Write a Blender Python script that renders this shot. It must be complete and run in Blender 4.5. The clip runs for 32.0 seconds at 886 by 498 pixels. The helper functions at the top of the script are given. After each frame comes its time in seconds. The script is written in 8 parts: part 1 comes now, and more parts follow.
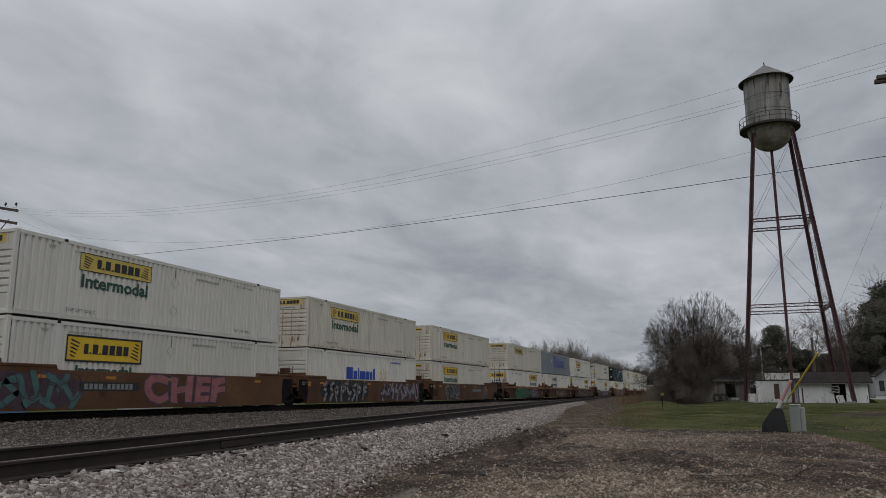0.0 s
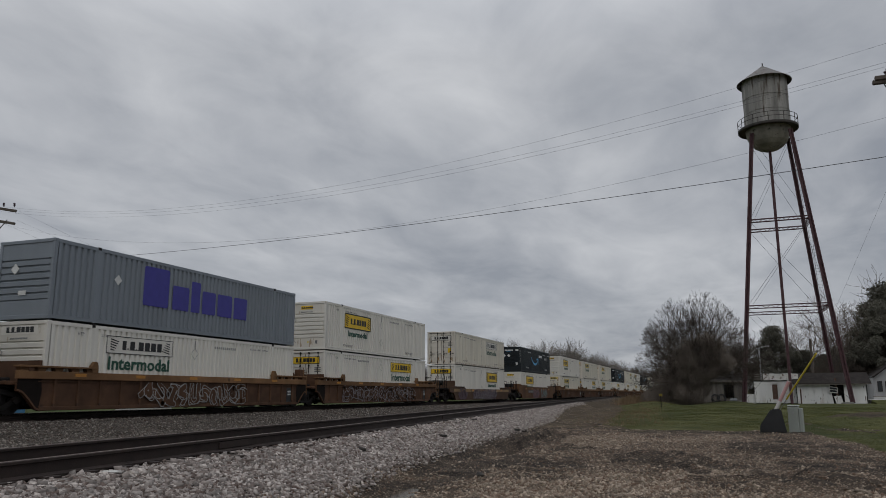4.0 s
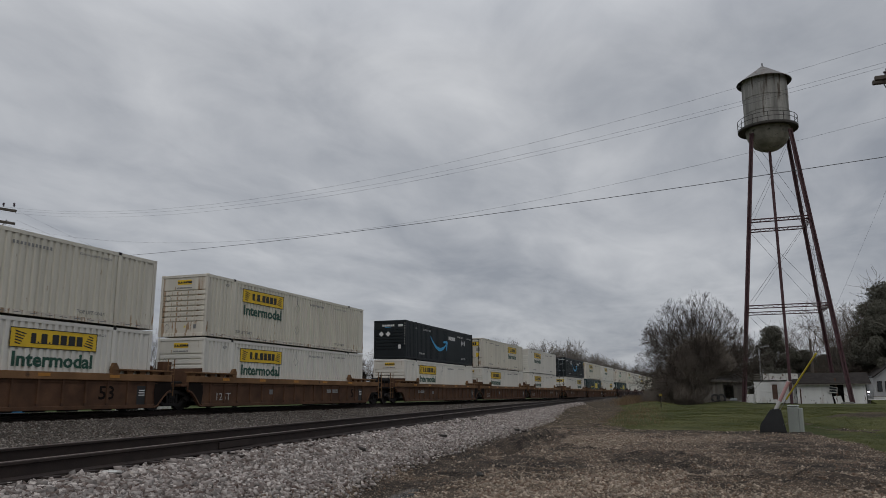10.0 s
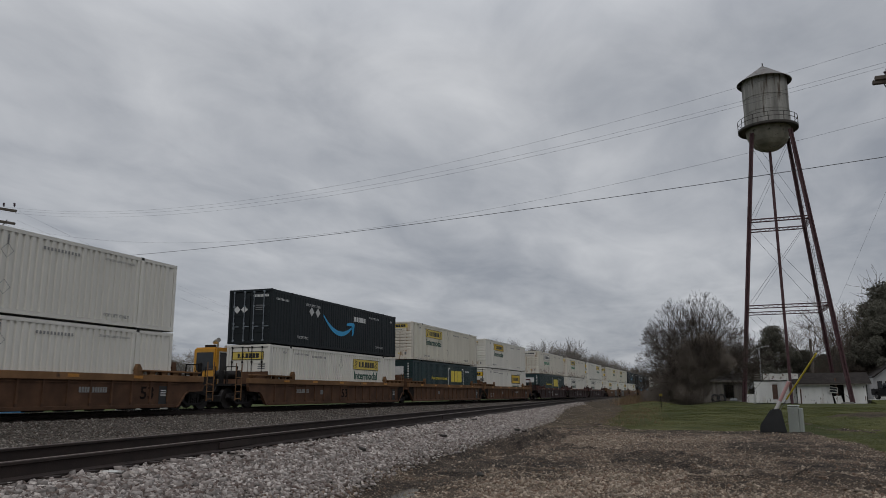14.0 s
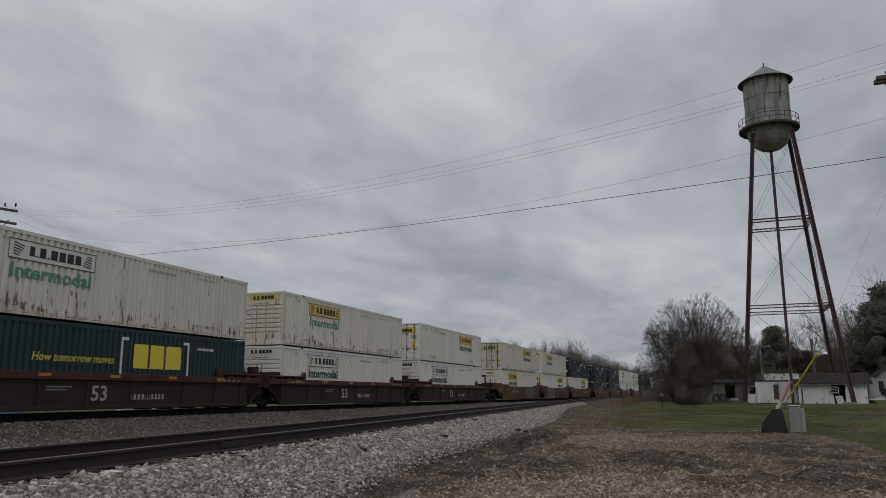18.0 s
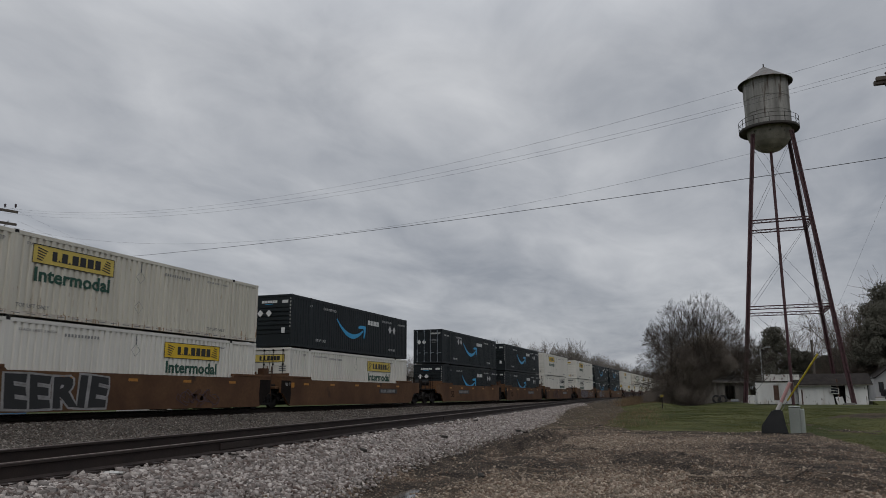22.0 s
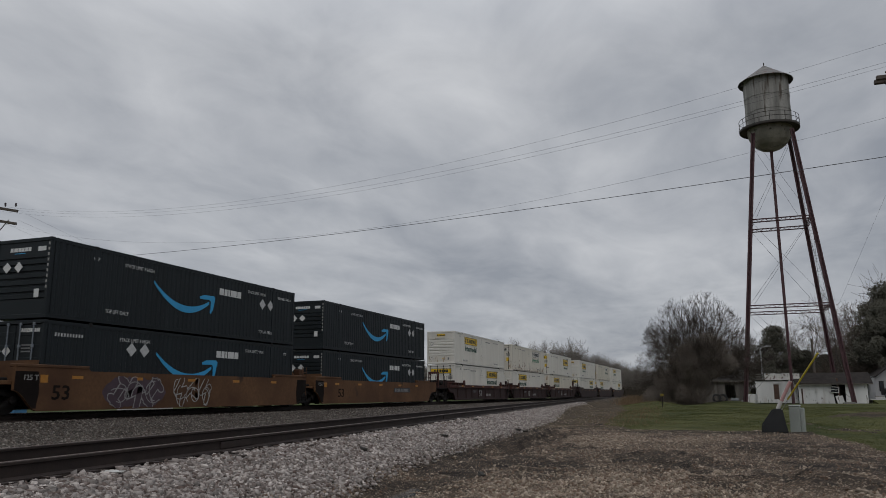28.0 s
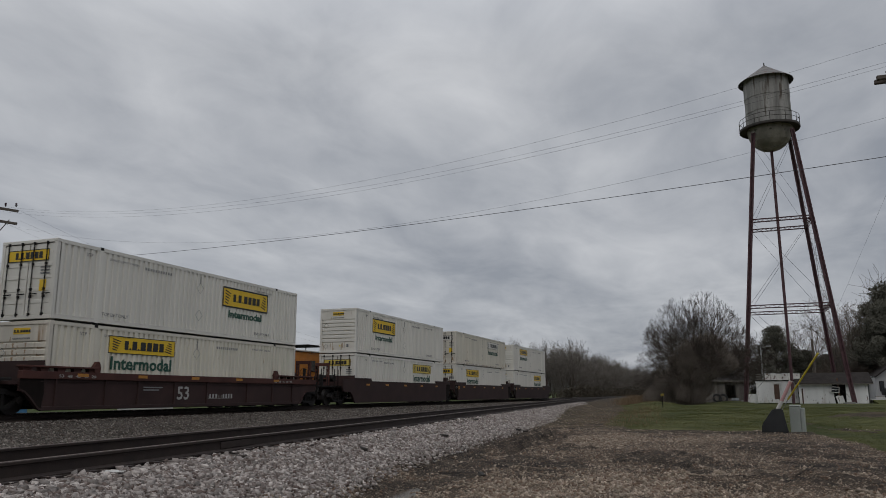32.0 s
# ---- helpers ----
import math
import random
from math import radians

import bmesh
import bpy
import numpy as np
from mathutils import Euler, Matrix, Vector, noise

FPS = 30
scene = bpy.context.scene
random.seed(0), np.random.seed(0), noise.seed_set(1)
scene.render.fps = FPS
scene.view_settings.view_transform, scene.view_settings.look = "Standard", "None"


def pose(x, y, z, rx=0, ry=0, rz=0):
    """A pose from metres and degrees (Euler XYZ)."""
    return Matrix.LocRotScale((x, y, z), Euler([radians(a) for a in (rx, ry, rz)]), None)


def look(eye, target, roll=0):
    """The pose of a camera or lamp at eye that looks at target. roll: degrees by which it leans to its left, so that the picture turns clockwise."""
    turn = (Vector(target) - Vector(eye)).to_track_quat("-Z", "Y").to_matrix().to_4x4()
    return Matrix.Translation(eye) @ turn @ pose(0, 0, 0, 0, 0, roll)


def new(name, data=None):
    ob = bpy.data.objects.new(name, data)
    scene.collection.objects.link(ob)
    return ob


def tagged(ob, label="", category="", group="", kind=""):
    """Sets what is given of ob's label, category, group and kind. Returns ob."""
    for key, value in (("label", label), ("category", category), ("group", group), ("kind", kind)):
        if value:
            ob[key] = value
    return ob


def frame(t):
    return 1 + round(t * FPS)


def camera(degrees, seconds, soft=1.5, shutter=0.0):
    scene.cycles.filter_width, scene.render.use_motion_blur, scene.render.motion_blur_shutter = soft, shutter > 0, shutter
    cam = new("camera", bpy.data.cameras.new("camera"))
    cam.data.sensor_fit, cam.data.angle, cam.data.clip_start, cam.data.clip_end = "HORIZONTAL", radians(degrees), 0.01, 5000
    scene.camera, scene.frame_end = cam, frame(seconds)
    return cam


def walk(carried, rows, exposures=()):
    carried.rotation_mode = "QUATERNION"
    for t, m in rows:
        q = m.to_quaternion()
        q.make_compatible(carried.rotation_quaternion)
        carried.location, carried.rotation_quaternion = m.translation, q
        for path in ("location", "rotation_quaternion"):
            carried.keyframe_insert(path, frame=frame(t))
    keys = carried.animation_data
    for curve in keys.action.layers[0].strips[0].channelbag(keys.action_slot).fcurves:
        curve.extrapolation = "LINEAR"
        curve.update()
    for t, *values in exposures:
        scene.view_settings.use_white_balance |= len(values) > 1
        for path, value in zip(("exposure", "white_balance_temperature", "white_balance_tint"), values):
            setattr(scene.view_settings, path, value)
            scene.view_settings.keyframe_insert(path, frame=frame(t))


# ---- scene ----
# ---------------- camera and its walk ----------------
cam = camera(61.03, 32.0, 0.55, 0.06)
EYE = Vector((0, 0, 0.583))


def aim(dx, dy):
    """The held pose, turned by a tiny drift (thousandths of a radian)."""
    yaw, tip = radians(-19.865) - dx / 1330, radians(10.708) + dy / 1330
    way = Vector((math.sin(yaw) * math.cos(tip), math.cos(yaw) * math.cos(tip), math.sin(tip)))
    return look(EYE, EYE + way * 10, -0.233)


walk(cam, [(0, aim(2.5, -1.0)), (1.5, aim(1.8, -1.0)), (3.0, aim(1.6, -0.5)), (4.0, aim(0, 0)), (9, aim(-0.3, 0)),
           (14.0, aim(0, 0)), (16.0, aim(1.7, 0)), (19, aim(1.7, 0.3)), (21, aim(1.7, 1.6)), (25.0, aim(1.7, 1.6)),
           (27.5, aim(2, 0)), (29.5, aim(2.2, -0.3)), (32.0, aim(2.5, -0.2))])

# ---------------- sky and sun ----------------
GRADE = -0.00428      # the line falls away gently from the camera
SUN_EL, SUN_AZ = radians(48), radians(150)


def make_world():
    w = bpy.data.worlds.new("overcast_sky")
    scene.world = w
    w.use_nodes = True
    nt = w.node_tree
    nt.nodes.clear()
    N, L = nt.nodes.new, nt.links.new
    out, bg = N("ShaderNodeOutputWorld"), N("ShaderNodeBackground")
    sky = N("ShaderNodeTexSky")
    sky.sky_type, sky.sun_disc, sky.sun_elevation, sky.sun_rotation = "NISHITA", False, SUN_EL, SUN_AZ
    tc, sep = N("ShaderNodeTexCoord"), N("ShaderNodeSeparateXYZ")
    L(tc.outputs["Generated"], sep.inputs[0])

    def mth(op, a, b=None, clamp=False):
        n = N("ShaderNodeMath")
        n.operation, n.use_clamp = op, clamp
        for i, v in enumerate((a, b)):
            if v is None:
                continue
            if isinstance(v, (int, float)):
                n.inputs[i].default_value = v
            else:
                L(v, n.inputs[i])
        return n.outputs[0]
    zz = mth("ADD", mth("MAXIMUM", sep.outputs[2], 0.0), 0.16)
    comb = N("ShaderNodeCombineXYZ")
    L(mth("DIVIDE", sep.outputs[0], zz), comb.inputs[0])
    L(mth("DIVIDE", sep.outputs[1], zz), comb.inputs[1])
    mp = N("ShaderNodeMapping")
    mp.inputs["Rotation"].default_value = (0, 0, radians(-28))
    mp.inputs["Location"].default_value = (3.1, 1.7, 0)
    mp.inputs["Scale"].default_value = (1.0, 0.62, 1)
    L(comb.outputs[0], mp.inputs[0])

    def noise_tex(scale, detail, rough, dist):
        n = N("ShaderNodeTexNoise")
        n.inputs["Scale"].default_value, n.inputs["Detail"].default_value = scale, detail
        n.inputs["Roughness"].default_value, n.inputs["Distortion"].default_value = rough, dist
        L(mp.outputs[0], n.inputs["Vector"])
        return n.outputs[0]
    big, fine, wisp = noise_tex(0.6, 4, 0.5, 0.4), noise_tex(2.3, 8, 0.55, 0.5), noise_tex(5.5, 5, 0.5, 0.8)
    mixed = mth("ADD", mth("ADD", mth("MULTIPLY", big, 0.50), mth("MULTIPLY", fine, 0.38)), mth("MULTIPLY", wisp, 0.12))
    ramp = N("ShaderNodeValToRGB")
    ramp.color_ramp.elements[0].position, ramp.color_ramp.elements[0].color = 0.345, (0.275, 0.295, 0.334, 1)
    ramp.color_ramp.elements[1].position, ramp.color_ramp.elements[1].color = 0.655, (0.61, 0.622, 0.645, 1)
    # lighter towards the veiled sun, up and to the west of the line
    glow = N("ShaderNodeVectorMath")
    glow.operation = "DOT_PRODUCT"
    L(tc.outputs["Generated"], glow.inputs[0])
    glow.inputs[1].default_value = Vector((-0.62, 0.30, 0.73)).normalized()
    mixed = mth("ADD", mixed, mth("MULTIPLY", mth("SUBTRACT", glow.outputs["Value"], 0.76), 0.34))
    # a darker bank of cloud high down the line
    bank = N("ShaderNodeVectorMath")
    bank.operation = "DOT_PRODUCT"
    L(tc.outputs["Generated"], bank.inputs[0])
    bank.inputs[1].default_value = Vector((0.06, 0.86, 0.46)).normalized()
    mixed = mth("SUBTRACT", mixed, mth("MULTIPLY", mth("MAXIMUM", mth("SUBTRACT", bank.outputs["Value"], 0.93), 0.0), 0.9))
    # thicker cloud low in the west
    west = N("ShaderNodeVectorMath")
    west.operation = "DOT_PRODUCT"
    L(tc.outputs["Generated"], west.inputs[0])
    west.inputs[1].default_value = Vector((-0.62, 0.78, 0.16)).normalized()
    mixed = mth("SUBTRACT", mixed, mth("MULTIPLY", mth("MAXIMUM", mth("SUBTRACT", west.outputs["Value"], 0.92), 0.0), 0.7))
    # thinner cloud low down the line
    low = N("ShaderNodeVectorMath")
    low.operation = "DOT_PRODUCT"
    L(tc.outputs["Generated"], low.inputs[0])
    low.inputs[1].default_value = Vector((0.06, 1.0, 0.10)).normalized()
    mixed = mth("ADD", mixed, mth("MULTIPLY", mth("MAXIMUM", mth("SUBTRACT", low.outputs["Value"], 0.945), 0.0), 1.9))
    L(mixed, ramp.inputs[0])
    mix = N("ShaderNodeMix")
    mix.data_type, mix.blend_type = "RGBA", "MIX"
    mix.inputs[0].default_value = 0.965
    gain = N("ShaderNodeMix")
    gain.data_type, gain.blend_type = "RGBA", "MULTIPLY"
    gain.inputs[0].default_value = 1.0
    L(sky.outputs[0], gain.inputs[6])
    gain.inputs[7].default_value = (0.09, 0.09, 0.09, 1)
    L(gain.outputs[2], mix.inputs[6])
    L(ramp.outputs[0], mix.inputs[7])
    # an overcast sky is brightest overhead
    zen = mth("ADD", mth("MULTIPLY", mth("MAXIMUM", mth("SUBTRACT", sep.outputs[2], 0.42), 0.0), 2.4), 1.0)
    lift = N("ShaderNodeVectorMath")
    lift.operation = "SCALE"
    L(mix.outputs[2], lift.inputs[0])
    L(zen, lift.inputs["Scale"])
    L(lift.outputs[0], bg.inputs[0])
    bg.inputs[1].default_value = 1.0
    L(bg.outputs[0], out.inputs[0])


make_world()
sun = new("sun", bpy.data.lights.new("sun", "SUN"))
sun.data.energy, sun.data.angle, sun.data.color = 0.6, radians(40), (1.0, 0.97, 0.93)
sun.matrix_world = look((30 * math.sin(SUN_AZ), 30 * math.cos(SUN_AZ), 30 * math.tan(SUN_EL)), (0, 0, 0))

# ---------------- materials ----------------
MATS = {}


def mat(name, color, rough=0.7, metal=0.0, var=0.25, scale=3.0, fine=40.0, bump=0.15, rust=0.0, rust_color=(0.10, 0.035, 0.015),
        streak=False, tint=0.0, island=False, second=None, dist=0.02, cells=0.0, cell_var=0.5, second2=None, spec=0.5, spots=0.0, world=False):
    """A painted, worn or natural surface: base colour varied at two scales, with optional rust or a second tone, and fine relief."""
    if name in MATS:
        return MATS[name]
    m = bpy.data.materials.new(name)
    MATS[name] = m
    m.use_nodes = True
    nt = m.node_tree
    N, L = nt.nodes.new, nt.links.new
    b = nt.nodes["Principled BSDF"]
    b.inputs["Roughness"].default_value, b.inputs["Metallic"].default_value = rough, metal
    b.inputs["Specular IOR Level"].default_value = spec
    place_at = N("ShaderNodeNewGeometry").outputs["Position"] if world else N("ShaderNodeTexCoord").outputs["Object"]
    base_z = -1.0 if world else 0.0
    mp = N("ShaderNodeMapping")
    L(place_at, mp.inputs[0])
    if streak:
        mp.inputs["Scale"].default_value = (1, 1, 0.12)

    def nz(s, d, src):
        n = N("ShaderNodeTexNoise")
        n.inputs["Scale"].default_value, n.inputs["Detail"].default_value = s, d
        L(src, n.inputs["Vector"])
        return n.outputs[0]
    n1, n2 = nz(scale, 4, mp.outputs[0]), nz(fine, 3, place_at)

    def mixc(fac, a, c, mode="MIX"):
        n = N("ShaderNodeMix")
        n.data_type, n.blend_type = "RGBA", mode
        for i, v in ((0, fac), (6, a), (7, c)):
            if hasattr(v, "is_output"):
                L(v, n.inputs[i])
            elif i == 0:
                n.inputs[0].default_value = v
            else:
                n.inputs[i].default_value = (*v[:3], 1)
        return n.outputs[2]

    def ramp(src, lo, hi, a=0.0, c=1.0):
        n = N("ShaderNodeMapRange")
        for i, v in enumerate((lo, hi, a, c)):
            n.inputs[i + 1].default_value = v
        L(src, n.inputs[0])
        return n.outputs[0]
    lo = [c * (1 - var) for c in color]
    hi = [min(1, c * (1 + var)) for c in color]
    col = mixc(ramp(n1, 0.3, 0.7), lo, second or hi)
    col = mixc(ramp(n2, 0.3, 0.75, 0, 0.5), col, [c * (1 - 0.7 * var) for c in color])
    height = n2
    if cells > 0:
        vo = N("ShaderNodeTexVoronoi")
        vo.inputs["Scale"].default_value = cells
        L(place_at, vo.inputs["Vector"])
        sp = N("ShaderNodeSeparateColor")
        L(vo.outputs["Color"], sp.inputs[0])
        hs = N("ShaderNodeHueSaturation")
        L(ramp(sp.outputs[0], 0, 1, 1 - cell_var, 1 + cell_var), hs.inputs["Value"])
        L(ramp(sp.outputs[1], 0, 1, 0.7, 1.35), hs.inputs["Saturation"])
        L(col, hs.inputs["Color"])
        col = mixc(ramp(vo.outputs["Distance"], 0.35, 0.75, 0, 0.6), hs.outputs[0], [c * 0.35 for c in color])
        height = ramp(vo.outputs["Distance"], 0, 0.8, 1, 0)
    if rust > 0:
        n3 = nz(scale * 1.7, 7, mp.outputs[0])
        col = mixc(ramp(n3, 0.74 - 0.3 * rust, 0.84 - 0.3 * rust), col, rust_color)
    if spots > 0:
        # rust blisters with short runs, thickest near the bottom rail
        ms = N("ShaderNodeMapping")
        ms.inputs["Scale"].default_value = (1, 1.3, 0.2)
        L(place_at, ms.inputs[0])
        sx = N("ShaderNodeSeparateXYZ")
        L(place_at, sx.inputs[0])
        am = N("ShaderNodeMath")
        am.operation = "ADD"
        L(nz(7.0, 6, ms.outputs[0]), am.inputs[0])
        L(ramp(sx.outputs[2], base_z + 0.3, base_z + 1.5, 0.11 * spots, 0.0), am.inputs[1])
        col = mixc(ramp(am.outputs[0], 0.685, 0.725, 0, 0.95), col, rust_color)
        ad = N("ShaderNodeMath")
        ad.operation = "ADD"
        L(nz(1.1, 6, mp.outputs[0]), ad.inputs[0])
        L(ramp(sx.outputs[2], base_z, base_z + 1.0, 0.10 * spots, 0.0), ad.inputs[1])
        col = mixc(ramp(ad.outputs[0], 0.62, 0.8, 0, 0.55), col, (0.30, 0.22, 0.14))
    if tint > 0 or island:
        if island:
            g = N("ShaderNodeNewGeometry")
            rnd = g.outputs["Random Per Island"]
        else:
            g = N("ShaderNodeObjectInfo")
            rnd = g.outputs["Random"]
        hsv = N("ShaderNodeHueSaturation")
        L(ramp(rnd, 0, 1, 1 - tint, 1 + tint), hsv.inputs["Value"])
        L(col, hsv.inputs["Color"])
        col = hsv.outputs[0]
        if island and second2:
            w2 = N("ShaderNodeMath")
            w2.operation = "FRACT"
            w3 = N("ShaderNodeMath")
            w3.operation = "MULTIPLY"
            w3.inputs[1].default_value = 37.7
            L(rnd, w3.inputs[0])
            L(w3.outputs[0], w2.inputs[0])
            col = mixc(ramp(w2.outputs[0], 0.4, 1.0, 0, 0.9), col, second2)
    L(col, b.inputs["Base Color"])
    if bump > 0:
        bp = N("ShaderNodeBump")
        bp.inputs["Strength"].default_value, bp.inputs["Distance"].default_value = bump, dist
        L(height, bp.inputs["Height"])
        L(bp.outputs[0], b.inputs["Normal"])
    return m


WHITE = mat("white_container_paint", (0.66, 0.635, 0.570), 0.5, var=0.08, scale=1.4, streak=True, rust=0.07, rust_color=(0.40, 0.36, 0.30), tint=0.05, bump=0.03)
CREAM = mat("aged_cream_container_paint", (0.62, 0.584, 0.490), 0.6, var=0.15, scale=1.6, streak=True, rust=0.12, rust_color=(0.36, 0.27, 0.17), spots=0.55, tint=0.05, bump=0.04)
RUSTY = mat("rust_streaked_white_paint", (0.66, 0.625, 0.54), 0.65, var=0.12, scale=1.6, streak=True, rust=0.12, rust_color=(0.15, 0.055, 0.022), spots=1.2, tint=0.04, bump=0.05)
STAIN = mat("brown_stained_cream_paint", (0.62, 0.575, 0.49), 0.65, var=0.2, scale=1.3, fine=14, streak=True, rust=0.5, rust_color=(0.30, 0.19, 0.10), spots=1.1, tint=0.05, bump=0.04)
NOSEWHITE = mat("road_stained_white_paint", (0.60, 0.57, 0.50), 0.6, var=0.12, scale=1.4, streak=True, rust=0.12, rust_color=(0.34, 0.26, 0.17), spots=0.95, tint=0.06, bump=0.04)
NAVY = mat("dark_navy_container_paint", (0.0105, 0.0145, 0.0165), 0.5, spec=0.3, var=0.25, scale=1.4, streak=True, tint=0.1, bump=0.03)
GREY = mat("grey_container_paint", (0.20, 0.225, 0.25), 0.5, var=0.1, scale=1.4, streak=True, bump=0.03)
GREEN = mat("dark_green_container_paint", (0.010, 0.030, 0.032), 0.45, var=0.2, scale=1.4, streak=True, bump=0.03)
YELLOW = mat("yellow_sign_paint", (0.72, 0.47, 0.02), 0.5, var=0.08, scale=2, bump=0.02)
PALE_YELLOW = mat("faded_yellow_sign_paint", (0.62, 0.47, 0.10), 0.6, var=0.12, scale=2, bump=0.02)
BLACK = mat("black_paint", (0.015, 0.015, 0.015), 0.5, var=0.2, bump=0.02)
LGREEN = mat("green_lettering_paint", (0.012, 0.065, 0.04), 0.5, var=0.15, bump=0.02)
FGREEN = mat("faded_green_lettering_paint", (0.10, 0.26, 0.16), 0.6, var=0.2, bump=0.02)
BLUE = mat("sky_blue_paint", (0.028, 0.32, 0.60), 0.45, var=0.08, bump=0.02)
ROYAL = mat("royal_blue_paint", (0.015, 0.06, 0.36), 0.5, var=0.1, bump=0.02)
INDIGO = mat("indigo_paint", (0.045, 0.04, 0.26), 0.5, var=0.1, bump=0.02)
STENCIL = mat("worn_white_stencil_paint", (0.36, 0.35, 0.33), 0.7, var=0.3, scale=6, bump=0.02)
PWHITE = mat("white_marking_paint", (0.62, 0.62, 0.60), 0.6, var=0.12, bump=0.02)
NMARK = mat("clean_white_stencil_paint", (0.50, 0.50, 0.49), 0.6, var=0.15, scale=6, bump=0.02)
GMARK = mat("grey_marking_paint", (0.17, 0.17, 0.17), 0.6, var=0.2, bump=0.02)
FAINT = mat("faint_grey_marking_paint", (0.23, 0.228, 0.22), 0.6, var=0.2, bump=0.02)
PYEL = mat("lemon_marking_paint", (0.70, 0.55, 0.05), 0.5, var=0.1, bump=0.02)
ORANGE_CAR = mat("weathered_orange_brown_steel", (0.092, 0.042, 0.022), 0.75, var=0.4, scale=0.45, fine=9, second=(0.165, 0.086, 0.040), rust=0.38, rust_color=(0.045, 0.026, 0.018), tint=0.12, bump=0.1, spec=0.25)
BROWN_CAR = mat("weathered_rust_brown_steel", (0.088, 0.045, 0.025), 0.8, var=0.4, scale=1.3, fine=25, rust=0.25, rust_color=(0.035, 0.022, 0.018), tint=0.12, bump=0.12, spec=0.25)
MCHORD = mat("maroon_top_chord_steel", (0.070, 0.026, 0.020), 0.7, var=0.3, scale=1.2, fine=25, rust=0.2, rust_color=(0.03, 0.018, 0.014), tint=0.1, bump=0.08, spec=0.3)
MAROON_CAR = mat("dull_maroon_steel", (0.034, 0.017, 0.015), 0.7, var=0.25, scale=1.2, fine=25, rust=0.12, rust_color=(0.025, 0.016, 0.014), tint=0.1, bump=0.08, spec=0.3)
TAN_CAR = mat("faded_tan_steel", (0.075, 0.043, 0.026), 0.8, var=0.35, scale=0.9, fine=25, rust=0.5, rust_color=(0.045, 0.027, 0.02), bump=0.1, spec=0.25)
CHORD = mat("dusty_orange_brown_steel", (0.165, 0.088, 0.041), 0.8, var=0.35, scale=1.0, fine=25, rust=0.2, rust_color=(0.05, 0.03, 0.02), tint=0.15, bump=0.1, spec=0.25)
TAN_BAND = mat("faded_tan_band_paint", (0.26, 0.165, 0.075), 0.8, var=0.35, scale=0.9, fine=20, rust=0.55, rust_color=(0.05, 0.032, 0.025), bump=0.05)
REFLECT = mat("dirty_amber_reflector", (0.40, 0.17, 0.02), 0.5, var=0.2, scale=8, bump=0)
GRIME = mat("grimy_black_steel", (0.015, 0.013, 0.012), 0.75, var=0.35, scale=4, fine=50, bump=0.2, spec=0.25)
ENDBLACK = mat("soot_blackened_end_steel", (0.013, 0.0095, 0.008), 0.9, var=0.4, scale=2.0, fine=20, bump=0.1, spec=0.12)
WHEEL = mat("dark_wheel_steel", (0.022, 0.018, 0.016), 0.65, 0.3, var=0.3, scale=5, bump=0.1)
RAIL = mat("rusted_rail_steel", (0.028, 0.0175, 0.0135), 0.8, 0.1, var=0.3, scale=5, fine=60, bump=0.2)
RAILTOP = mat("worn_rail_head", (0.30, 0.28, 0.27), 0.35, 0.9, var=0.12, scale=6, bump=0.05)
RAILDULL = mat("dull_rail_head", (0.115, 0.080, 0.062), 0.55, 0.5, var=0.2, scale=6, bump=0.1)
TIE = mat("weathered_tie_timber", (0.055, 0.043, 0.036), 0.9, var=0.35, scale=6, fine=60, tint=0.25, bump=0.5, spec=0.25, world=True)
LIMESTONE = mat("pale_pinkish_ballast_stone", (0.365, 0.325, 0.295), 0.9, second2=(0.10, 0.066, 0.054), var=0.3, scale=9, fine=60, tint=0.5, island=True, bump=0.3, spec=0.2)
BASALT = mat("dull_grey_ballast_stone", (0.185, 0.165, 0.145), 0.9, second2=(0.085, 0.06, 0.048), var=0.3, scale=9, fine=60, tint=0.6, island=True, bump=0.3, spec=0.2)
PEBBLE = mat("brownish_lot_pebble", (0.295, 0.24, 0.185), 0.9, second2=(0.13, 0.078, 0.052), var=0.3, scale=9, fine=60, tint=0.55, island=True, bump=0.2, spec=0.15)


def part(name, bm, material, parent, label=""):
    me = bm
    if isinstance(bm, bmesh.types.BMesh):
        me = bpy.data.meshes.new(name)
        bm.to_mesh(me)
        bm.free()
    if material is not None and not me.materials:
        me.materials.append(material)
    ob = new(name, me)
    ob.parent = parent
    if label:
        ob["label"] = label
    return ob


def place(ob, x=0, y=0, z=0, rx=0, ry=0, rz=0):
    ob.matrix_basis = pose(x, y, z, rx, ry, rz)
    return ob


def box(bm, x0, y0, z0, x1, y1, z1, bev=0.0):
    c = Vector(((x0 + x1) / 2, (y0 + y1) / 2, (z0 + z1) / 2))
    made = bmesh.ops.create_cube(bm, size=1.0, matrix=Matrix.LocRotScale(c, None, (abs(x1 - x0), abs(y1 - y0), abs(z1 - z0))))
    if bev > 0:
        es = list({e for v in made["verts"] for e in v.link_edges})
        bmesh.ops.bevel(bm, geom=es, offset=bev, segments=1, affect="EDGES")
    return bm


def boxes(*rows, bev=0.0):
    bm = bmesh.new()
    for r in rows:
        box(bm, *r, bev=bev)
    return bm


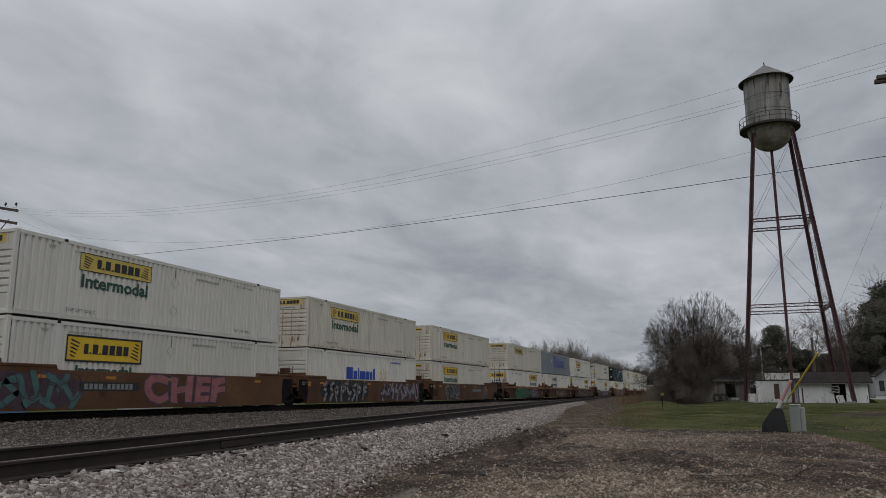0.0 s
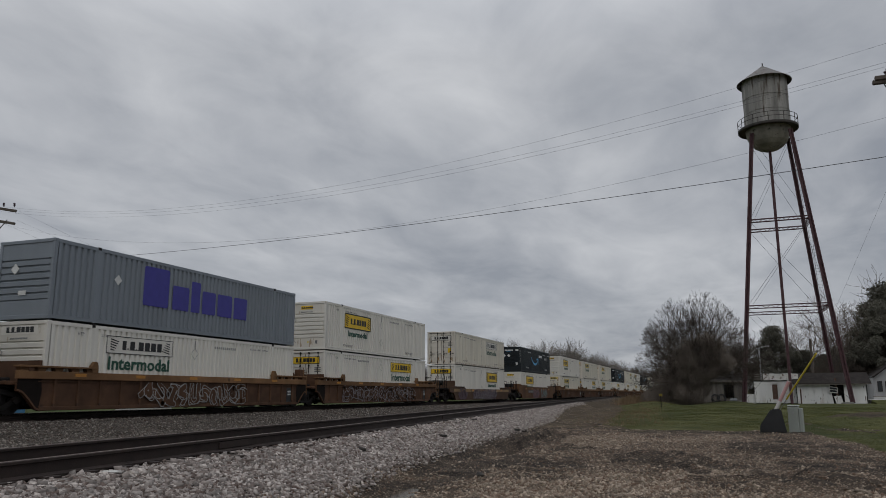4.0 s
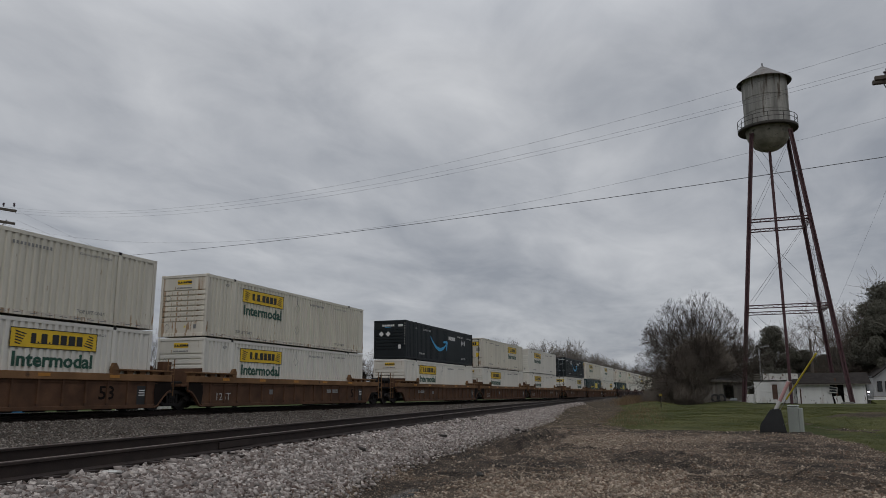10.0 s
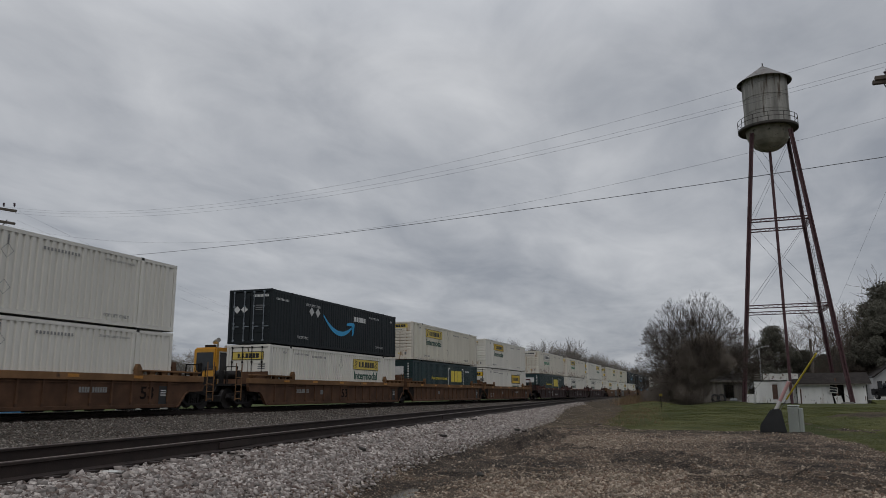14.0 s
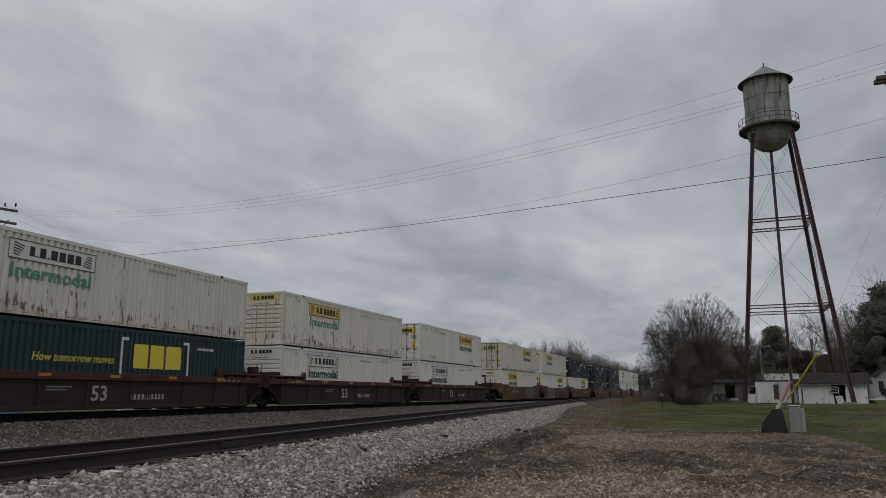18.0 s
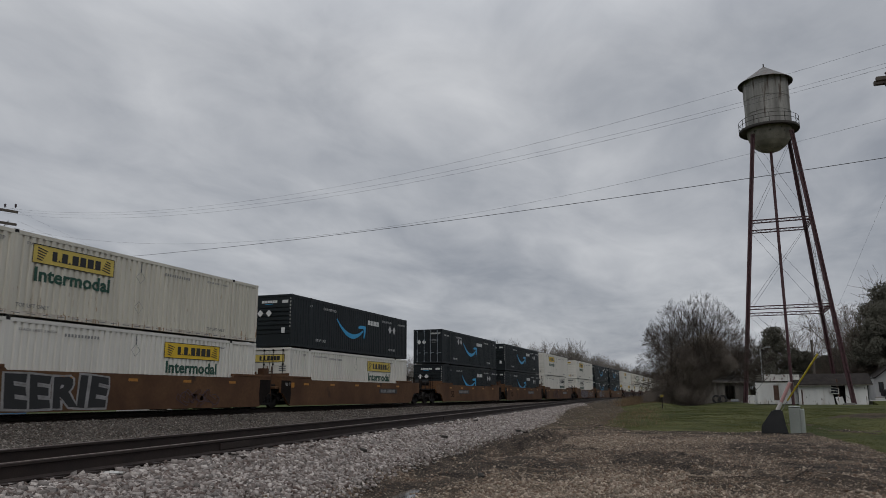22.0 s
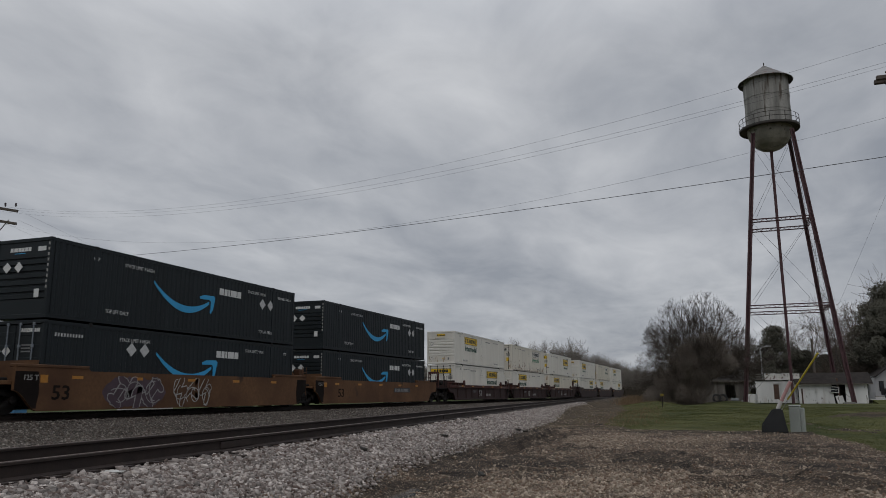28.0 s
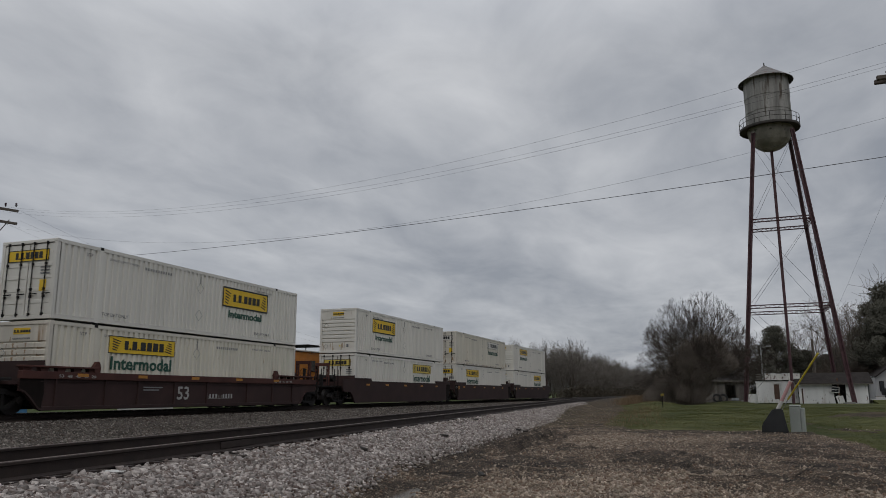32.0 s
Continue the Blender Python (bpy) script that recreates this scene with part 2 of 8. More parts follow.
def rod(bm, a, b, r0, r1=None, seg=8, caps=True):
    """A round bar from a to b."""
    a, b = Vector(a), Vector(b)
    r1 = r0 if r1 is None else r1
    d = b - a
    q = d.to_track_quat("Z", "Y").to_matrix().to_4x4()
    bmesh.ops.create_cone(bm, cap_ends=caps, segments=seg, radius1=r0, radius2=r1, depth=d.length, matrix=Matrix.Translation((a + b) / 2) @ q)
    return bm


def rods(*rows, seg=8):
    bm = bmesh.new()
    for a, b, r in rows:
        rod(bm, a, b, r, seg=seg)
    return bm


def prism(bm, pts, axis, lo, hi):
    """A closed outline (list of 2D points) pushed out along an axis from lo to hi."""
    def p3(u, v, w):
        return {"x": (w, u, v), "y": (u, w, v), "z": (u, v, w)}[axis]
    a = [bm.verts.new(p3(u, v, lo)) for u, v in pts]
    b = [bm.verts.new(p3(u, v, hi)) for u, v in pts]
    n = len(pts)
    bm.faces.new(a[::-1])
    bm.faces.new(b)
    for i in range(n):
        bm.faces.new((a[i], a[(i + 1) % n], b[(i + 1) % n], b[i]))
    bmesh.ops.recalc_face_normals(bm, faces=bm.faces[:])
    return bm


def lathe(profile, seg=32):
    """A turned shape from (radius, height) pairs."""
    bm = bmesh.new()
    rings = []
    for r, z in profile:
        if r < 1e-4:
            rings.append([bm.verts.new((0, 0, z))])
        else:
            rings.append([bm.verts.new((r * math.cos(2 * math.pi * i / seg), r * math.sin(2 * math.pi * i / seg), z)) for i in range(seg)])
    for p, n in zip(rings, rings[1:]):
        for i in range(seg):
            j = (i + 1) % seg
            f = [p[i % len(p)], p[j % len(p)], n[j % len(n)], n[i % len(n)]]
            f = list(dict.fromkeys(f))
            if len(f) > 2:
                bm.faces.new(f)
    bmesh.ops.recalc_face_normals(bm, faces=bm.faces[:])
    return bm


TEXTS = {}


def lettering(text, size, width, material, slant=0.0, bold=0.0):
    """A mesh of a word, flat in its x-y plane, squeezed to the width given; shared by all its repeats."""
    key = (text, size, width, material.name)
    if key not in TEXTS:
        cu = bpy.data.curves.new("word", "FONT")
        cu.body, cu.size, cu.extrude, cu.offset, cu.resolution_u, cu.shear = text, size * 1.4, 0.004, bold, 2, slant
        ob = bpy.data.objects.new("word", cu)
        me = bpy.data.meshes.new_from_object(ob)
        xs = [v.co.x for v in me.vertices]
        ys = [v.co.y for v in me.vertices]
        kx, ky = width / (max(xs) - min(xs)), size / (max(ys) - min(ys))
        me.transform(Matrix.Diagonal((kx, ky, 1, 1)) @ Matrix.Translation((-min(xs), -min(ys), 0)))
        me.materials.clear()
        me.materials.append(material)
        bpy.data.objects.remove(ob)
        bpy.data.curves.remove(cu)
        TEXTS[key] = me
    return TEXTS[key]


# on a side wall that faces +x, words run towards +y; on an end that faces -y, towards +x
SIDE = Matrix(((0, 0, 1, 0), (1, 0, 0, 0), (0, 1, 0, 0), (0, 0, 0, 1)))
END = Matrix(((1, 0, 0, 0), (0, 0, -1, 0), (0, 1, 0, 0), (0, 0, 0, 1)))


def on_side(ob, x, y, z):
    ob.matrix_basis = Matrix.Translation((x, y, z)) @ SIDE
    return ob


def on_end(ob, x, y, z):
    ob.matrix_basis = Matrix.Translation((x, y, z)) @ END
    return ob


def flat(pts, thick=0.006):
    """A thin painted plate from an outline in its x-y plane."""
    return prism(bmesh.new(), pts, "z", 0, thick)


def bars(rows, thick=0.006):
    return boxes(*[(x0, y0, 0, x1, y1, thick) for x0, y0, x1, y1 in rows])

# ---------------- the train ----------------
CL, CW, CH = 16.15, 1.295, 2.835       # container length, half width, height
SHAPES = {}


def shared(key, build, material):
    """One mesh for all alike parts of one material."""
    k = (key, material.name)
    if k not in SHAPES:
        bm = build()
        me = bpy.data.meshes.new(key if isinstance(key, str) else key[0])
        bm.to_mesh(me)
        bm.free()
        me.materials.append(material)
        SHAPES[k] = me
    return SHAPES[k]


def corrugated(pitch=0.278, deep=0.056):
    bm = bmesh.new()
    y, prof = 0.2, []
    while y < CL - 0.2 - pitch:
        for f, x in ((0.0, 0.0), (0.50, 0.0), (0.60, -deep), (0.90, -deep)):
            prof.append((y + f * pitch, CW - 0.012 + x))
        y += pitch
    prof.append((CL - 0.2, CW - 0.012))
    lo = [bm.verts.new((x, y, 0.14)) for y, x in prof]
    hi = [bm.verts.new((x, y, CH - 0.13)) for y, x in prof]
    for i in range(len(prof) - 1):
        bm.faces.new((lo[i], lo[i + 1], hi[i + 1], hi[i]))
    return bm


def far_wall():
    return boxes((-CW + 0.01, 0.15, 0.1, -CW + 0.05, CL - 0.15, CH - 0.1))


def roof_sheet():
    bm = boxes((-CW + 0.02, 0.05, CH - 0.06, CW - 0.02, CL - 0.05, CH - 0.02))
    y = 0.6
    while y < CL - 0.6:
        box(bm, -CW + 0.15, y, CH - 0.02, CW - 0.15, y + 0.2, CH)
        y += 0.55
    return bm


def nose_panel():
    """Recessed front sheet, flat at the head and the foot."""
    bm = boxes((-CW + 0.13, 0.085, 0.14, CW - 0.13, 0.115, CH - 0.12))
    box(bm, -CW + 0.13, 0.03, 2.14, CW - 0.13, 0.085, CH - 0.12)
    box(bm, -CW + 0.13, 0.03, 0.14, CW - 0.13, 0.085, 0.66)
    return bm


def nose_rib():
    return prism(bmesh.new(), [(0.086, 0), (0.028, 0.018), (0.024, 0.168), (0.086, 0.205)], "x", -CW + 0.15, CW - 0.15)


def door_leaf():
    bm = boxes((-0.57, 0.035, 0.16, 0.57, 0.075, CH - 0.16, ), bev=0.008)
    for z in (0.55, 0.98, 1.42, 1.86, 2.3):
        box(bm, -0.52, 0.02, z, 0.52, 0.045, z + 0.13, bev=0.01)
    return bm


def lock_rod():
    bm = rods(((0, -0.005, 0.1), (0, -0.005, CH - 0.1), 0.02), seg=8)
    for z in (0.12, 0.75, 1.0, 1.9, CH - 0.18):
        box(bm, -0.045, -0.02, z, 0.045, 0.04, z + 0.09)
    box(bm, -0.02, -0.045, 0.86, 0.34, -0.02, 0.9)
    return bm


def corner_post(w=0.13):
    return boxes((-w, 0, 0.11, 0, 0.17, CH - 0.11), bev=0.012)


def casting():
    return boxes((-0.165, -0.006, -0.004, 0.004, 0.172, 0.12), bev=0.014)


def letter_blocks(widths, h, gap, lean=0.0):
    """Plain letter-sized blocks in a row, standing for a name."""
    bm, x = bmesh.new(), 0.0
    for w in widths:
        hh = h * (abs(w) / w if w < 0 else 1)
        ww = abs(w)
        hh = h * 0.72 if w < 0 else (h * 0.2 if w < 0.08 else h)
        k = min(ww, hh) * 0.05
        prism(bm, [(x + k, 0), (x + ww - k, 0), (x + ww, k), (x + ww + lean * hh, hh - k), (x + ww - k + lean * hh, hh), (x + k + lean * hh, hh), (x + lean * hh, hh - k), (x, k)], "z", 0, 0.006)
        x += ww + gap
    # one thin line joins the blocks
    box(bm, 0.02, 0.0, 0, x - gap - 0.02, 0.018, 0.004)
    return bm


def frame_strip(w, h, t):
    return boxes((0, 0, 0, w, t, 0.008), (0, h - t, 0, w, h, 0.008), (0, t, 0, t, h - t, 0.008), (w - t, t, 0, w, h - t, 0.008))


def scroll(h):
    """The hatched corner ornament of the name plate."""
    bm = bmesh.new()
    for i in range(5):
        prism(bm, [(0.0, h * (0.98 - 0.18 * i)), (0.42 - 0.05 * i, h * (0.80 - 0.16 * i)), (0.42 - 0.05 * i, h * (0.74 - 0.16 * i)), (0.0, h * (0.90 - 0.18 * i))], "z", 0, 0.008)
    return bm


def name_plate(parent, style, y, zmid, faded=False, word=True):
    """The freight firm's plate on a container side: banner, framed board or bare outline, with the green word under it."""
    x = CW - 0.010
    if style == "F":
        w, h = 3.75, 0.95
    else:
        w, h = 3.7, 0.66
    ground = {"Y": YELLOW, "F": YELLOW, "P": PALE_YELLOW, "O": WHITE}[style]
    top = zmid + 0.47
    on_side(part("name_plate", shared(("name_plate", style), lambda: boxes((0, 0, 0, w, h, 0.005)), ground), None, parent, {"O": "white name plate with black outline"}.get(style, "yellow name plate")), x, y, top - h)
    on_side(part("plate_border", shared(("plate_border", style), lambda: frame_strip(w, h, 0.07 if style == "F" else 0.025), BLACK), None, parent), x + 0.004, y, top - h)
    bh = 0.34 if style != "F" else 0.36
    on_side(part("name_marking", shared(("name_marking", style), lambda: letter_blocks([0.2, 0.06, 0.25, 0.06, 0.28, 0.27, 0.29, 0.26], bh, 0.075), BLACK), None, parent, "black letter-sized blocks"), x + 0.006, y + 0.82, top - h / 2 - bh / 2)
    for k in (0, 1):
        o = part("plate_scroll", shared(("plate_scroll", style), lambda: scroll(h * 0.8), BLACK), None, parent)
        on_side(o, x + 0.005, y + (0.2 if k == 0 else w - 0.2), top - h * (0.93 if k == 0 else 0.07))
        if k:
            o.matrix_basis = o.matrix_basis @ pose(0, 0, 0, 0, 0, 180)
    if word:
        green = FGREEN if faded else LGREEN
        if style == "F":
            on_side(part("lettering", lettering("Intermodal", 0.36, 2.75, green, bold=0.02), None, parent, "dark green lettering"), x, y + 0.5, top - h - 0.48)
        else:
            on_side(part("lettering", lettering("Intermodal", 0.50, 3.4, green, bold=0.02), None, parent, "dark green lettering"), x, y + 0.15, top - h - 0.62)


def smile(parent):
    bm = bmesh.new()
    top, low = [], []
    for i in range(31):
        u = i / 30
        y = 3.62 * u
        z = 0.75 - 3.1 * u + 2.62 * u * u
        th = 0.05 + 0.24 * math.sin(math.pi * min(1, 0.12 + u * 0.72)) ** 1.3
        top.append((y, z + th / 2))
        low.append((y, z - th / 2))
    prism(bm, [*low, *top[::-1]], "z", 0, 0.006)
    prism(bm, [(2.95, 0.50), (3.25, 0.60), (3.95, 0.62), (4.05, 0.52), (3.93, 0.0), (3.78, -0.2), (3.70, -0.16), (3.74, 0.05), (3.74, 0.36), (3.62, 0.42), (3.2, 0.40), (2.98, 0.40)], "z", 0, 0.008)
    return bm


def container(paint, end, mark, pos, rusty=False):
    """A 53-foot container, its front end at y = 0 and its visible long side facing +x."""
    navy = mark == "A"
    label = {"white_container_paint": "white corrugated steel freight container", "aged_cream_container_paint": "weathered off-white corrugated steel freight container",
             "rust_streaked_white_paint": "rust-streaked off-white corrugated freight container", "dark_navy_container_paint": "dark navy corrugated container with blue curved arrow",
             "grey_container_paint": "plain grey corrugated container with indigo marking", "dark_green_container_paint": "dark green corrugated container with bracketed yellow marking"}[paint.name]
    label += ", doors leading" if end == "D" else ", nose leading"
    c = tagged(new("freight_container"), label, "container", "containers on the train")
    edge = STAIN if paint in (CREAM, RUSTY) else paint
    P = lambda key, build, m, name, lab="": part(name, shared(key, build, m), None, c, lab)
    if navy:
        P("shallow_side_wall", lambda: corrugated(deep=0.022), paint, "side_wall")
    else:
        P("side_wall", corrugated, paint, "side_wall")
    P("far_side_wall", far_wall, paint, "side_wall")
    P("roof", roof_sheet, paint, "roof")
    P("bottom_rail", lambda: boxes((CW - 0.07, 0.16, 0.02, CW - 0.002, CL - 0.16, 0.15), (-CW + 0.002, 0.16, 0.02, -CW + 0.07, CL - 0.16, 0.15), (-CW + 0.1, 0.16, 0.03, CW - 0.1, CL - 0.16, 0.1)), edge, "bottom_rail")
    P("rail_lip", lambda: boxes((CW - 0.05, 0.17, 0.152, CW + 0.004, CL - 0.17, 0.172)), edge, "rail_lip")
    if paint in (CREAM, RUSTY):
        on_side(P("rail_slots", lambda: bars([(0.3 + i * 0.62, 0, 0.62 + i * 0.62, 0.022) for i in range(25)], 0.003), GMARK, "rail_slots", "dark drain slots"), CW - 0.001, 0, 0.085)["kind"] = "stuff"
    P("top_rail", lambda: boxes((CW - 0.06, 0.16, CH - 0.14, CW - 0.002, CL - 0.16, CH - 0.012), (-CW + 0.002, 0.16, CH - 0.14, -CW + 0.06, CL - 0.16, CH - 0.012)), paint, "top_rail")
    for sx, y in ((1, 0), (-1, 0), (1, CL), (-1, CL)):
        o = P("corner_post", corner_post, edge, "corner_post")
        o.matrix_basis = Matrix.Translation((sx * CW, y, 0)) @ pose(0, 0, 0, 0, 0, 0 if (sx > 0) == (y == 0) else 0)
        if sx < 0:
            o.matrix_basis = Matrix.Translation((-CW + 0.13, y, 0))
        if y:
            o.matrix_basis = Matrix.Translation((0, -0.17, 0)) @ o.matrix_basis
    for sx, y, z in ((1, 0, 0), (1, 0, CH - 0.116), (1, CL, 0), (1, CL, CH - 0.116), (-1, 0, 0), (-1, 0, CH - 0.116)):
        o = P("corner_casting", casting, STAIN if paint in (CREAM, RUSTY) else paint, "corner_casting")
        o.location = (sx * CW if sx > 0 else -CW + 0.16, y if not y else y - 0.166, z)
    for y in (2.07, 14.08):
        P("lift_post", lambda: boxes((CW - 0.05, -0.07, 0.0, CW + 0.004, 0.07, CH - 0.004), bev=0.008), paint, "lift_post").location = (0, y, 0)
        P("twist_lock", lambda: boxes((CW - 0.15, -0.075, -0.075, CW - 0.004, 0.075, 0.0), bev=0.012), GRIME, "twist_lock", "dark twist lock").location = (0, y, 0)
        P("lift_casting", lambda: boxes((CW - 0.16, -0.085, CH - 0.115, CW + 0.007, 0.085, CH + 0.006), bev=0.012), GRIME, "lift_casting", "dark lifting casting").location = (0, y, 0)
    P("end_sill", lambda: boxes((-CW + 0.13, 0.0, 0.0, CW - 0.13, 0.12, 0.15), bev=0.01), edge, "end_sill")
    P("end_header", lambda: boxes((-CW + 0.13, 0.0, CH - 0.13, CW - 0.13, 0.12, CH - 0.004), bev=0.01), edge, "end_header")
    P("rear_wall", lambda: boxes((-CW + 0.13, CL - 0.12, 0, CW - 0.13, CL - 0.04, CH - 0.01)), paint, "rear_wall")
    end_paint = STAIN if paint in (CREAM, RUSTY) else paint
    if end == "N":
        P("nose_panel", nose_panel, NOSEWHITE if paint is WHITE else end_paint, "nose_panel")
        for i in range(6):
            P("nose_rib", nose_rib, end_paint, "nose_rib").location = (0, 0, 0.685 + i * 0.243)
        if navy:
            on_end(P("end_marking", lambda: letter_blocks([-0.13, -0.18, -0.13, -0.12, -0.13, -0.13], 0.19, 0.03), PWHITE, "end_marking"), -0.62, 0.028, 2.38)
            on_end(P("nose_arc", lambda: bars([(0, 0, 0.5, 0.025)]), BLUE, "nose_arc"), -0.4, 0.028, 2.3)
            on_end(P("data_sign", lambda: bars([(0, 0, 0.2, 0.24)]), PWHITE, "data_sign"), 0.68, 0.028, 2.36)
            on_end(P("data_panel", lambda: bars([(0, 0, 0.22, 0.3)]), PWHITE, "data_panel"), 0.68, 0.018, 0.72)
            for k in (0, 1):
                on_end(P("placard", lambda: flat([(0, -0.24), (0.24, 0), (0, 0.24), (-0.24, 0)]), PWHITE, "placard", "white diamond placard"), -0.68 + 0.55 * k, 0.0, 1.82)
            on_end(P("end_number", lambda: bars([(0, -i * 0.19, 0.06, 0.1 - i * 0.19) for i in range(9)]), STENCIL, "end_number"), CW - 0.1, -0.006, 2.55)
        elif mark in "YFPO":
            wide = mark in "PO"
            on_end(P(("nose_plate", wide), lambda: bars([(0, 0, 1.7 if wide else 0.78, 0.3 if wide else 0.22)]), YELLOW if mark == "Y" or mark == "F" else (PALE_YELLOW if mark == "P" else WHITE), "nose_plate"), -0.85 if wide else -0.39, 0.028, 2.38)
            on_end(P(("nose_marking", wide), lambda: letter_blocks([0.08, 0.03, 0.08, 0.03, 0.11, 0.1, 0.1, 0.1] if not wide else [0.13, 0.04, 0.13, 0.04, 0.18, 0.17, 0.17, 0.17], 0.09 if not wide else 0.19, 0.02 if not wide else 0.035), BLACK, "nose_marking"), -0.36 if not wide else -0.6, 0.02, 2.44)
            on_end(P("nose_number", lambda: bars([(i * 0.075, 0, i * 0.075 + 0.05, 0.06) for i in range(11)]), GMARK, "nose_number"), -0.4, 0.026, 2.2)
            on_end(P("data_sign", lambda: bars([(0, 0, 0.14, 0.2)]), GMARK, "data_sign"), 0.62, 0.028, 0.34)
            on_end(P("nose_placard", lambda: frame_diamond(0.17, 0.014), GMARK, "placard_holder", "thin diamond placard outline"), -0.85, 0.026, 0.43)
            on_end(P("nose_placard", lambda: frame_diamond(0.17, 0.014), GMARK, "placard_holder", "thin diamond placard outline"), -0.85, 0.02, 1.75)
            on_end(P("small_label", lambda: bars([(0, 0, 0.09, 0.09)]), PYEL, "small_label"), 0.1, 0.028, 0.40)
        elif mark == "M":
            on_end(P("end_marking", lambda: letter_blocks([0.16, -0.1, -0.08, -0.1, -0.1, -0.1], 0.17, 0.03), INDIGO, "end_marking"), -0.35, 0.04, 2.45)
            on_end(P("placard", lambda: flat([(0, -0.2), (0.2, 0), (0, 0.2), (-0.2, 0)]), PWHITE, "placard"), -0.45, 0.0, 1.8)
            on_end(P("data_sign", lambda: bars([(0, 0, 0.36, 0.16)]), PWHITE, "data_sign"), -0.2, 0.0, 0.85)
        elif mark == "C":
            on_end(P("white_panel", lambda: bars([(0, 0, 1.15, 0.62)]), PWHITE, "white_panel"), -0.6, 0.0, 1.75)
            on_end(P("end_number", lambda: bars([(0, -i * 0.19, 0.1, 0.12 - i * 0.19) for i in range(9)]), PWHITE, "end_number"), CW - 0.42, -0.0, 2.5)
    else:
        for k in (-1, 1):
            P("door_leaf", door_leaf, end_paint, "door_leaf").location = (0.59 * k, 0, 0)
        for xx in (-0.95, -0.32, 0.25, 0.86):
            P("lock_rod", lock_rod, GRIME if not navy else GREY, "lock_rod", "vertical locking rod").location = (xx, -0.01, 0)
        if navy:
            for k in (0, 1):
                on_end(P("placard", lambda: flat([(0, -0.22), (0.22, 0), (0, 0.22), (-0.22, 0)]), PWHITE, "placard", "white diamond placard"), -0.78 + 0.45 * k, 0.01, 1.78)
            on_end(P("door_number", lambda: bars([(i * 0.085, 0, i * 0.085 + 0.06, 0.13) for i in range(11)]), PWHITE, "door_number"), 0.2, 0.018, 2.42)
            on_end(P("door_data", lambda: bars([(0, -j * 0.11, 0.42, 0.05 - j * 0.11) for j in range(4)]), GMARK, "door_data"), 0.35, 0.018, 1.95)
        elif mark in "YFPO":
            on_end(P(("door_plate", mark == "O"), lambda: bars([(0, 0, 1.9, 0.42)]), {"O": WHITE, "P": PALE_YELLOW}.get(mark, YELLOW), "door_plate"), -0.95, 0.018, 2.06)
            on_end(P("door_plate_border", lambda: frame_strip(1.9, 0.42, 0.025), BLACK, "door_plate_border"), -0.95, 0.014, 2.06)
            on_end(P("door_marking", lambda: letter_blocks([0.13, 0.04, 0.13, 0.04, 0.18, 0.17, 0.17, 0.17], 0.24, 0.035), BLACK, "door_marking"), -0.62, 0.012, 2.15)
            on_end(P("door_label", lambda: bars([(0, 0, 0.3, 0.4)]), YELLOW, "door_label"), 0.62, 0.018, 0.98)
            on_end(P("door_data", lambda: bars([(0, -j * 0.11, 0.42, 0.05 - j * 0.11) for j in range(3)]), GMARK, "door_data"), 0.62, 0.018, 1.8)
    # the long side
    x = CW - 0.009
    if mark in "YFPO":
        name_plate(c, mark, (2.45 if mark == "F" else 2.75) if pos in "fg" else 9.55, 1.92 if mark == "F" else 2.03, paint is RUSTY, pos != "g")
        for y in (2.3, 12.2):
            on_side(part("lettering", lettering("TOP LIFT ONLY", 0.13, 1.35, GMARK), None, c), x, y, 0.30)
        for y in (2.5, 12.1):
            on_side(part("lettering", lettering("STACK LIMIT 3 HIGH", 0.09, 1.55, FAINT), None, c), x, y, 2.42)
        on_side(P("side_number", lambda: bars([(i * 0.15, 0, i * 0.15 + 0.08, 0.11) for i in range(11)]), FAINT, "side_number"), x, 9.3 if pos in "fg" else 4.4, 2.34)
        on_side(part("lettering", lettering("VTP", 0.13, 0.3, GMARK), None, c), x, 1.35, 2.4)
        for z in (2.05, 0.85):
            on_side(P("placard_holder", lambda: frame_diamond(0.25, 0.012), FAINT, "placard_holder", "thin diamond placard outline"), x, 7.9, z)
        on_side(P("pull_tab", lambda: bars([(0, 0, 0.05, 0.35)]), GMARK, "pull_tab"), x, 7.88, 2.25)
    elif navy:
        on_side(P("arrow", lambda: smile(None), BLUE, "arrow", "light blue curved arrow"), x, 5.6 if end == "D" else 5.2, 1.20)
        on_side(P("wide_marking", lambda: letter_blocks([-0.32, -0.22, -0.14, -0.46, -0.3], 0.42, 0.06), PWHITE, "wide_marking", "white letter-sized blocks"), x, 9.55, 1.95)
        near = 4.0 if end == "D" else 12.9
        for k in (0, 1):
            on_side(P("placard", lambda: flat([(0, -0.27), (0.27, 0), (0, 0.27), (-0.27, 0)]), NMARK, "placard", "pale diamond placard"), x, near + 0.2 + 0.72 * k, 2.02 if end == "D" else 1.88)
        for y, z, w in ((3.55, 2.3, 1.9), (11.8, 2.3, 1.8)):
            on_side(part("lettering", lettering("STACK LIMIT 3 HIGH", 0.14, w * 0.85, NMARK), None, c), x, y, z)
        for y in (2.7, 12.85):
            on_side(part("lettering", lettering("TOP LIFT ONLY", 0.15, 1.2, NMARK), None, c), x, y, 0.42)
        on_side(part("lettering", lettering("VTP", 0.14, 0.3, NMARK), None, c), x, 1.95 if end == "N" else 15.2, 2.3)
        on_side(P("side_number", lambda: bars([(i * 0.13, 0, i * 0.13 + 0.06, 0.12) for i in range(10)]), NMARK, "side_number"), x, 14.5 if end == "N" else 0.5, 2.3)
    elif mark == "M":
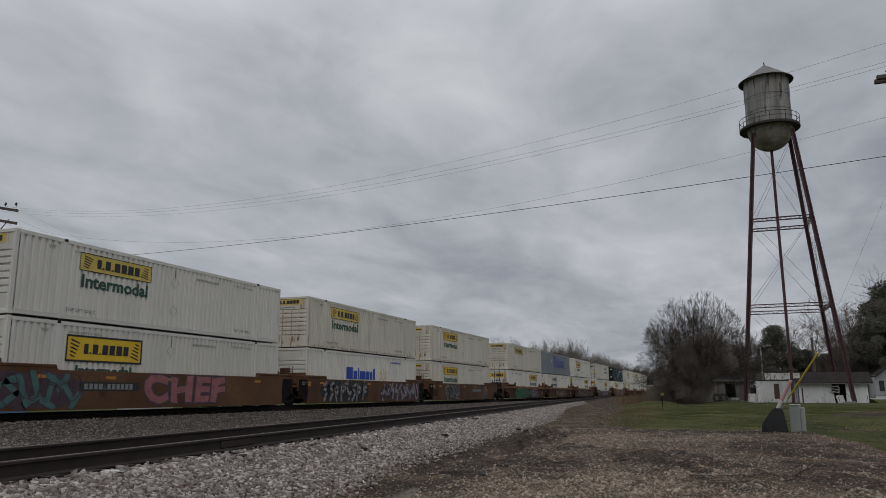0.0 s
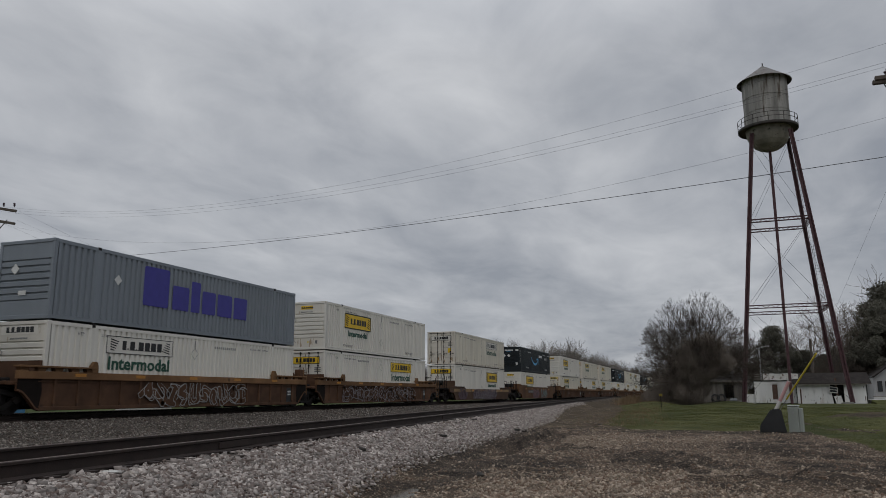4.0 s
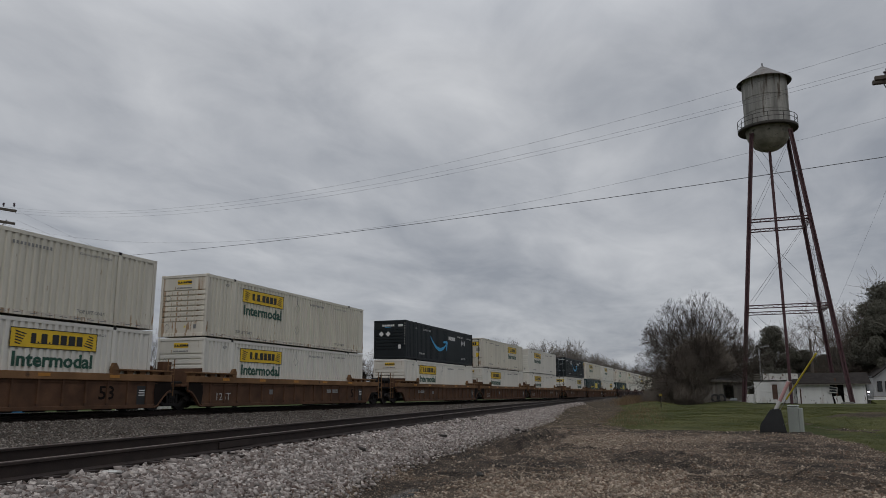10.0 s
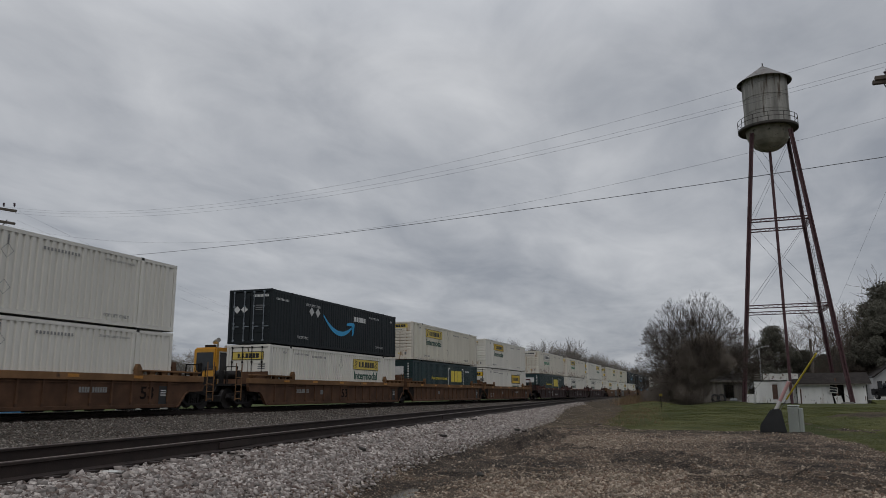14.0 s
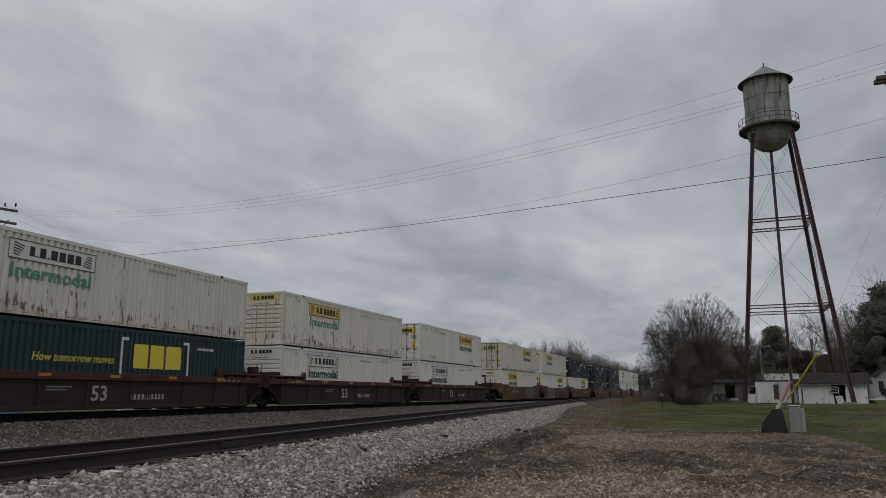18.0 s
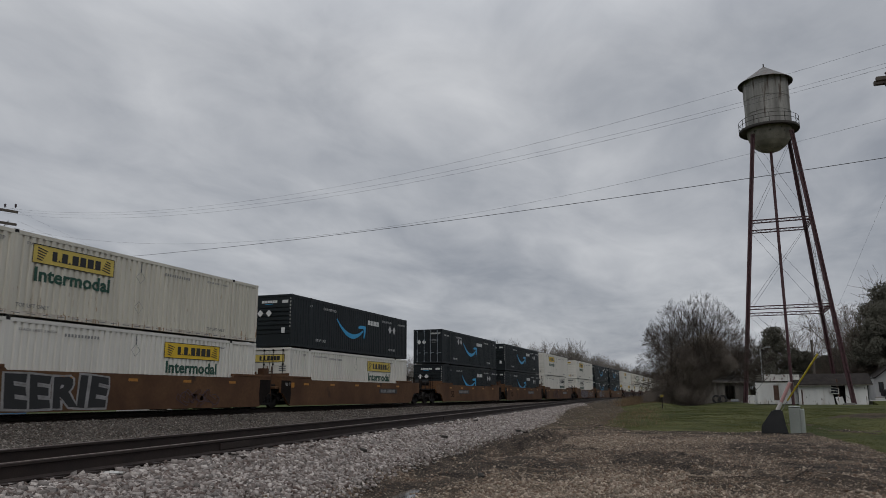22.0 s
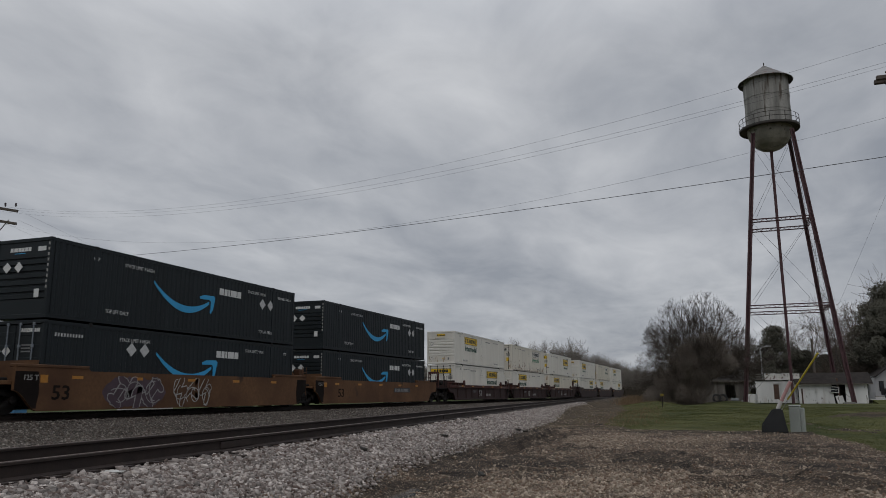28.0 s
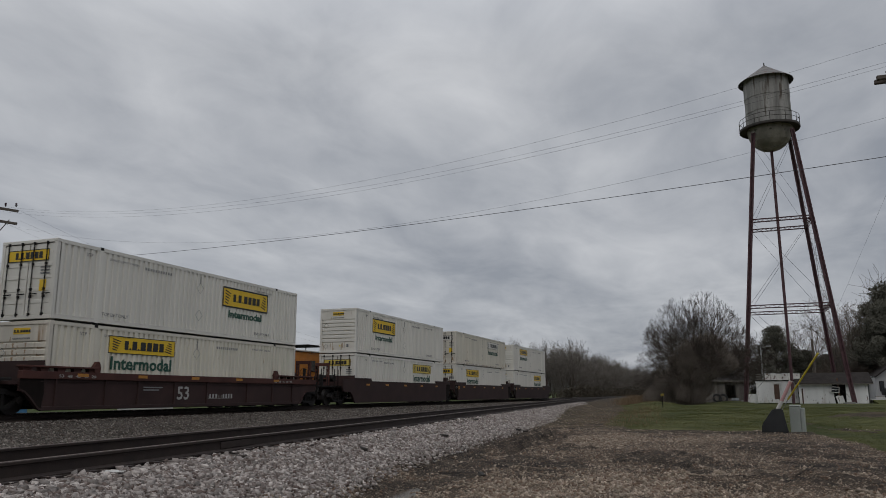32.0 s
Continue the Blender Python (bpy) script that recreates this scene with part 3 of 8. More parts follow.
        on_side(P("wide_marking", lambda: tall_first_blocks(), INDIGO, "wide_marking", "large indigo letter-sized blocks"), x, 4.5, 0.95)
        on_side(P("placard", lambda: flat([(0, -0.22), (0.22, 0), (0, 0.22), (-0.22, 0)]), PWHITE, "placard"), x, 3.1, 1.75)
    elif mark == "C":
        on_side(P("wide_marking", lambda: letter_blocks([0.8, 0.8, 0.95], 0.95, 0.12), PYEL, "wide_marking", "bold yellow letter-sized blocks"), x, 8.75, 1.32)
        on_side(P("brackets", lambda: bars([(0, 0, 0.1, 1.55), (0.1, 1.43, 0.38, 1.55), (0.1, 0, 0.38, 0.12), (3.9, 0, 4.0, 1.55), (3.62, 1.43, 3.9, 1.55), (3.62, 0, 3.9, 0.12)]), PWHITE, "brackets", "white square brackets"), x, 8.05, 0.95)
        on_side(part("lettering", lettering("How tomorrow moves", 0.30, 3.7, PYEL, slant=0.25), None, c, "pale yellow slanted lettering"), x, 4.05, 1.45)
        on_side(P("side_number", lambda: bars([(i * 0.13, 0, i * 0.13 + 0.08, 0.12) for i in range(9)]), PWHITE, "side_number"), x, 12.6, 2.2)
    elif mark == "W":
        on_side(P("wide_marking", lambda: letter_blocks([0.85, -0.5, 0.16, -0.85, -0.5, -0.34, 0.3], 0.72, 0.1), ROYAL, "wide_marking", "royal blue letter-sized blocks"), x, 4.85, 1.2)
        on_side(P("spark", spark, PYEL, "spark", "yellow burst of six rays"), x, 10.3, 1.5)
        on_side(P("side_number", lambda: bars([(i * 0.16, 0, i * 0.16 + 0.1, 0.13) for i in range(11)]), ROYAL, "side_number"), x, 11.5, 2.34)
    return c


def frame_diamond(r, t):
    bm = bmesh.new()
    pts = [(0, -r), (r, 0), (0, r), (-r, 0)]
    for i in range(4):
        a, b = Vector(pts[i]), Vector(pts[(i + 1) % 4])
        n = (b - a).normalized().orthogonal() * t
        prism(bm, [tuple(a), tuple(b), tuple(b + n), tuple(a + n)], "z", 0, 0.006)
    return bm


def tall_first_blocks():
    bm = letter_blocks([1.5], 1.6, 0.1)
    x = 1.75
    for w, h in ((1.05, 1.02), (0.6, 1.35), (0.95, 1.02), (1.1, 1.02), (1.05, 1.02)):
        b2 = letter_blocks([w], h, 0)
        bmesh.ops.translate(b2, verts=b2.verts[:], vec=(x, 0, 0))
        me = bpy.data.meshes.new("tmp")
        b2.to_mesh(me)
        b2.free()
        bm.from_mesh(me)
        bpy.data.meshes.remove(me)
        x += w + 0.16
    return bm


def spark():
    bm = bmesh.new()
    for i in range(6):
        a = math.pi / 2 + i * math.pi / 3
        d, n = Vector((math.cos(a), math.sin(a))), Vector((-math.sin(a), math.cos(a)))
        p = [d * 0.2 - n * 0.04, d * 0.5 - n * 0.09, d * 0.56, d * 0.5 + n * 0.09, d * 0.2 + n * 0.04]
        prism(bm, [tuple(v) for v in p], "z", 0, 0.006)
    return bm


# ---- well cars ----
SX = 1.50                              # outer face of the side sill
RAD = 0.483                            # wheel radius
WHEELSETS = [[], []]


RAIL_DROP = -0.06                      # rail head below the cars' own zero


def truck(car, y):
    t = part("truck", shared("bolster", bolster, GRIME), None, car, "grimy black cast-steel truck")
    t.location = (0, y, RAIL_DROP)
    for k in (0, 1):
        w = part("wheelset", shared("wheelset", wheelset, WHEEL), None, t)
        w.location = (0, (-0.86, 0.86)[k], RAD)
        WHEELSETS[k].append(w)
        # Deep solid beam, added to fill the see-through gap beside the wheel with dark.
        part("brake_beam", shared("brake_beam", lambda: boxes((-0.9, -0.09, 0.3, 0.9, 0.09, 0.62), bev=0.03), GRIME), None, t).location = (0, (-1.42, 1.42)[k], 0)
    for k in (-1, 1):
        part("side_frame", shared("side_frame", side_frame, GRIME), None, t).scale = (k, 1, 1)
        part("spring_group", shared("spring_group", lambda: rods(*[((1.03, dy, 0.30), (1.03, dy, 0.56), 0.06) for dy in (-0.13, 0.0, 0.13)], seg=8), GRIME), None, t).scale = (k, 1, 1)
        for e in (-1, 1):
            part("bearing_cap", shared("bearing_cap", lambda: rods(((1.02, 0, RAD), (1.2, 0, RAD), 0.12), seg=10), WHEEL), None, t).matrix_basis = Matrix.Translation((0, e * 0.86, 0)) @ Matrix.Diagonal((k, 1, 1, 1))
    return t


def side_frame():
    """Cast side frame with its two openings left by a lower tension bar."""
    bm = prism(bmesh.new(), [(-1.22, 0.52), (-1.12, 0.70), (-0.6, 0.76), (-0.35, 0.86), (0.35, 0.86), (0.6, 0.76), (1.12, 0.70), (1.22, 0.52), (1.0, 0.46), (0.74, 0.60), (0.36, 0.68), (-0.36, 0.68), (-0.74, 0.60), (-1.0, 0.46)], "x", 0.95, 1.11)
    prism(bm, [(-0.98, 0.48), (-0.86, 0.54), (-0.44, 0.30), (0.44, 0.30), (0.86, 0.54), (0.98, 0.48), (0.5, 0.19), (-0.5, 0.19)], "x", 0.96, 1.10)
    for e in (-1, 1):
        box(bm, 0.97, e * 0.30 - 0.05, 0.29, 1.09, e * 0.30 + 0.05, 0.70)
    return bm


def bolster():
    bm = boxes((-1.1, -0.2, 0.5, 1.1, 0.2, 0.82), bev=0.03)
    box(bm, -0.5, -0.9, 0.62, 0.5, 0.9, 0.86, bev=0.04)
    return bm


def wheelset():
    bm = bmesh.new()
    rod(bm, (-1.0, 0, 0), (1.0, 0, 0), 0.08, seg=10)
    for s in (-1, 1):
        rod(bm, (s * 0.70, 0, 0), (s * 0.83, 0, 0), RAD, seg=28)
        rod(bm, (s * 0.685, 0, 0), (s * 0.715, 0, 0), RAD + 0.027, seg=28)
        rod(bm, (s * 0.80, 0, 0), (s * 0.90, 0, 0), 0.13, seg=12)
    return bm


def sill_foot(first, last, low):
    """Lower edge of a car side: it rises over the trucks, farther out at a coupled end than at a shared truck."""
    end = [(-2.0, 0.98), (-1.9, 0.76), (-1.0, 0.72), (-0.78, 0.58), (-0.42, 0.13), (-0.25, low)]
    mid = [(-1.1, 0.74), (-0.92, 0.68), (-0.7, 0.50), (-0.35, 0.14), (-0.15, low)]
    rear = [(CL - y, z) for y, z in (end if last else mid)]
    return (end if first else mid) + rear[::-1]


def slab_side(first, last):
    a, b = -2.0 if first else -1.1, CL + (2.0 if last else 1.1)
    return prism(bmesh.new(), [*sill_foot(first, last, 0.06), (b, 1.50), (14.2, 1.52), (14.1, 1.42), (2.05, 1.42), (1.95, 1.52), (a, 1.50)], "x", SX - 0.12, SX)


def low_slab(first, last):
    a, b = -2.0 if first else -1.1, CL + (2.0 if last else 1.1)
    return prism(bmesh.new(), [*sill_foot(first, last, 0.08), (b, 1.17), (14.2, 1.19), (14.0, 1.05), (2.15, 1.05), (1.95, 1.19), (a, 1.17)], "x", SX - 0.12, SX)


def ribbed_panel(first, last):
    a, b = -2.0 if first else -1.1, CL + (2.0 if last else 1.1)
    return prism(bmesh.new(), [*sill_foot(first, last, 0.07), (b, 1.13), (a, 1.13)], "x", SX - 0.14, SX - 0.08)


def arch_flange(first):
    """The rolled edge over a truck at the front end."""
    low = sill_foot(first, False, 0.07)
    pts = low[:6] if first else low[:5]
    bm = bmesh.new()
    for (y0, z0), (y1, z1) in zip(pts, pts[1:]):
        prism(bm, [(y0, z0 - 0.012), (y1, z1 - 0.012), (y1 + 0.02, z1 + 0.045), (y0 + 0.02, z0 + 0.045)], "x", SX - 0.16, SX - 0.01)
    return bm


def top_chord(first, last):
    return boxes((SX - 0.2, -1.95 if first else -1.1, 1.12, SX, CL + (1.95 if last else 1.1), 1.38), bev=0.012)


def panel_lip():
    return boxes((SX - 0.1, -0.3, 1.03, SX - 0.045, 16.45, 1.06))


def raised_chord(end):
    """Ledge over the truck on small gussets, with an upright fin at its inner end."""
    y0 = -1.68 if end else -1.1
    bm = boxes((SX - 0.3, y0, 1.50, SX + 0.02, 2.15, 1.565), bev=0.01)
    for y in (y0 + 0.1, -0.3, 0.4, 1.1, 1.8):
        prism(bm, [(y, 1.37), (y + 0.28, 1.37), (y + 0.34, 1.51), (y - 0.06, 1.51)], "x", SX - 0.24, SX - 0.06)
    prism(bm, [(1.98, 1.37), (2.24, 1.37), (2.24, 1.62), (2.16, 1.78), (2.06, 1.78), (1.92, 1.60)], "x", SX - 0.14, SX + 0.01)
    return bm


def slab_ledge(end):
    return boxes((SX - 0.3, -0.6 if end else -1.1, 1.49, SX + 0.02, 1.95, 1.60), bev=0.02)


def low_ledge(end):
    return boxes((SX - 0.3, -1.1, 1.16, SX + 0.02, 2.0, 1.25), bev=0.02)


def lower_chord():
    return boxes((SX - 0.16, -0.2, 0.08, SX - 0.02, 16.35, 0.21), bev=0.01)


def rib():
    return prism(bmesh.new(), [(-0.04, 0.19), (0.04, 0.19), (0.04, 1.125), (-0.04, 1.125)], "x", SX - 0.09, SX - 0.02)


def end_platform():
    bm = boxes((-1.35, -1.45, 0.92, 1.35, -0.12, 1.05), bev=0.02)
    box(bm, -0.45, -1.68 - 0.9, 0.80, 0.45, -0.9, 1.0, bev=0.02)
    box(bm, -1.3, -0.14, 0.95, 1.3, -0.06, 1.75)
    return bm


def cross_floor():
    bm = boxes((-1.36, 0.1, 0.16, -1.2, 16.05, 0.28), (1.2, 0.1, 0.16, 1.36, 16.05, 0.28))
    for y in (0.2, 2.2, 5.3, 8.0, 10.8, 13.9, 15.9):
        box(bm, -1.3, y - 0.15, 0.14, 1.3, y + 0.15, 0.29)
    for y in (9.6, 10.9, 12.3, 13.9, 15.3):
        prism(bm, [(y - 0.35, 0.15), (y - 0.22, 0.02), (y + 0.22, 0.02), (y + 0.35, 0.15)], "x", 0.9, 1.38)
    return bm


def end_ladder():
    """Side ladder of a coupled end, bolted to the platform."""
    bm = bmesh.new()
    for y in (-2.84, -2.38):
        rod(bm, (1.34, y, 0.32), (1.34, y, 2.05), 0.024, seg=6)
    for k in range(5):
        rod(bm, (1.34, -2.84, 0.4 + 0.33 * k), (1.34, -2.38, 0.4 + 0.33 * k), 0.018, seg=6)
    for y in (-2.84, -2.38):
        rod(bm, (1.34, y, 1.02), (1.12, y + 0.1, 1.02), 0.022, seg=6)
    return bm


def end_posts():
    """Grab rails of a coupled end's platform."""
    bm = bmesh.new()
    for x in (0.95, 0.3, -0.3, -0.9):
        rod(bm, (x, -2.2, 1.05), (x, -2.2, 1.95), 0.026, seg=6)
    for x0, x1, z in ((0.3, 0.95, 1.93), (-0.9, -0.3, 1.93), (0.3, 0.95, 1.5)):
        rod(bm, (x0, -2.2, z), (x1, -2.2, z), 0.02, seg=6)
    return bm


def end_frame():
    """Tall punched-plate frame that carries the hand brake."""
    bm = bmesh.new()
    for x in (-0.36, 0.40):
        for z in (1.0, 1.32, 1.64, 1.96):
            box(bm, x, -2.14, z + 0.06, x + 0.045, -2.02, z + 0.32)
            box(bm, x + 0.125, -2.14, z + 0.06, x + 0.17, -2.02, z + 0.32)
            box(bm, x, -2.14, z, x + 0.17, -2.02, z + 0.06)
    box(bm, -0.36, -2.16, 2.28, 0.57, -2.0, 2.46, bev=0.01)
    box(bm, -0.19, -2.1, 1.5, 0.40, -2.06, 1.58)
    return bm


def brake_stand():
    """Posts, reservoir and fittings over the platform of a coupled end."""
    bm = boxes((-0.75, -2.95, 1.08, -0.62, -2.8, 2.1), (0.25, -2.7, 1.08, 0.42, -2.5, 1.75), (-0.4, -2.98, 1.08, 0.1, -2.6, 1.32), bev=0.012)
    rod(bm, (-0.55, -1.75, 1.55), (0.75, -1.75, 1.55), 0.2, seg=14)
    rod(bm, (0.9, -2.9, 1.08), (0.9, -2.9, 1.62), 0.03, seg=6)
    return bm


def coupler():
    bm = boxes((-0.12, -3.65, 0.75, 0.12, -2.3, 0.98), (-0.2, -3.7, 0.72, 0.2, -3.35, 1.02), bev=0.02)
    return bm


def draft_sill():
    bm = boxes((-0.4, -3.05, 0.72, 0.4, -1.3, 1.05), bev=0.02)
    box(bm, -1.25, -3.05, 1.0, 1.25, -1.4, 1.10)
    box(bm, -0.95, -2.75, 1.1, -0.35, -2.2, 1.45)
    return bm


def hoses():
    bm = bmesh.new()
    p = [(0.45, -3.1, 0.95), (0.5, -3.35, 0.72), (0.45, -3.6, 0.5)]
    for a, b in zip(p, p[1:]):
        rod(bm, a, b, 0.03)
    return bm


def brake_wheel():
    bm = bmesh.new()
    for i in range(14):
        a, b = i * math.pi / 7, (i + 1) * math.pi / 7
        rod(bm, (0.27 * math.cos(a), 0, 0.27 * math.sin(a)), (0.27 * math.cos(b), 0, 0.27 * math.sin(b)), 0.018, seg=6)
    for i in range(4):
        a = i * math.pi / 2
        rod(bm, (0, 0, 0), (0.26 * math.cos(a), 0, 0.26 * math.sin(a)), 0.014, seg=6)
    return bm


def graffiti(seed, w, h, n, shrink=1.0, thick=0.003):
    """Sprayed bubble letters side by side; a smaller set over a larger one makes the outline."""
    rnd = random.Random(seed)
    bm = bmesh.new()
    for i in range(n):
        cw = w / n
        cx, cy = (i + 0.5) * cw + rnd.uniform(-0.08, 0.08), h / 2 + rnd.uniform(-0.06, 0.06)
        lean, kind = rnd.uniform(-0.25, 0.25), rnd.randrange(4)
        strokes = {0: [(-0.3, -0.5, -0.25, 0.5), (-0.25, 0.45, 0.35, 0.1), (0.35, 0.1, -0.2, -0.1)],
                   1: [(-0.3, 0.45, 0.35, 0.4), (0.0, 0.45, -0.05, -0.5), (-0.3, -0.45, 0.3, -0.48)],
                   2: [(-0.35, 0.5, -0.3, -0.45), (-0.3, -0.42, 0.35, -0.4), (0.32, -0.42, 0.3, 0.5)],
                   3: [(0.35, 0.42, -0.3, 0.3), (-0.3, 0.3, 0.3, -0.1), (0.3, -0.1, -0.32, -0.45)]}[kind]
        turn = rnd.uniform(-1.1, 1.1)
        ct, st = math.cos(turn), math.sin(turn)
        for a, b, c, d in strokes:
            a, b, c, d = a * ct - b * st, a * st + b * ct, c * ct - d * st, c * st + d * ct
            p, q = Vector((cx + (a + lean * b) * cw, cy + b * h * 0.82)), Vector((cx + (c + lean * d) * cw, cy + d * h * 0.82))
            u = (q - p).normalized()
            v = Vector((-u.y, u.x))
            r = 0.16 * min(cw, h) * 1.25
            r = max(0.03, r - (1 - shrink) * 0.5 * h * 0.16)
            pts = []
            for k in range(6):
                g = math.pi / 2 + math.pi * k / 5
                pts.append(p + (u * math.cos(g) + v * math.sin(g)) * r * rnd.uniform(0.85, 1.2))
            for k in range(6):
                g = -math.pi / 2 + math.pi * k / 5
                pts.append(q + (u * math.cos(g) + v * math.sin(g)) * r * rnd.uniform(0.85, 1.2))
            prism(bm, [(t.x, min(h * 1.04, max(-0.04, t.y))) for t in pts], "z", 0, thick + 0.0003 * i)
    return bm


def graffiti_cloud(seed, w, h):
    """The ragged sprayed patch behind a set of letters."""
    rnd = random.Random(seed)
    top, low = [], []
    n = 18
    for i in range(n + 1):
        u = i / n
        end = min(1, 5 * u, 5 * (1 - u)) ** 0.6
        top.append((w * u, h * (0.55 + 0.5 * end * rnd.uniform(0.75, 1.0))))
        low.append((w * u, h * (0.45 - 0.5 * end * rnd.uniform(0.8, 1.0))))
    return prism(bmesh.new(), [*low, *top[::-1]], "z", 0, 0.002)


def graffiti_lines(seed, w, h, n, t=0.05):
    """Sprayed strokes: rows of hooked and curling lines of one width."""
    rnd = random.Random(seed)
    bm = bmesh.new()
    for i in range(n):
        cx = (i + 0.5) * w / n
        bw = w / n * 0.62
        for s in range(2):
            a0, span = rnd.uniform(0, 6.28), rnd.uniform(2.2, 4.6)
            ox, oy = cx + rnd.uniform(-0.3, 0.3) * bw, h * (0.5 + rnd.uniform(-0.18, 0.18))
            rx, ry = bw * rnd.uniform(0.5, 1.0), h * rnd.uniform(0.25, 0.45)
            last = None
            for j in range(11):
                a = a0 + span * j / 10
                p = (ox + rx * math.cos(a), min(h, max(0, oy + ry * math.sin(a))))
                q = (p[0] - t * math.cos(a), p[1] - t * math.sin(a))
                if last:
                    prism(bm, [last[0], p, q, last[1]], "z", 0.004, 0.011)
                last = (p, q)
    return bm


def sprayed_word(parent, text, y, z, w, h, fill, line):
    """Fat sprayed letters that touch, over a wider outline in a second colour."""
    cu = bpy.data.curves.new("word", "FONT")
    cu.body, cu.size, cu.extrude, cu.resolution_u, cu.space_character = text, 1.0, 0.004, 3, 1.12
    for name, fat, lift, material in (("sprayed_outline", 0.105, 0.0, line), ("sprayed_lettering", 0.055, 0.005, fill)):
        cu.offset = fat
        ob = bpy.data.objects.new("word", cu)
        me = bpy.data.meshes.new_from_object(ob)
        bpy.data.objects.remove(ob)
        if name == "sprayed_outline":
            xs, ys = [v.co.x for v in me.vertices], [v.co.y for v in me.vertices]
            kx, ky, ox, oy = w / (max(xs) - min(xs)), h / (max(ys) - min(ys)), min(xs), min(ys)
        me.transform(Matrix.Diagonal((kx, ky, 0.5, 1)) @ Matrix.Translation((-ox, -oy, 0)))
        # the letters bulge and lean a little, as done by hand
        for v in me.vertices:
            v.co.y += 0.05 * math.sin(v.co.x * 2.3) * (v.co.y / h) + 0.03 * math.sin(v.co.x * 5.1)
            v.co.x += 0.06 * math.sin(v.co.y * 4.0 + v.co.x)
        me.materials.clear()
        me.materials.append(material)
        on_side(part(name, me, None, parent, "sprayed graffiti letters"), SX + 0.004 + lift, y, z)
    bpy.data.curves.remove(cu)


def end_plate():
    """Soot-blackened plate at the end of a side, over a shared truck."""
    return prism(bmesh.new(), [(-1.1, 0.75), (-0.92, 0.69), (-0.7, 0.51), (-0.35, 0.15), (-0.2, 0.15), (-0.12, 0.7), (-0.2, 1.36), (-1.1, 1.36)], "x", SX + 0.001, SX + 0.004)


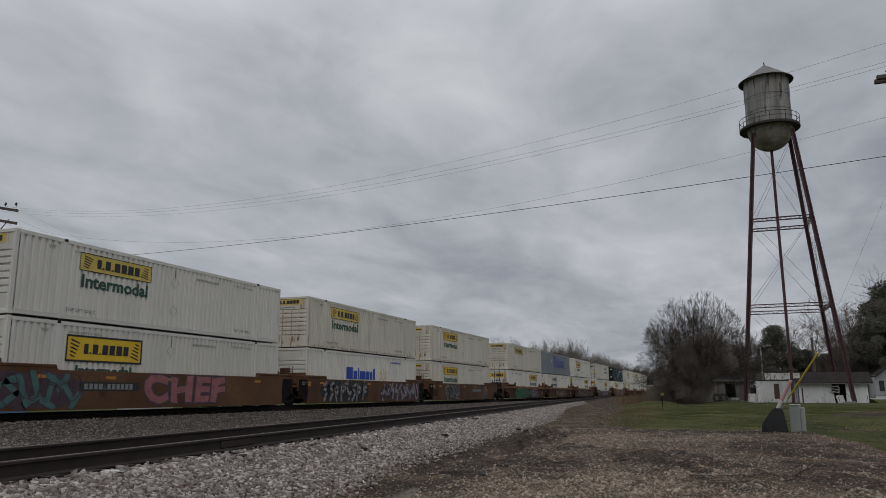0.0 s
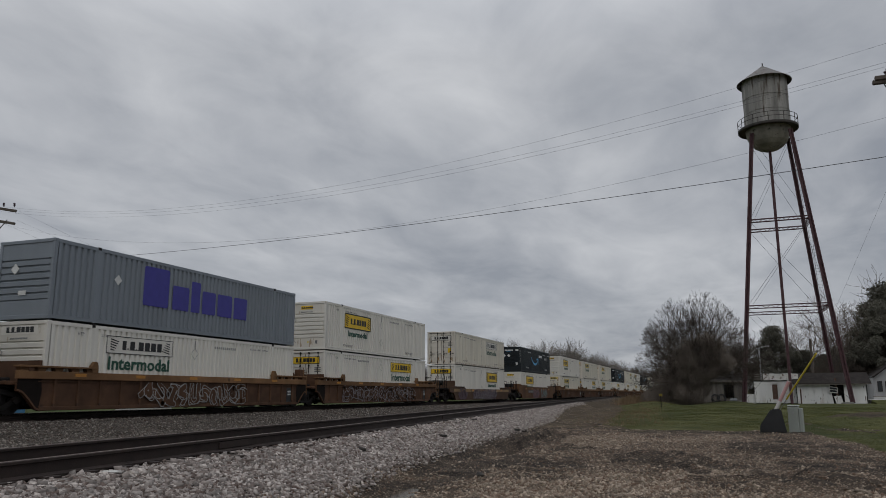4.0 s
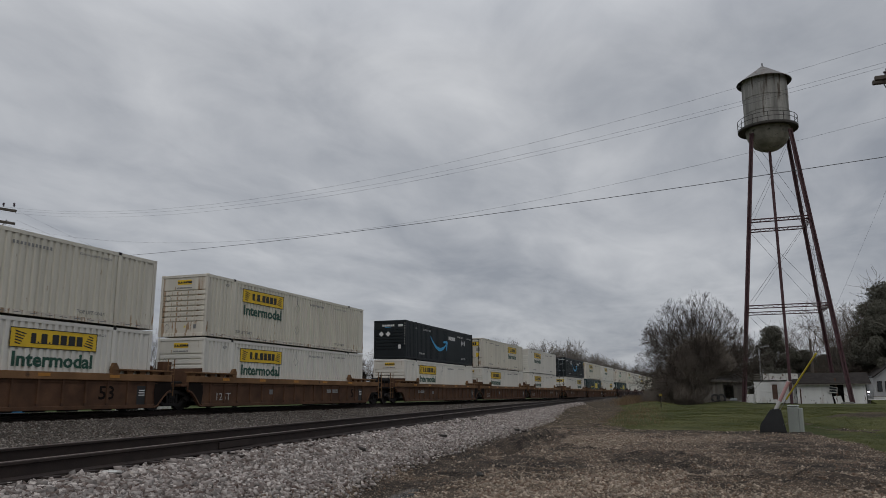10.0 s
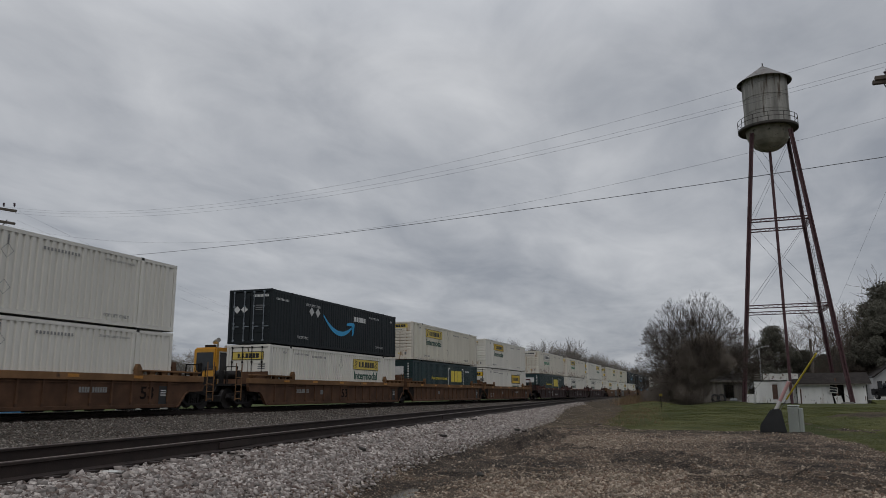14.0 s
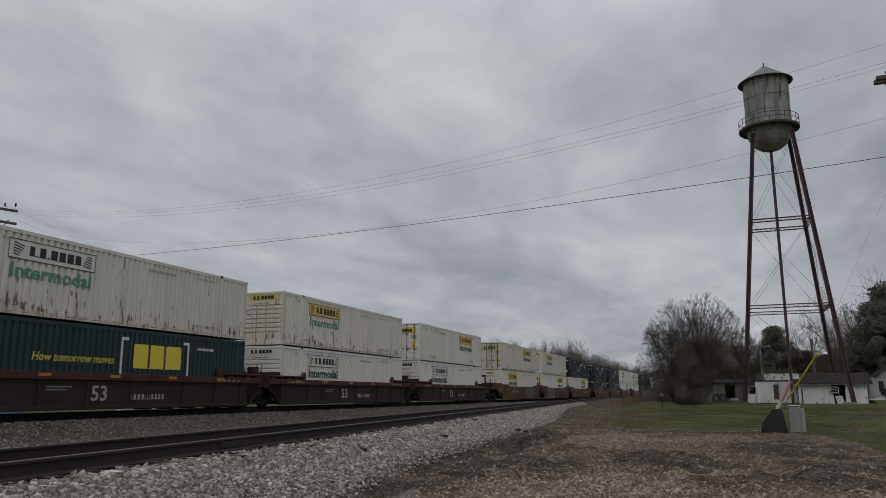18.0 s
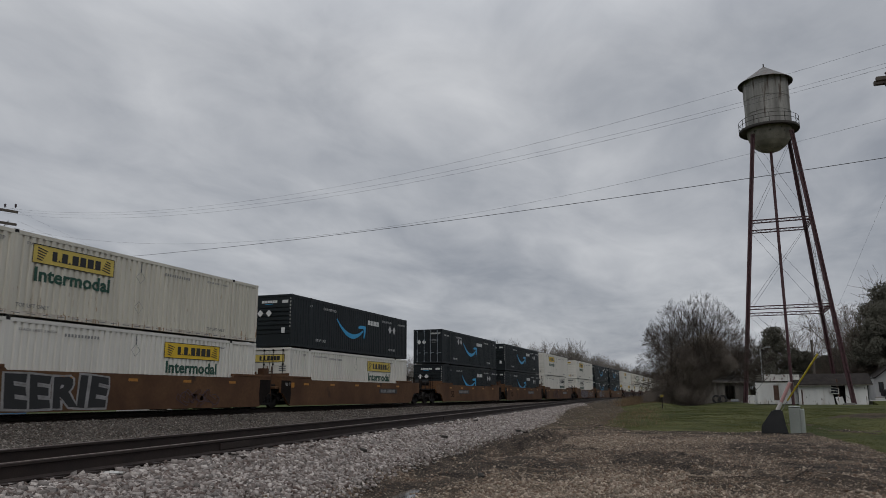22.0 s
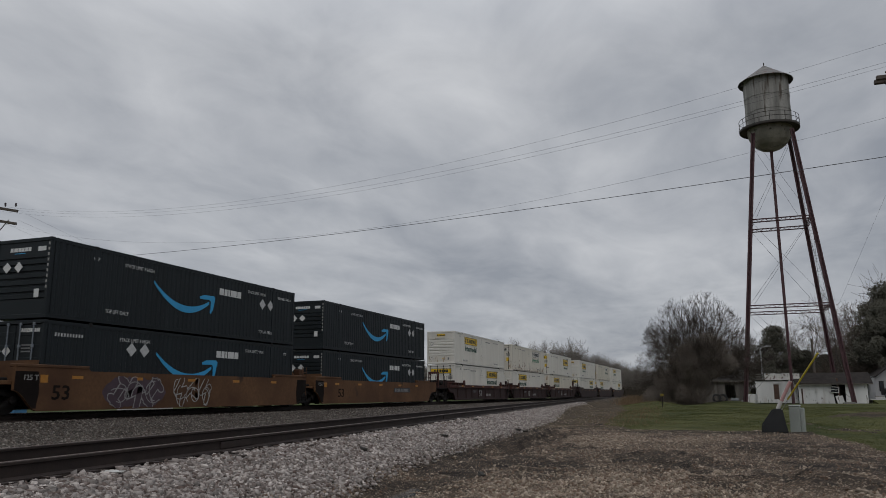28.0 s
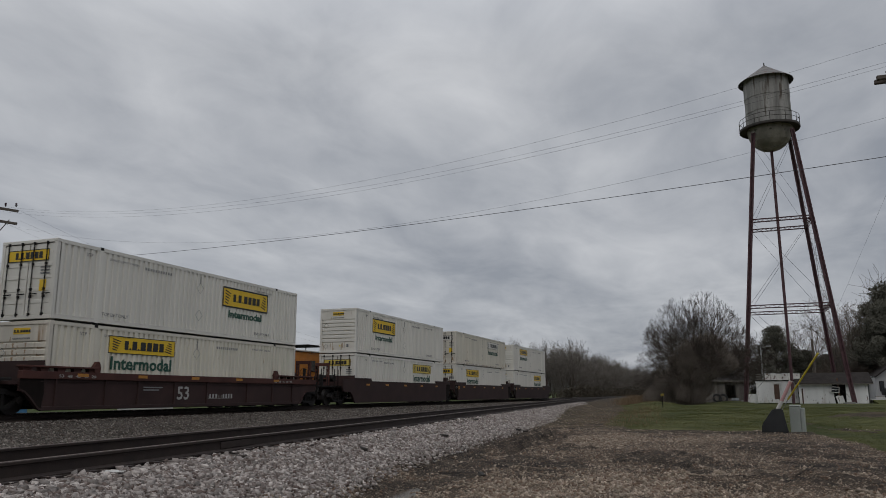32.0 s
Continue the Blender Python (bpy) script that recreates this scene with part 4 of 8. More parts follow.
def well_car(style, paint, first, last, tags):
    label = {"S": "weathered orange-brown slab-sided well car", "D": "dull maroon slab-sided well car", "R": "rust-brown ribbed-sided well car", "M": "dull maroon well car with white stencils", "T": "faded tan slab-sided well car with sprayed marks"}[style]
    c = tagged(new("well_car"), label + " on black trucks", "rail car", "well cars of the train")
    P = lambda key, build, m, name, lab="": part(name, shared(key, build, m), None, c, lab)
    slab = style in "STD"
    shape = lambda: {"S": slab_side, "D": slab_side, "T": low_slab}.get(style, ribbed_panel)(first, last)
    chord = {"R": CHORD, "M": MCHORD}.get(style, paint)
    P(("side_sill", style in "RM" or style, first, last), shape, paint, "side_sill")
    far = P(("side_sill", style in "RM" or style, first, last), shape, paint, "side_sill")
    far.matrix_basis = Matrix.Translation((-2 * SX + (0.12 if slab else 0.22), 0, 0))
    if slab:
        led = low_ledge if style == "T" else slab_ledge
        P(("ledge", style == "T", first), lambda: led(first), paint, "ledge")
        P(("ledge_rear", style == "T", last), lambda: flip_y(led(last)), paint, "ledge")
        if style == "T":
            P("tan_band", lambda: boxes((SX + 0.001, -0.9, 0.80, SX + 0.005, 17.05, 1.04)), TAN_BAND, "tan_band", "faded tan band")
    else:
        P(("top_chord", first, last), lambda: top_chord(first, last), chord, "top_chord")
        P(("arch_flange", first), lambda: arch_flange(first), paint, "arch_flange")
        P(("arch_flange_rear", last), lambda: flip_y(arch_flange(last)), paint, "arch_flange")
        P("panel_lip", panel_lip, paint, "panel_lip")
        P("lower_chord", lower_chord, paint, "lower_chord")
        P(("raised_chord", first), lambda: raised_chord(first), chord, "raised_chord")
        P(("raised_chord_rear", last), lambda: flip_y(raised_chord(last)), chord, "raised_chord")
        for y in ([0.4 + i * 1.03 for i in range(16)] if style == "R" else (0.35, 2.6, 4.3, 6.4, 8.55, 11.6, 13.8, 15.7)):
            P("rib", rib, paint, "rib").location = (0, y, 0)
    P("underframe", cross_floor, GRIME, "underframe")
    P("end_platform", end_platform, paint, "end_platform")
    P("end_platform_rear", lambda: flip_y(end_platform()), paint, "end_platform")
    truck(c, -1.85 if first else -1.68)
    if first:
        P("draft_sill", draft_sill, GRIME, "draft_sill")
        P("coupler", coupler, GRIME, "coupler")
        P("air_hose", hoses, GRIME, "air_hose")
        P("end_ladder", end_ladder, CHORD if style == "R" else ENDBLACK, "end_ladder", "steel side ladder")
        P("brake_stand", brake_stand, GRIME, "brake_stand", "grimy brake stand and reservoir")
        if style in "MD":
            P("end_frame", end_frame, MCHORD, "end_frame", "punched maroon end frame")
        else:
            P("end_railing", end_posts, ENDBLACK, "end_railing", "upright grab rails")
        P("brake_wheel", brake_wheel, GRIME, "brake_wheel").location = (-0.65, -3.0, 1.85)
    if last:
        truck(c, CL + 1.85)
        P("draft_sill_rear", lambda: flip_y(draft_sill()), GRIME, "draft_sill")
        P("coupler_rear", lambda: flip_y(coupler()), GRIME, "coupler")
        P("end_ladder_rear", lambda: flip_y(end_ladder()), CHORD if style == "R" else ENDBLACK, "end_ladder", "steel side ladder")
        if style in "MD":
            P("end_frame_rear", lambda: flip_y(end_frame()), MCHORD, "end_frame", "punched maroon end frame").location = (0.5, 0, 0)
        else:
            P("end_rails_rear", lambda: flip_y(end_posts()), ENDBLACK, "end_railing")
            P("end_box_rear", lambda: flip_y(boxes((0.5, -1.0, 1.05, 0.75, -0.5, 1.98), (0.75, -0.95, 1.05, 1.1, -0.6, 1.6), bev=0.02)), paint, "connector_box")
    else:
        P("joint_casting", lambda: flip_y(boxes((-1.0, -2.4, 0.80, 1.0, -0.95, 1.16), bev=0.04)), GRIME, "joint_casting", "grimy articulated joint casting")
        P("end_rail_joint", lambda: flip_y(boxes((0.85, -1.4, 1.05, 1.2, -0.9, 1.95), (0.55, -1.3, 1.0, 1.1, -0.7, 1.5), bev=0.02)), paint, "connector_box")
    if not first:
        flush = 0.0 if slab else -0.05
        P("end_plate", end_plate, ENDBLACK, "end_plate", "soot-blackened end plate").location = (flush, 0, 0)
        if slab:
            on_side(part("lettering", lettering("125 T", 0.17, 0.55, STENCIL), None, c, "white stencilled figures"), SX + 0.006, -0.75, 1.08)
            on_side(P("amber_tag", lambda: bars([(0, 0, 0.3, 0.26)]), REFLECT, "amber_tag"), SX + 0.006, -0.12, 1.0)
    if not last:
        P("end_plate_rear", lambda: flip_y(end_plate()), ENDBLACK, "end_plate", "soot-blackened end plate").location = (0.0 if slab else -0.05, 0, 0)
        P("ladder", joint_ladder, CHORD if style == "R" else BROWN_CAR, "ladder", "short steel ladder at the joint")
    x = SX + 0.003
    xs = x if slab else SX - 0.005
    # reflective bars along the sill
    for y in (1.2, 4.2, 7.4, 10.6, 13.8):
        on_side(P("reflector", lambda: bars([(0, 0, 0.5, 0.11)]), REFLECT, "reflector", "small reflective strip"), x, y, {"S": 1.14, "D": 1.14, "T": 0.86}.get(style, 1.22))
    if "number" in tags:
        y, k = tags["number"], 0.55 if style == "R" else 1.0
        if slab:
            on_side(P("number_board", lambda: bars([(0, 0, 2.95, 0.32)]), BLACK, "number_board", "black board with white bars"), xs, y, 0.71)
        on_side(P(("number_marking", k), lambda: letter_blocks([0.17 * k, 0.15 * k, 0.15 * k, 0.17 * k, -0.01, -0.01, 0.15 * k, 0.15 * k, 0.15 * k, 0.15 * k, 0.15 * k, 0.15 * k], 0.2, 0.075 * k), FAINT, "number_marking"), xs + (0.005 if slab else -0.06), y + 0.2 * k, 0.77 if slab else 0.68)
    if style == "M" or "53" in tags:
        k = 0.55 if style == "M" else 0.5
        on_side(part("lettering", lettering("53", k, 0.75, STENCIL if style == "M" else ENDBLACK, bold=0.01), None, c, "white stencilled number" if style == "M" else "black stencilled number"), xs - (0 if slab else 0.07), 6.62 if style == "M" else tags.get("53", 2.2), 0.38 if style == "M" else 0.42)
    if "125T" in tags and style == "R":
        on_side(part("lettering", lettering("125T", 0.33, 1.05, STENCIL), None, c, "white stencilled figures"), xs - 0.07, 0.9, 0.34)
    if style == "M":
        on_side(P("number_marking", lambda: letter_blocks([0.12, 0.1, 0.12, 0.12, -0.01, -0.01, -0.01, 0.1, 0.1, 0.1, 0.1], 0.2, 0.1), STENCIL, "number_marking"), xs - 0.07, 8.55, 0.42)
        on_side(P("stencil_text", lambda: bars([(0, 0, 0.9, 0.05), (0, 0.1, 1.1, 0.15)]), GMARK, "stencil_text"), xs - 0.07, 4.6, 0.75)
        for y in (0.4, 13.9):
            for i, word in enumerate(("53", "48", "45", "40", "20")):
                on_side(part("lettering", lettering(word, 0.1, 0.2, STENCIL), None, c), x + 0.002, y + 0.36 * i, 1.18)
    if style == "R":
        on_side(P("data_square", lambda: bars([(0, 0, 0.52, 0.72)]), BLACK, "data_square"), xs - 0.07, 15.35, 0.22)
        on_side(P("data_text", lambda: bars([(0.05, 0.06 + 0.09 * i, 0.36, 0.1 + 0.09 * i) for i in range(3)]), PWHITE, "data_text"), xs - 0.064, 15.4, 0.5)
        on_side(P("pale_square", lambda: bars([(0, 0, 0.32, 0.24)]), GMARK, "pale_square"), xs - 0.07, 5.2, 0.6)
    for text, y, z, w, h, fill, line in tags.get("words", ()):
        sprayed_word(c, text, y, z, w, h, fill, line)
    for i, (seed, y, w, h, fill, line) in enumerate(tags.get("spray", ())):
        n = max(3, int(w / 0.7))
        if fill in (BLACK, SBROWN, SGREEN) or line in (BLACK, SBROWN) and fill:
            on_side(part("sprayed_patch", graffiti_cloud(seed, w + 0.7, h), fill if fill in (BLACK, SBROWN, SGREEN) else line, c, "dark sprayed patch"), xs - 0.001, y - 0.35, 0.14)
        if line:
            on_side(part("sprayed_outline", graffiti(seed, w, h, n, 1.0, 0.003), line, c, "sprayed graffiti outline"), xs, y, 0.14)["kind"] = "stuff"
            on_side(part("sprayed_line_work", graffiti_lines(seed + 50, w, h, n, 0.035), line, c, "thin sprayed graffiti strokes"), xs + 0.004, y, 0.14)["kind"] = "stuff"
        if fill or line:
            on_side(part("sprayed_lettering", graffiti(seed, w, h, n, 0.45, 0.011), fill or paint, c, "sprayed graffiti letters"), xs, y, 0.14)["kind"] = "stuff"
    return c


def joint_ladder():
    """Two stiles and four rungs standing at the rear end of the side."""
    bm = bmesh.new()
    for y in (CL + 0.98, CL + 1.36):
        rod(bm, (1.36, y, 0.55), (1.36, y, 2.05), 0.022, seg=6)
    for k in range(4):
        rod(bm, (1.36, CL + 0.98, 0.7 + 0.36 * k), (1.36, CL + 1.36, 0.7 + 0.36 * k), 0.018, seg=6)
    rod(bm, (1.36, CL + 1.0, 0.8), (1.2, CL + 0.9, 0.8), 0.02, seg=6)
    return bm


def flip_y(bm):
    """Mirror a part to the far end of the car."""
    for v in bm.verts:
        v.co.y = CL - v.co.y
    bmesh.ops.reverse_faces(bm, faces=bm.faces[:])
    return bm


TEAL = mat("teal_spray_paint", (0.055, 0.13, 0.12), 0.6, var=0.3, scale=3)
PINK = mat("pink_spray_paint", (0.30, 0.115, 0.12), 0.6, var=0.3, scale=3)
SILVER = mat("silver_grey_spray_paint", (0.23, 0.215, 0.225), 0.5, var=0.35, scale=3)
SGREEN = mat("green_spray_paint", (0.03, 0.13, 0.06), 0.6, var=0.3, scale=3)
SWHITE = mat("whitish_spray_paint", (0.27, 0.26, 0.25), 0.6, var=0.3, scale=3)
SBROWN = mat("dark_purple_spray_paint", (0.06, 0.035, 0.045), 0.6, var=0.3, scale=3)

# each unit: where it stands at the start, upper container, lower container, car
Y0 = [19.99, 39.05, 58.58, 82.05, 101.56, 121.18, 144.57, 168.08, 191.51, 210.93, 230.43, 253.77, 273.25, 292.69, 316.21, 335.64,
      354.98, 378.6, 398.05, 417.57, 440.93, 460.55, 479.92, 503.75, 523.4, 543.0, 566.54, 586.01, 605.46, 628.85, 648.33, 667.88, 691.29, 710.85, 730.51]
UNITS = [
    (WHITE, "N", "P", "f", WHITE, "N", "F", "f", "S", ORANGE_CAR, {"number": 3.0, "words": [("CHEF", 6.1, 0.17, 5.4, 1.24, PINK, SBROWN)], "spray": [(1, -1.0, 3.9, 1.2, TEAL, SBROWN)]}),
    (CREAM, "N", "P", "f", WHITE, "N", "W", "f", "S", ORANGE_CAR, {"spray": [(3, 1.5, 5.8, 1.2, SILVER, BLACK), (4, 9.6, 6.5, 1.15, SILVER, SBROWN)]}),
    (CREAM, "N", "Y", "f", CREAM, "N", "Y", "f", "S", ORANGE_CAR, {"number": 9.8, "53": 0.06, "spray": [(5, 2.8, 3.4, 1.2, BLACK, SWHITE), (22, 13.0, 1.4, 1.1, TAN_BAND, SBROWN)]}),
    (CREAM, "N", "P", "g", WHITE, "D", "Y", "r", "R", BROWN_CAR, {"spray": [(6, 2.0, 6.3, 1.0, SGREEN, BLACK), (7, 8.85, 4.1, 1.0, SBROWN, SILVER)]}),
    (GREY, "N", "M", "f", WHITE, "N", "O", "f", "R", BROWN_CAR, {"spray": [(8, 4.6, 7.0, 0.9, None, SWHITE)]}),
    (WHITE, "N", "F", "f", WHITE, "D", "Y", "r", "R", BROWN_CAR, {"spray": [(9, 2.0, 11.5, 0.95, None, SILVER)]}),
    (CREAM, "D", "O", "r", WHITE, "D", "F", "r", "T", TAN_CAR, {"spray": [(10, 0.6, 1.9, 0.95, SBROWN, None), (11, 4.7, 7.5, 0.9, SBROWN, SILVER)]}),
    (NAVY, "N", "A", "f", WHITE, "N", "F", "f", "S", ORANGE_CAR, {"number": 2.5, "spray": [(12, 5.1, 3.1, 1.0, SBROWN, PINK), (13, 9.4, 3.5, 1.0, TEAL, SILVER)]}),
    (WHITE, "N", "F", "f", CREAM, "N", "P", "f", "R", BROWN_CAR, {}),
    (CREAM, "N", "P", "f", WHITE, "D", "Y", "r", "R", BROWN_CAR, {"53": 13.4}),
    (CREAM, "N", "Y", "f", WHITE, "N", "Y", "f", "R", BROWN_CAR, {"125T": 1, "number": 11.1, "53": 14.3}),
    (NAVY, "N", "A", "f", WHITE, "N", "Y", "f", "R", BROWN_CAR, {"number": 2.0}),
    (CREAM, "D", "Y", "r", WHITE, "N", "Y", "f", "R", BROWN_CAR, {"125T": 1}),
    (WHITE, "N", "Y", "f", WHITE, "N", "Y", "f", "R", BROWN_CAR, {"125T": 1, "number": 11.1, "53": 14.3}),
    (NAVY, "D", "A", "f", WHITE, "D", "P", "r", "R", BROWN_CAR, {"number": 2.4, "53": 7.8}),
    (CREAM, "N", "P", "f", GREEN, "N", "C", "f", "R", BROWN_CAR, {}),
    (WHITE, "N", "Y", "f", WHITE, "D", "F", "r", "R", BROWN_CAR, {"number": 10.4, "53": 9.2, "125T": 1}),
    (RUSTY, "N", "O", "f", GREEN, "N", "C", "f", "M", MAROON_CAR, {}),
    (RUSTY, "N", "P", "f", WHITE, "N", "O", "f", "M", MAROON_CAR, {}),
    (WHITE, "D", "Y", "r", WHITE, "N", "O", "f", "M", MAROON_CAR, {}),
    (CREAM, "D", "P", "r", WHITE, "N", "Y", "f", "S", ORANGE_CAR, {"number": 3.25, "spray": [(14, 9.6, 4.0, 1.15, BLACK, SWHITE)]}),
    (CREAM, "N", "P", "f", WHITE, "D", "Y", "r", "S", ORANGE_CAR, {"words": [("EERIE", 1.95, 0.12, 4.5, 1.24, BLACK, SWHITE)], "spray": [(16, 10.4, 2.6, 0.7, None, SBROWN)]}),
    (NAVY, "N", "A", "f", WHITE, "D", "P", "r", "S", ORANGE_CAR, {"number": 11.0}),
    (NAVY, "D", "A", "f", NAVY, "N", "A", "f", "S", ORANGE_CAR, {"number": 3.5, "53": 1.6}),
    (NAVY, "N", "A", "f", NAVY, "N", "A", "f", "S", ORANGE_CAR, {"53": 1.6, "number": 9.2}),
    (WHITE, "N", "Y", "f", WHITE, "D", "O", "r", "S", ORANGE_CAR, {"number": 10.6, "spray": [(17, 4.2, 4.4, 1.1, None, SBROWN)]}),
    (WHITE, "N", "Y", "f", WHITE, "N", "O", "f", "S", ORANGE_CAR, {"spray": [(18, 2.4, 6.5, 1.15, SBROWN, SILVER), (19, 9.4, 5.5, 1.0, None, SWHITE)]}),
    (NAVY, "N", "A", "f", NAVY, "D", "A", "f", "S", ORANGE_CAR, {"53": 0.4, "spray": [(20, 3.0, 2.7, 1.1, SBROWN, SWHITE), (21, 6.7, 2.3, 1.1, None, STENCIL)]}),
    (NAVY, "N", "A", "f", NAVY, "N", "A", "f", "S", ORANGE_CAR, {"53": 1.6, "number": 9.8}),
    (WHITE, "N", "Y", "f", WHITE, "D", "Y", "r", "M", MAROON_CAR, {}),
    (RUSTY, "D", "O", "r", WHITE, "N", "Y", "f", "M", MAROON_CAR, {}),
    (WHITE, "D", "F", "r", CREAM, "N", "Y", "f", "M", MAROON_CAR, {}),
    (WHITE, "N", "F", "f", WHITE, "D", "P", "r", "D", MAROON_CAR, {}),
    (CREAM, "D", "O", "r", WHITE, "D", "Y", "f", "D", MAROON_CAR, {}),
    (WHITE, "N", "Y", "f", WHITE, "N", "Y", "r", "D", MAROON_CAR, {}),
]
FIRST = {0, 3, 6, 7, 8, 11, 14, 17, 20, 23, 26, 29, 32}
LAST = {2, 5, 6, 7, 10, 13, 16, 19, 22, 25, 28, 31, 34}
TRAIN_X = -21.573 - CW
RUNNING = []                           # (thing, place along the train, height above the rail)


def build_train():
    for i, (tp, te, tm, tpos, bp, be, bmk, bpos, style, paint, tags) in enumerate(UNITS):
        RUNNING.append((well_car(style, paint, i in FIRST, i in LAST, tags), Y0[i], 0.0))
        RUNNING.append((container(bp, be, bmk, bpos), Y0[i], 0.30))
        RUNNING.append((container(tp, te, tm, tpos), Y0[i], 3.195))


def run(t):
    """How far the train has come after t seconds."""
    return 20.194 * t + 0.007685 * (t - 16) ** 2


def on_line(y, up):
    return pose(TRAIN_X, y, GRADE * y + up, math.degrees(math.atan(GRADE)))


def motions():
    times = [0, 4, 8, 12, 16, 20, 24, 28, 32]
    for thing, y, up in RUNNING:
        walk(thing, [(t, on_line(y - run(t), up)) for t in times])
    for k in (0, 1):
        lead = WHEELSETS[k][0]
        y = (-0.86, 0.86)[k]
        walk(lead, [(n / FPS, Matrix.Translation((0, y, RAD)) @ Matrix.Rotation(run(n / FPS) / RAD, 4, "X")) for n in range(32 * FPS + 1)])
        for w in WHEELSETS[k][1:]:
            w.rotation_mode = "QUATERNION"
            w.animation_data_create()
            w.animation_data.action = lead.animation_data.action
            w.animation_data.action_slot = lead.animation_data.action_slot
    pickup_motion()

# ---------------- the ground ----------------
def siding_x(y):
    """The near rail of the siding, which runs in to the main line."""
    return -5.65 - 0.092 * y


def siding_z(y):
    return -0.018 - 0.0025 * y - 0.00001 * y * y


def smooth(a, b, v):
    t = min(1, max(0, (v - a) / (b - a)))
    return t * t * (3 - 2 * t)


# wheel ruts of the lot: two ends, half width, depth
RUTS = [((-5.25, 16.8), (-5.2, 26.6), 0.15, 0.16), ((-4.72, 17.0), (-4.78, 24.4), 0.13, 0.10), ((-2.15, 18.4), (-0.35, 14.2), 0.26, 0.13), ((-1.5, 18.6), (0.2, 14.6), 0.2, 0.07),
        ((0.75, 14.9), (2.1, 12.3), 0.24, 0.12), ((-0.5, 13.1), (0.55, 13.5), 0.22, 0.08), ((0.4, 20.6), (2.2, 18.2), 0.3, 0.06), ((-5.05, 12.8), (-5.5, 16.2), 0.3, 0.08),
        ((3.7, 31.5), (4.9, 29.6), 0.32, 0.10), ((-4.4, 20.6), (-3.0, 19.2), 0.2, 0.05), ((-3.6, 14.6), (-2.6, 14.2), 0.16, 0.05)]


def rut_at(x, y):
    """How deep in a rut (0 to 1) and how high on the earth it threw up."""
    dip, lip, d0 = 0.0, 0.0, 0.0
    for (ax, ay), (bx, by), w, depth in RUTS:
        if min(ax, bx) - 2 > x or max(ax, bx) + 2 < x or min(ay, by) - 2 > y or max(ay, by) + 2 < y:
            continue
        dx, dy = bx - ax, by - ay
        u = ((x - ax) * dx + (y - ay) * dy) / (dx * dx + dy * dy)
        e = smooth(-0.12, 0.12, u) * (1 - smooth(0.88, 1.12, u))
        if e <= 0:
            continue
        side = ((x - ax) * dy - (y - ay) * dx) / math.hypot(dx, dy) + 0.10 * noise.noise((y * 0.7, w * 50, 0.0))
        g = e * math.exp(-(side / w) ** 2) * (0.7 + 0.6 * noise.noise((x * 1.1, y * 0.9, w * 9)))
        l = e * math.exp(-((abs(side) - 2.0 * w) / (0.8 * w)) ** 2) * (0.6 + 0.9 * noise.noise((x * 1.9, y * 1.6, w * 7)))
        dip, lip, d0 = max(dip, g), max(lip, l), max(d0, depth * max(g, l))
        if d0 == depth * max(g, l):
            best = depth
    return dip, lip, (best if d0 > 0 else 0.0)


def land(x, y):
    """Height of the natural ground."""
    yy = max(y, -60)
    base = -0.84 - 0.0024 * max(0, min(yy, 95) - 28) - 0.0036 * max(0, min(yy, 500) - 95)
    base += 0.42 * math.exp(-((x - 6.6) / 2.6) ** 2 - ((yy - 40) / 4.5) ** 2) * smooth(3.0, 5.5, x)
    base += 0.20 * math.exp(-((x - 2.9) / 0.8) ** 2 - ((yy - 33) / 2.5) ** 2)
    # humps of the lawn before the brush and the shed
    base += 0.50 * math.exp(-((x + 6.0) / 2.3) ** 2 - ((yy - 73) / 7.0) ** 2) + 0.42 * math.exp(-((x - 0.9) / 2.6) ** 2 - ((yy - 85) / 5.5) ** 2)
    if 8 < y < 30:
        dip, lip, depth = rut_at(x, y)
        base += depth * (1.1 * lip - 1.0 * dip)
    if x < -24:
        base -= 0.35 * smooth(-24, -32, x)
    base -= 0.11 * math.exp(-((x + 4.75) / 0.6) ** 2 - ((y - 10.5) / 1.3) ** 2)
    near = math.hypot(x, y - 15) < 60
    if near:
        base += 0.06 * noise.noise((x * 0.5, y * 0.35, 2.0)) + 0.03 * noise.noise((x * 1.7, y * 1.2, 5.0))
        if y < 28:
            base += 0.018 * noise.noise((x * 2.6, y * 2.2, 8.0))
    elif y < 130:
        base += 0.08 * noise.noise((x * 0.12, y * 0.09, 2.0))
    return base


def ground_z(x, y):
    z = land(x, y)
    if -60 < y < 185:
        c = siding_x(y) - 0.75
        d = abs(x - c)
        z = max(z, siding_z(y) - 0.20 - max(0, d - 1.28) * (0.45 if x > c else 0.4))
    d = abs(x - TRAIN_X)
    z = max(z, GRADE * max(-900, min(y, 700)) - 0.30 - max(0, d - 1.9) * 0.18)
    d = abs(x - MOW_X)
    z = max(z, GRADE * max(-900, min(y, 700)) - 0.41 - max(0, d - 1.6) * 0.35)
    return z


MOW_X = TRAIN_X - 4.6

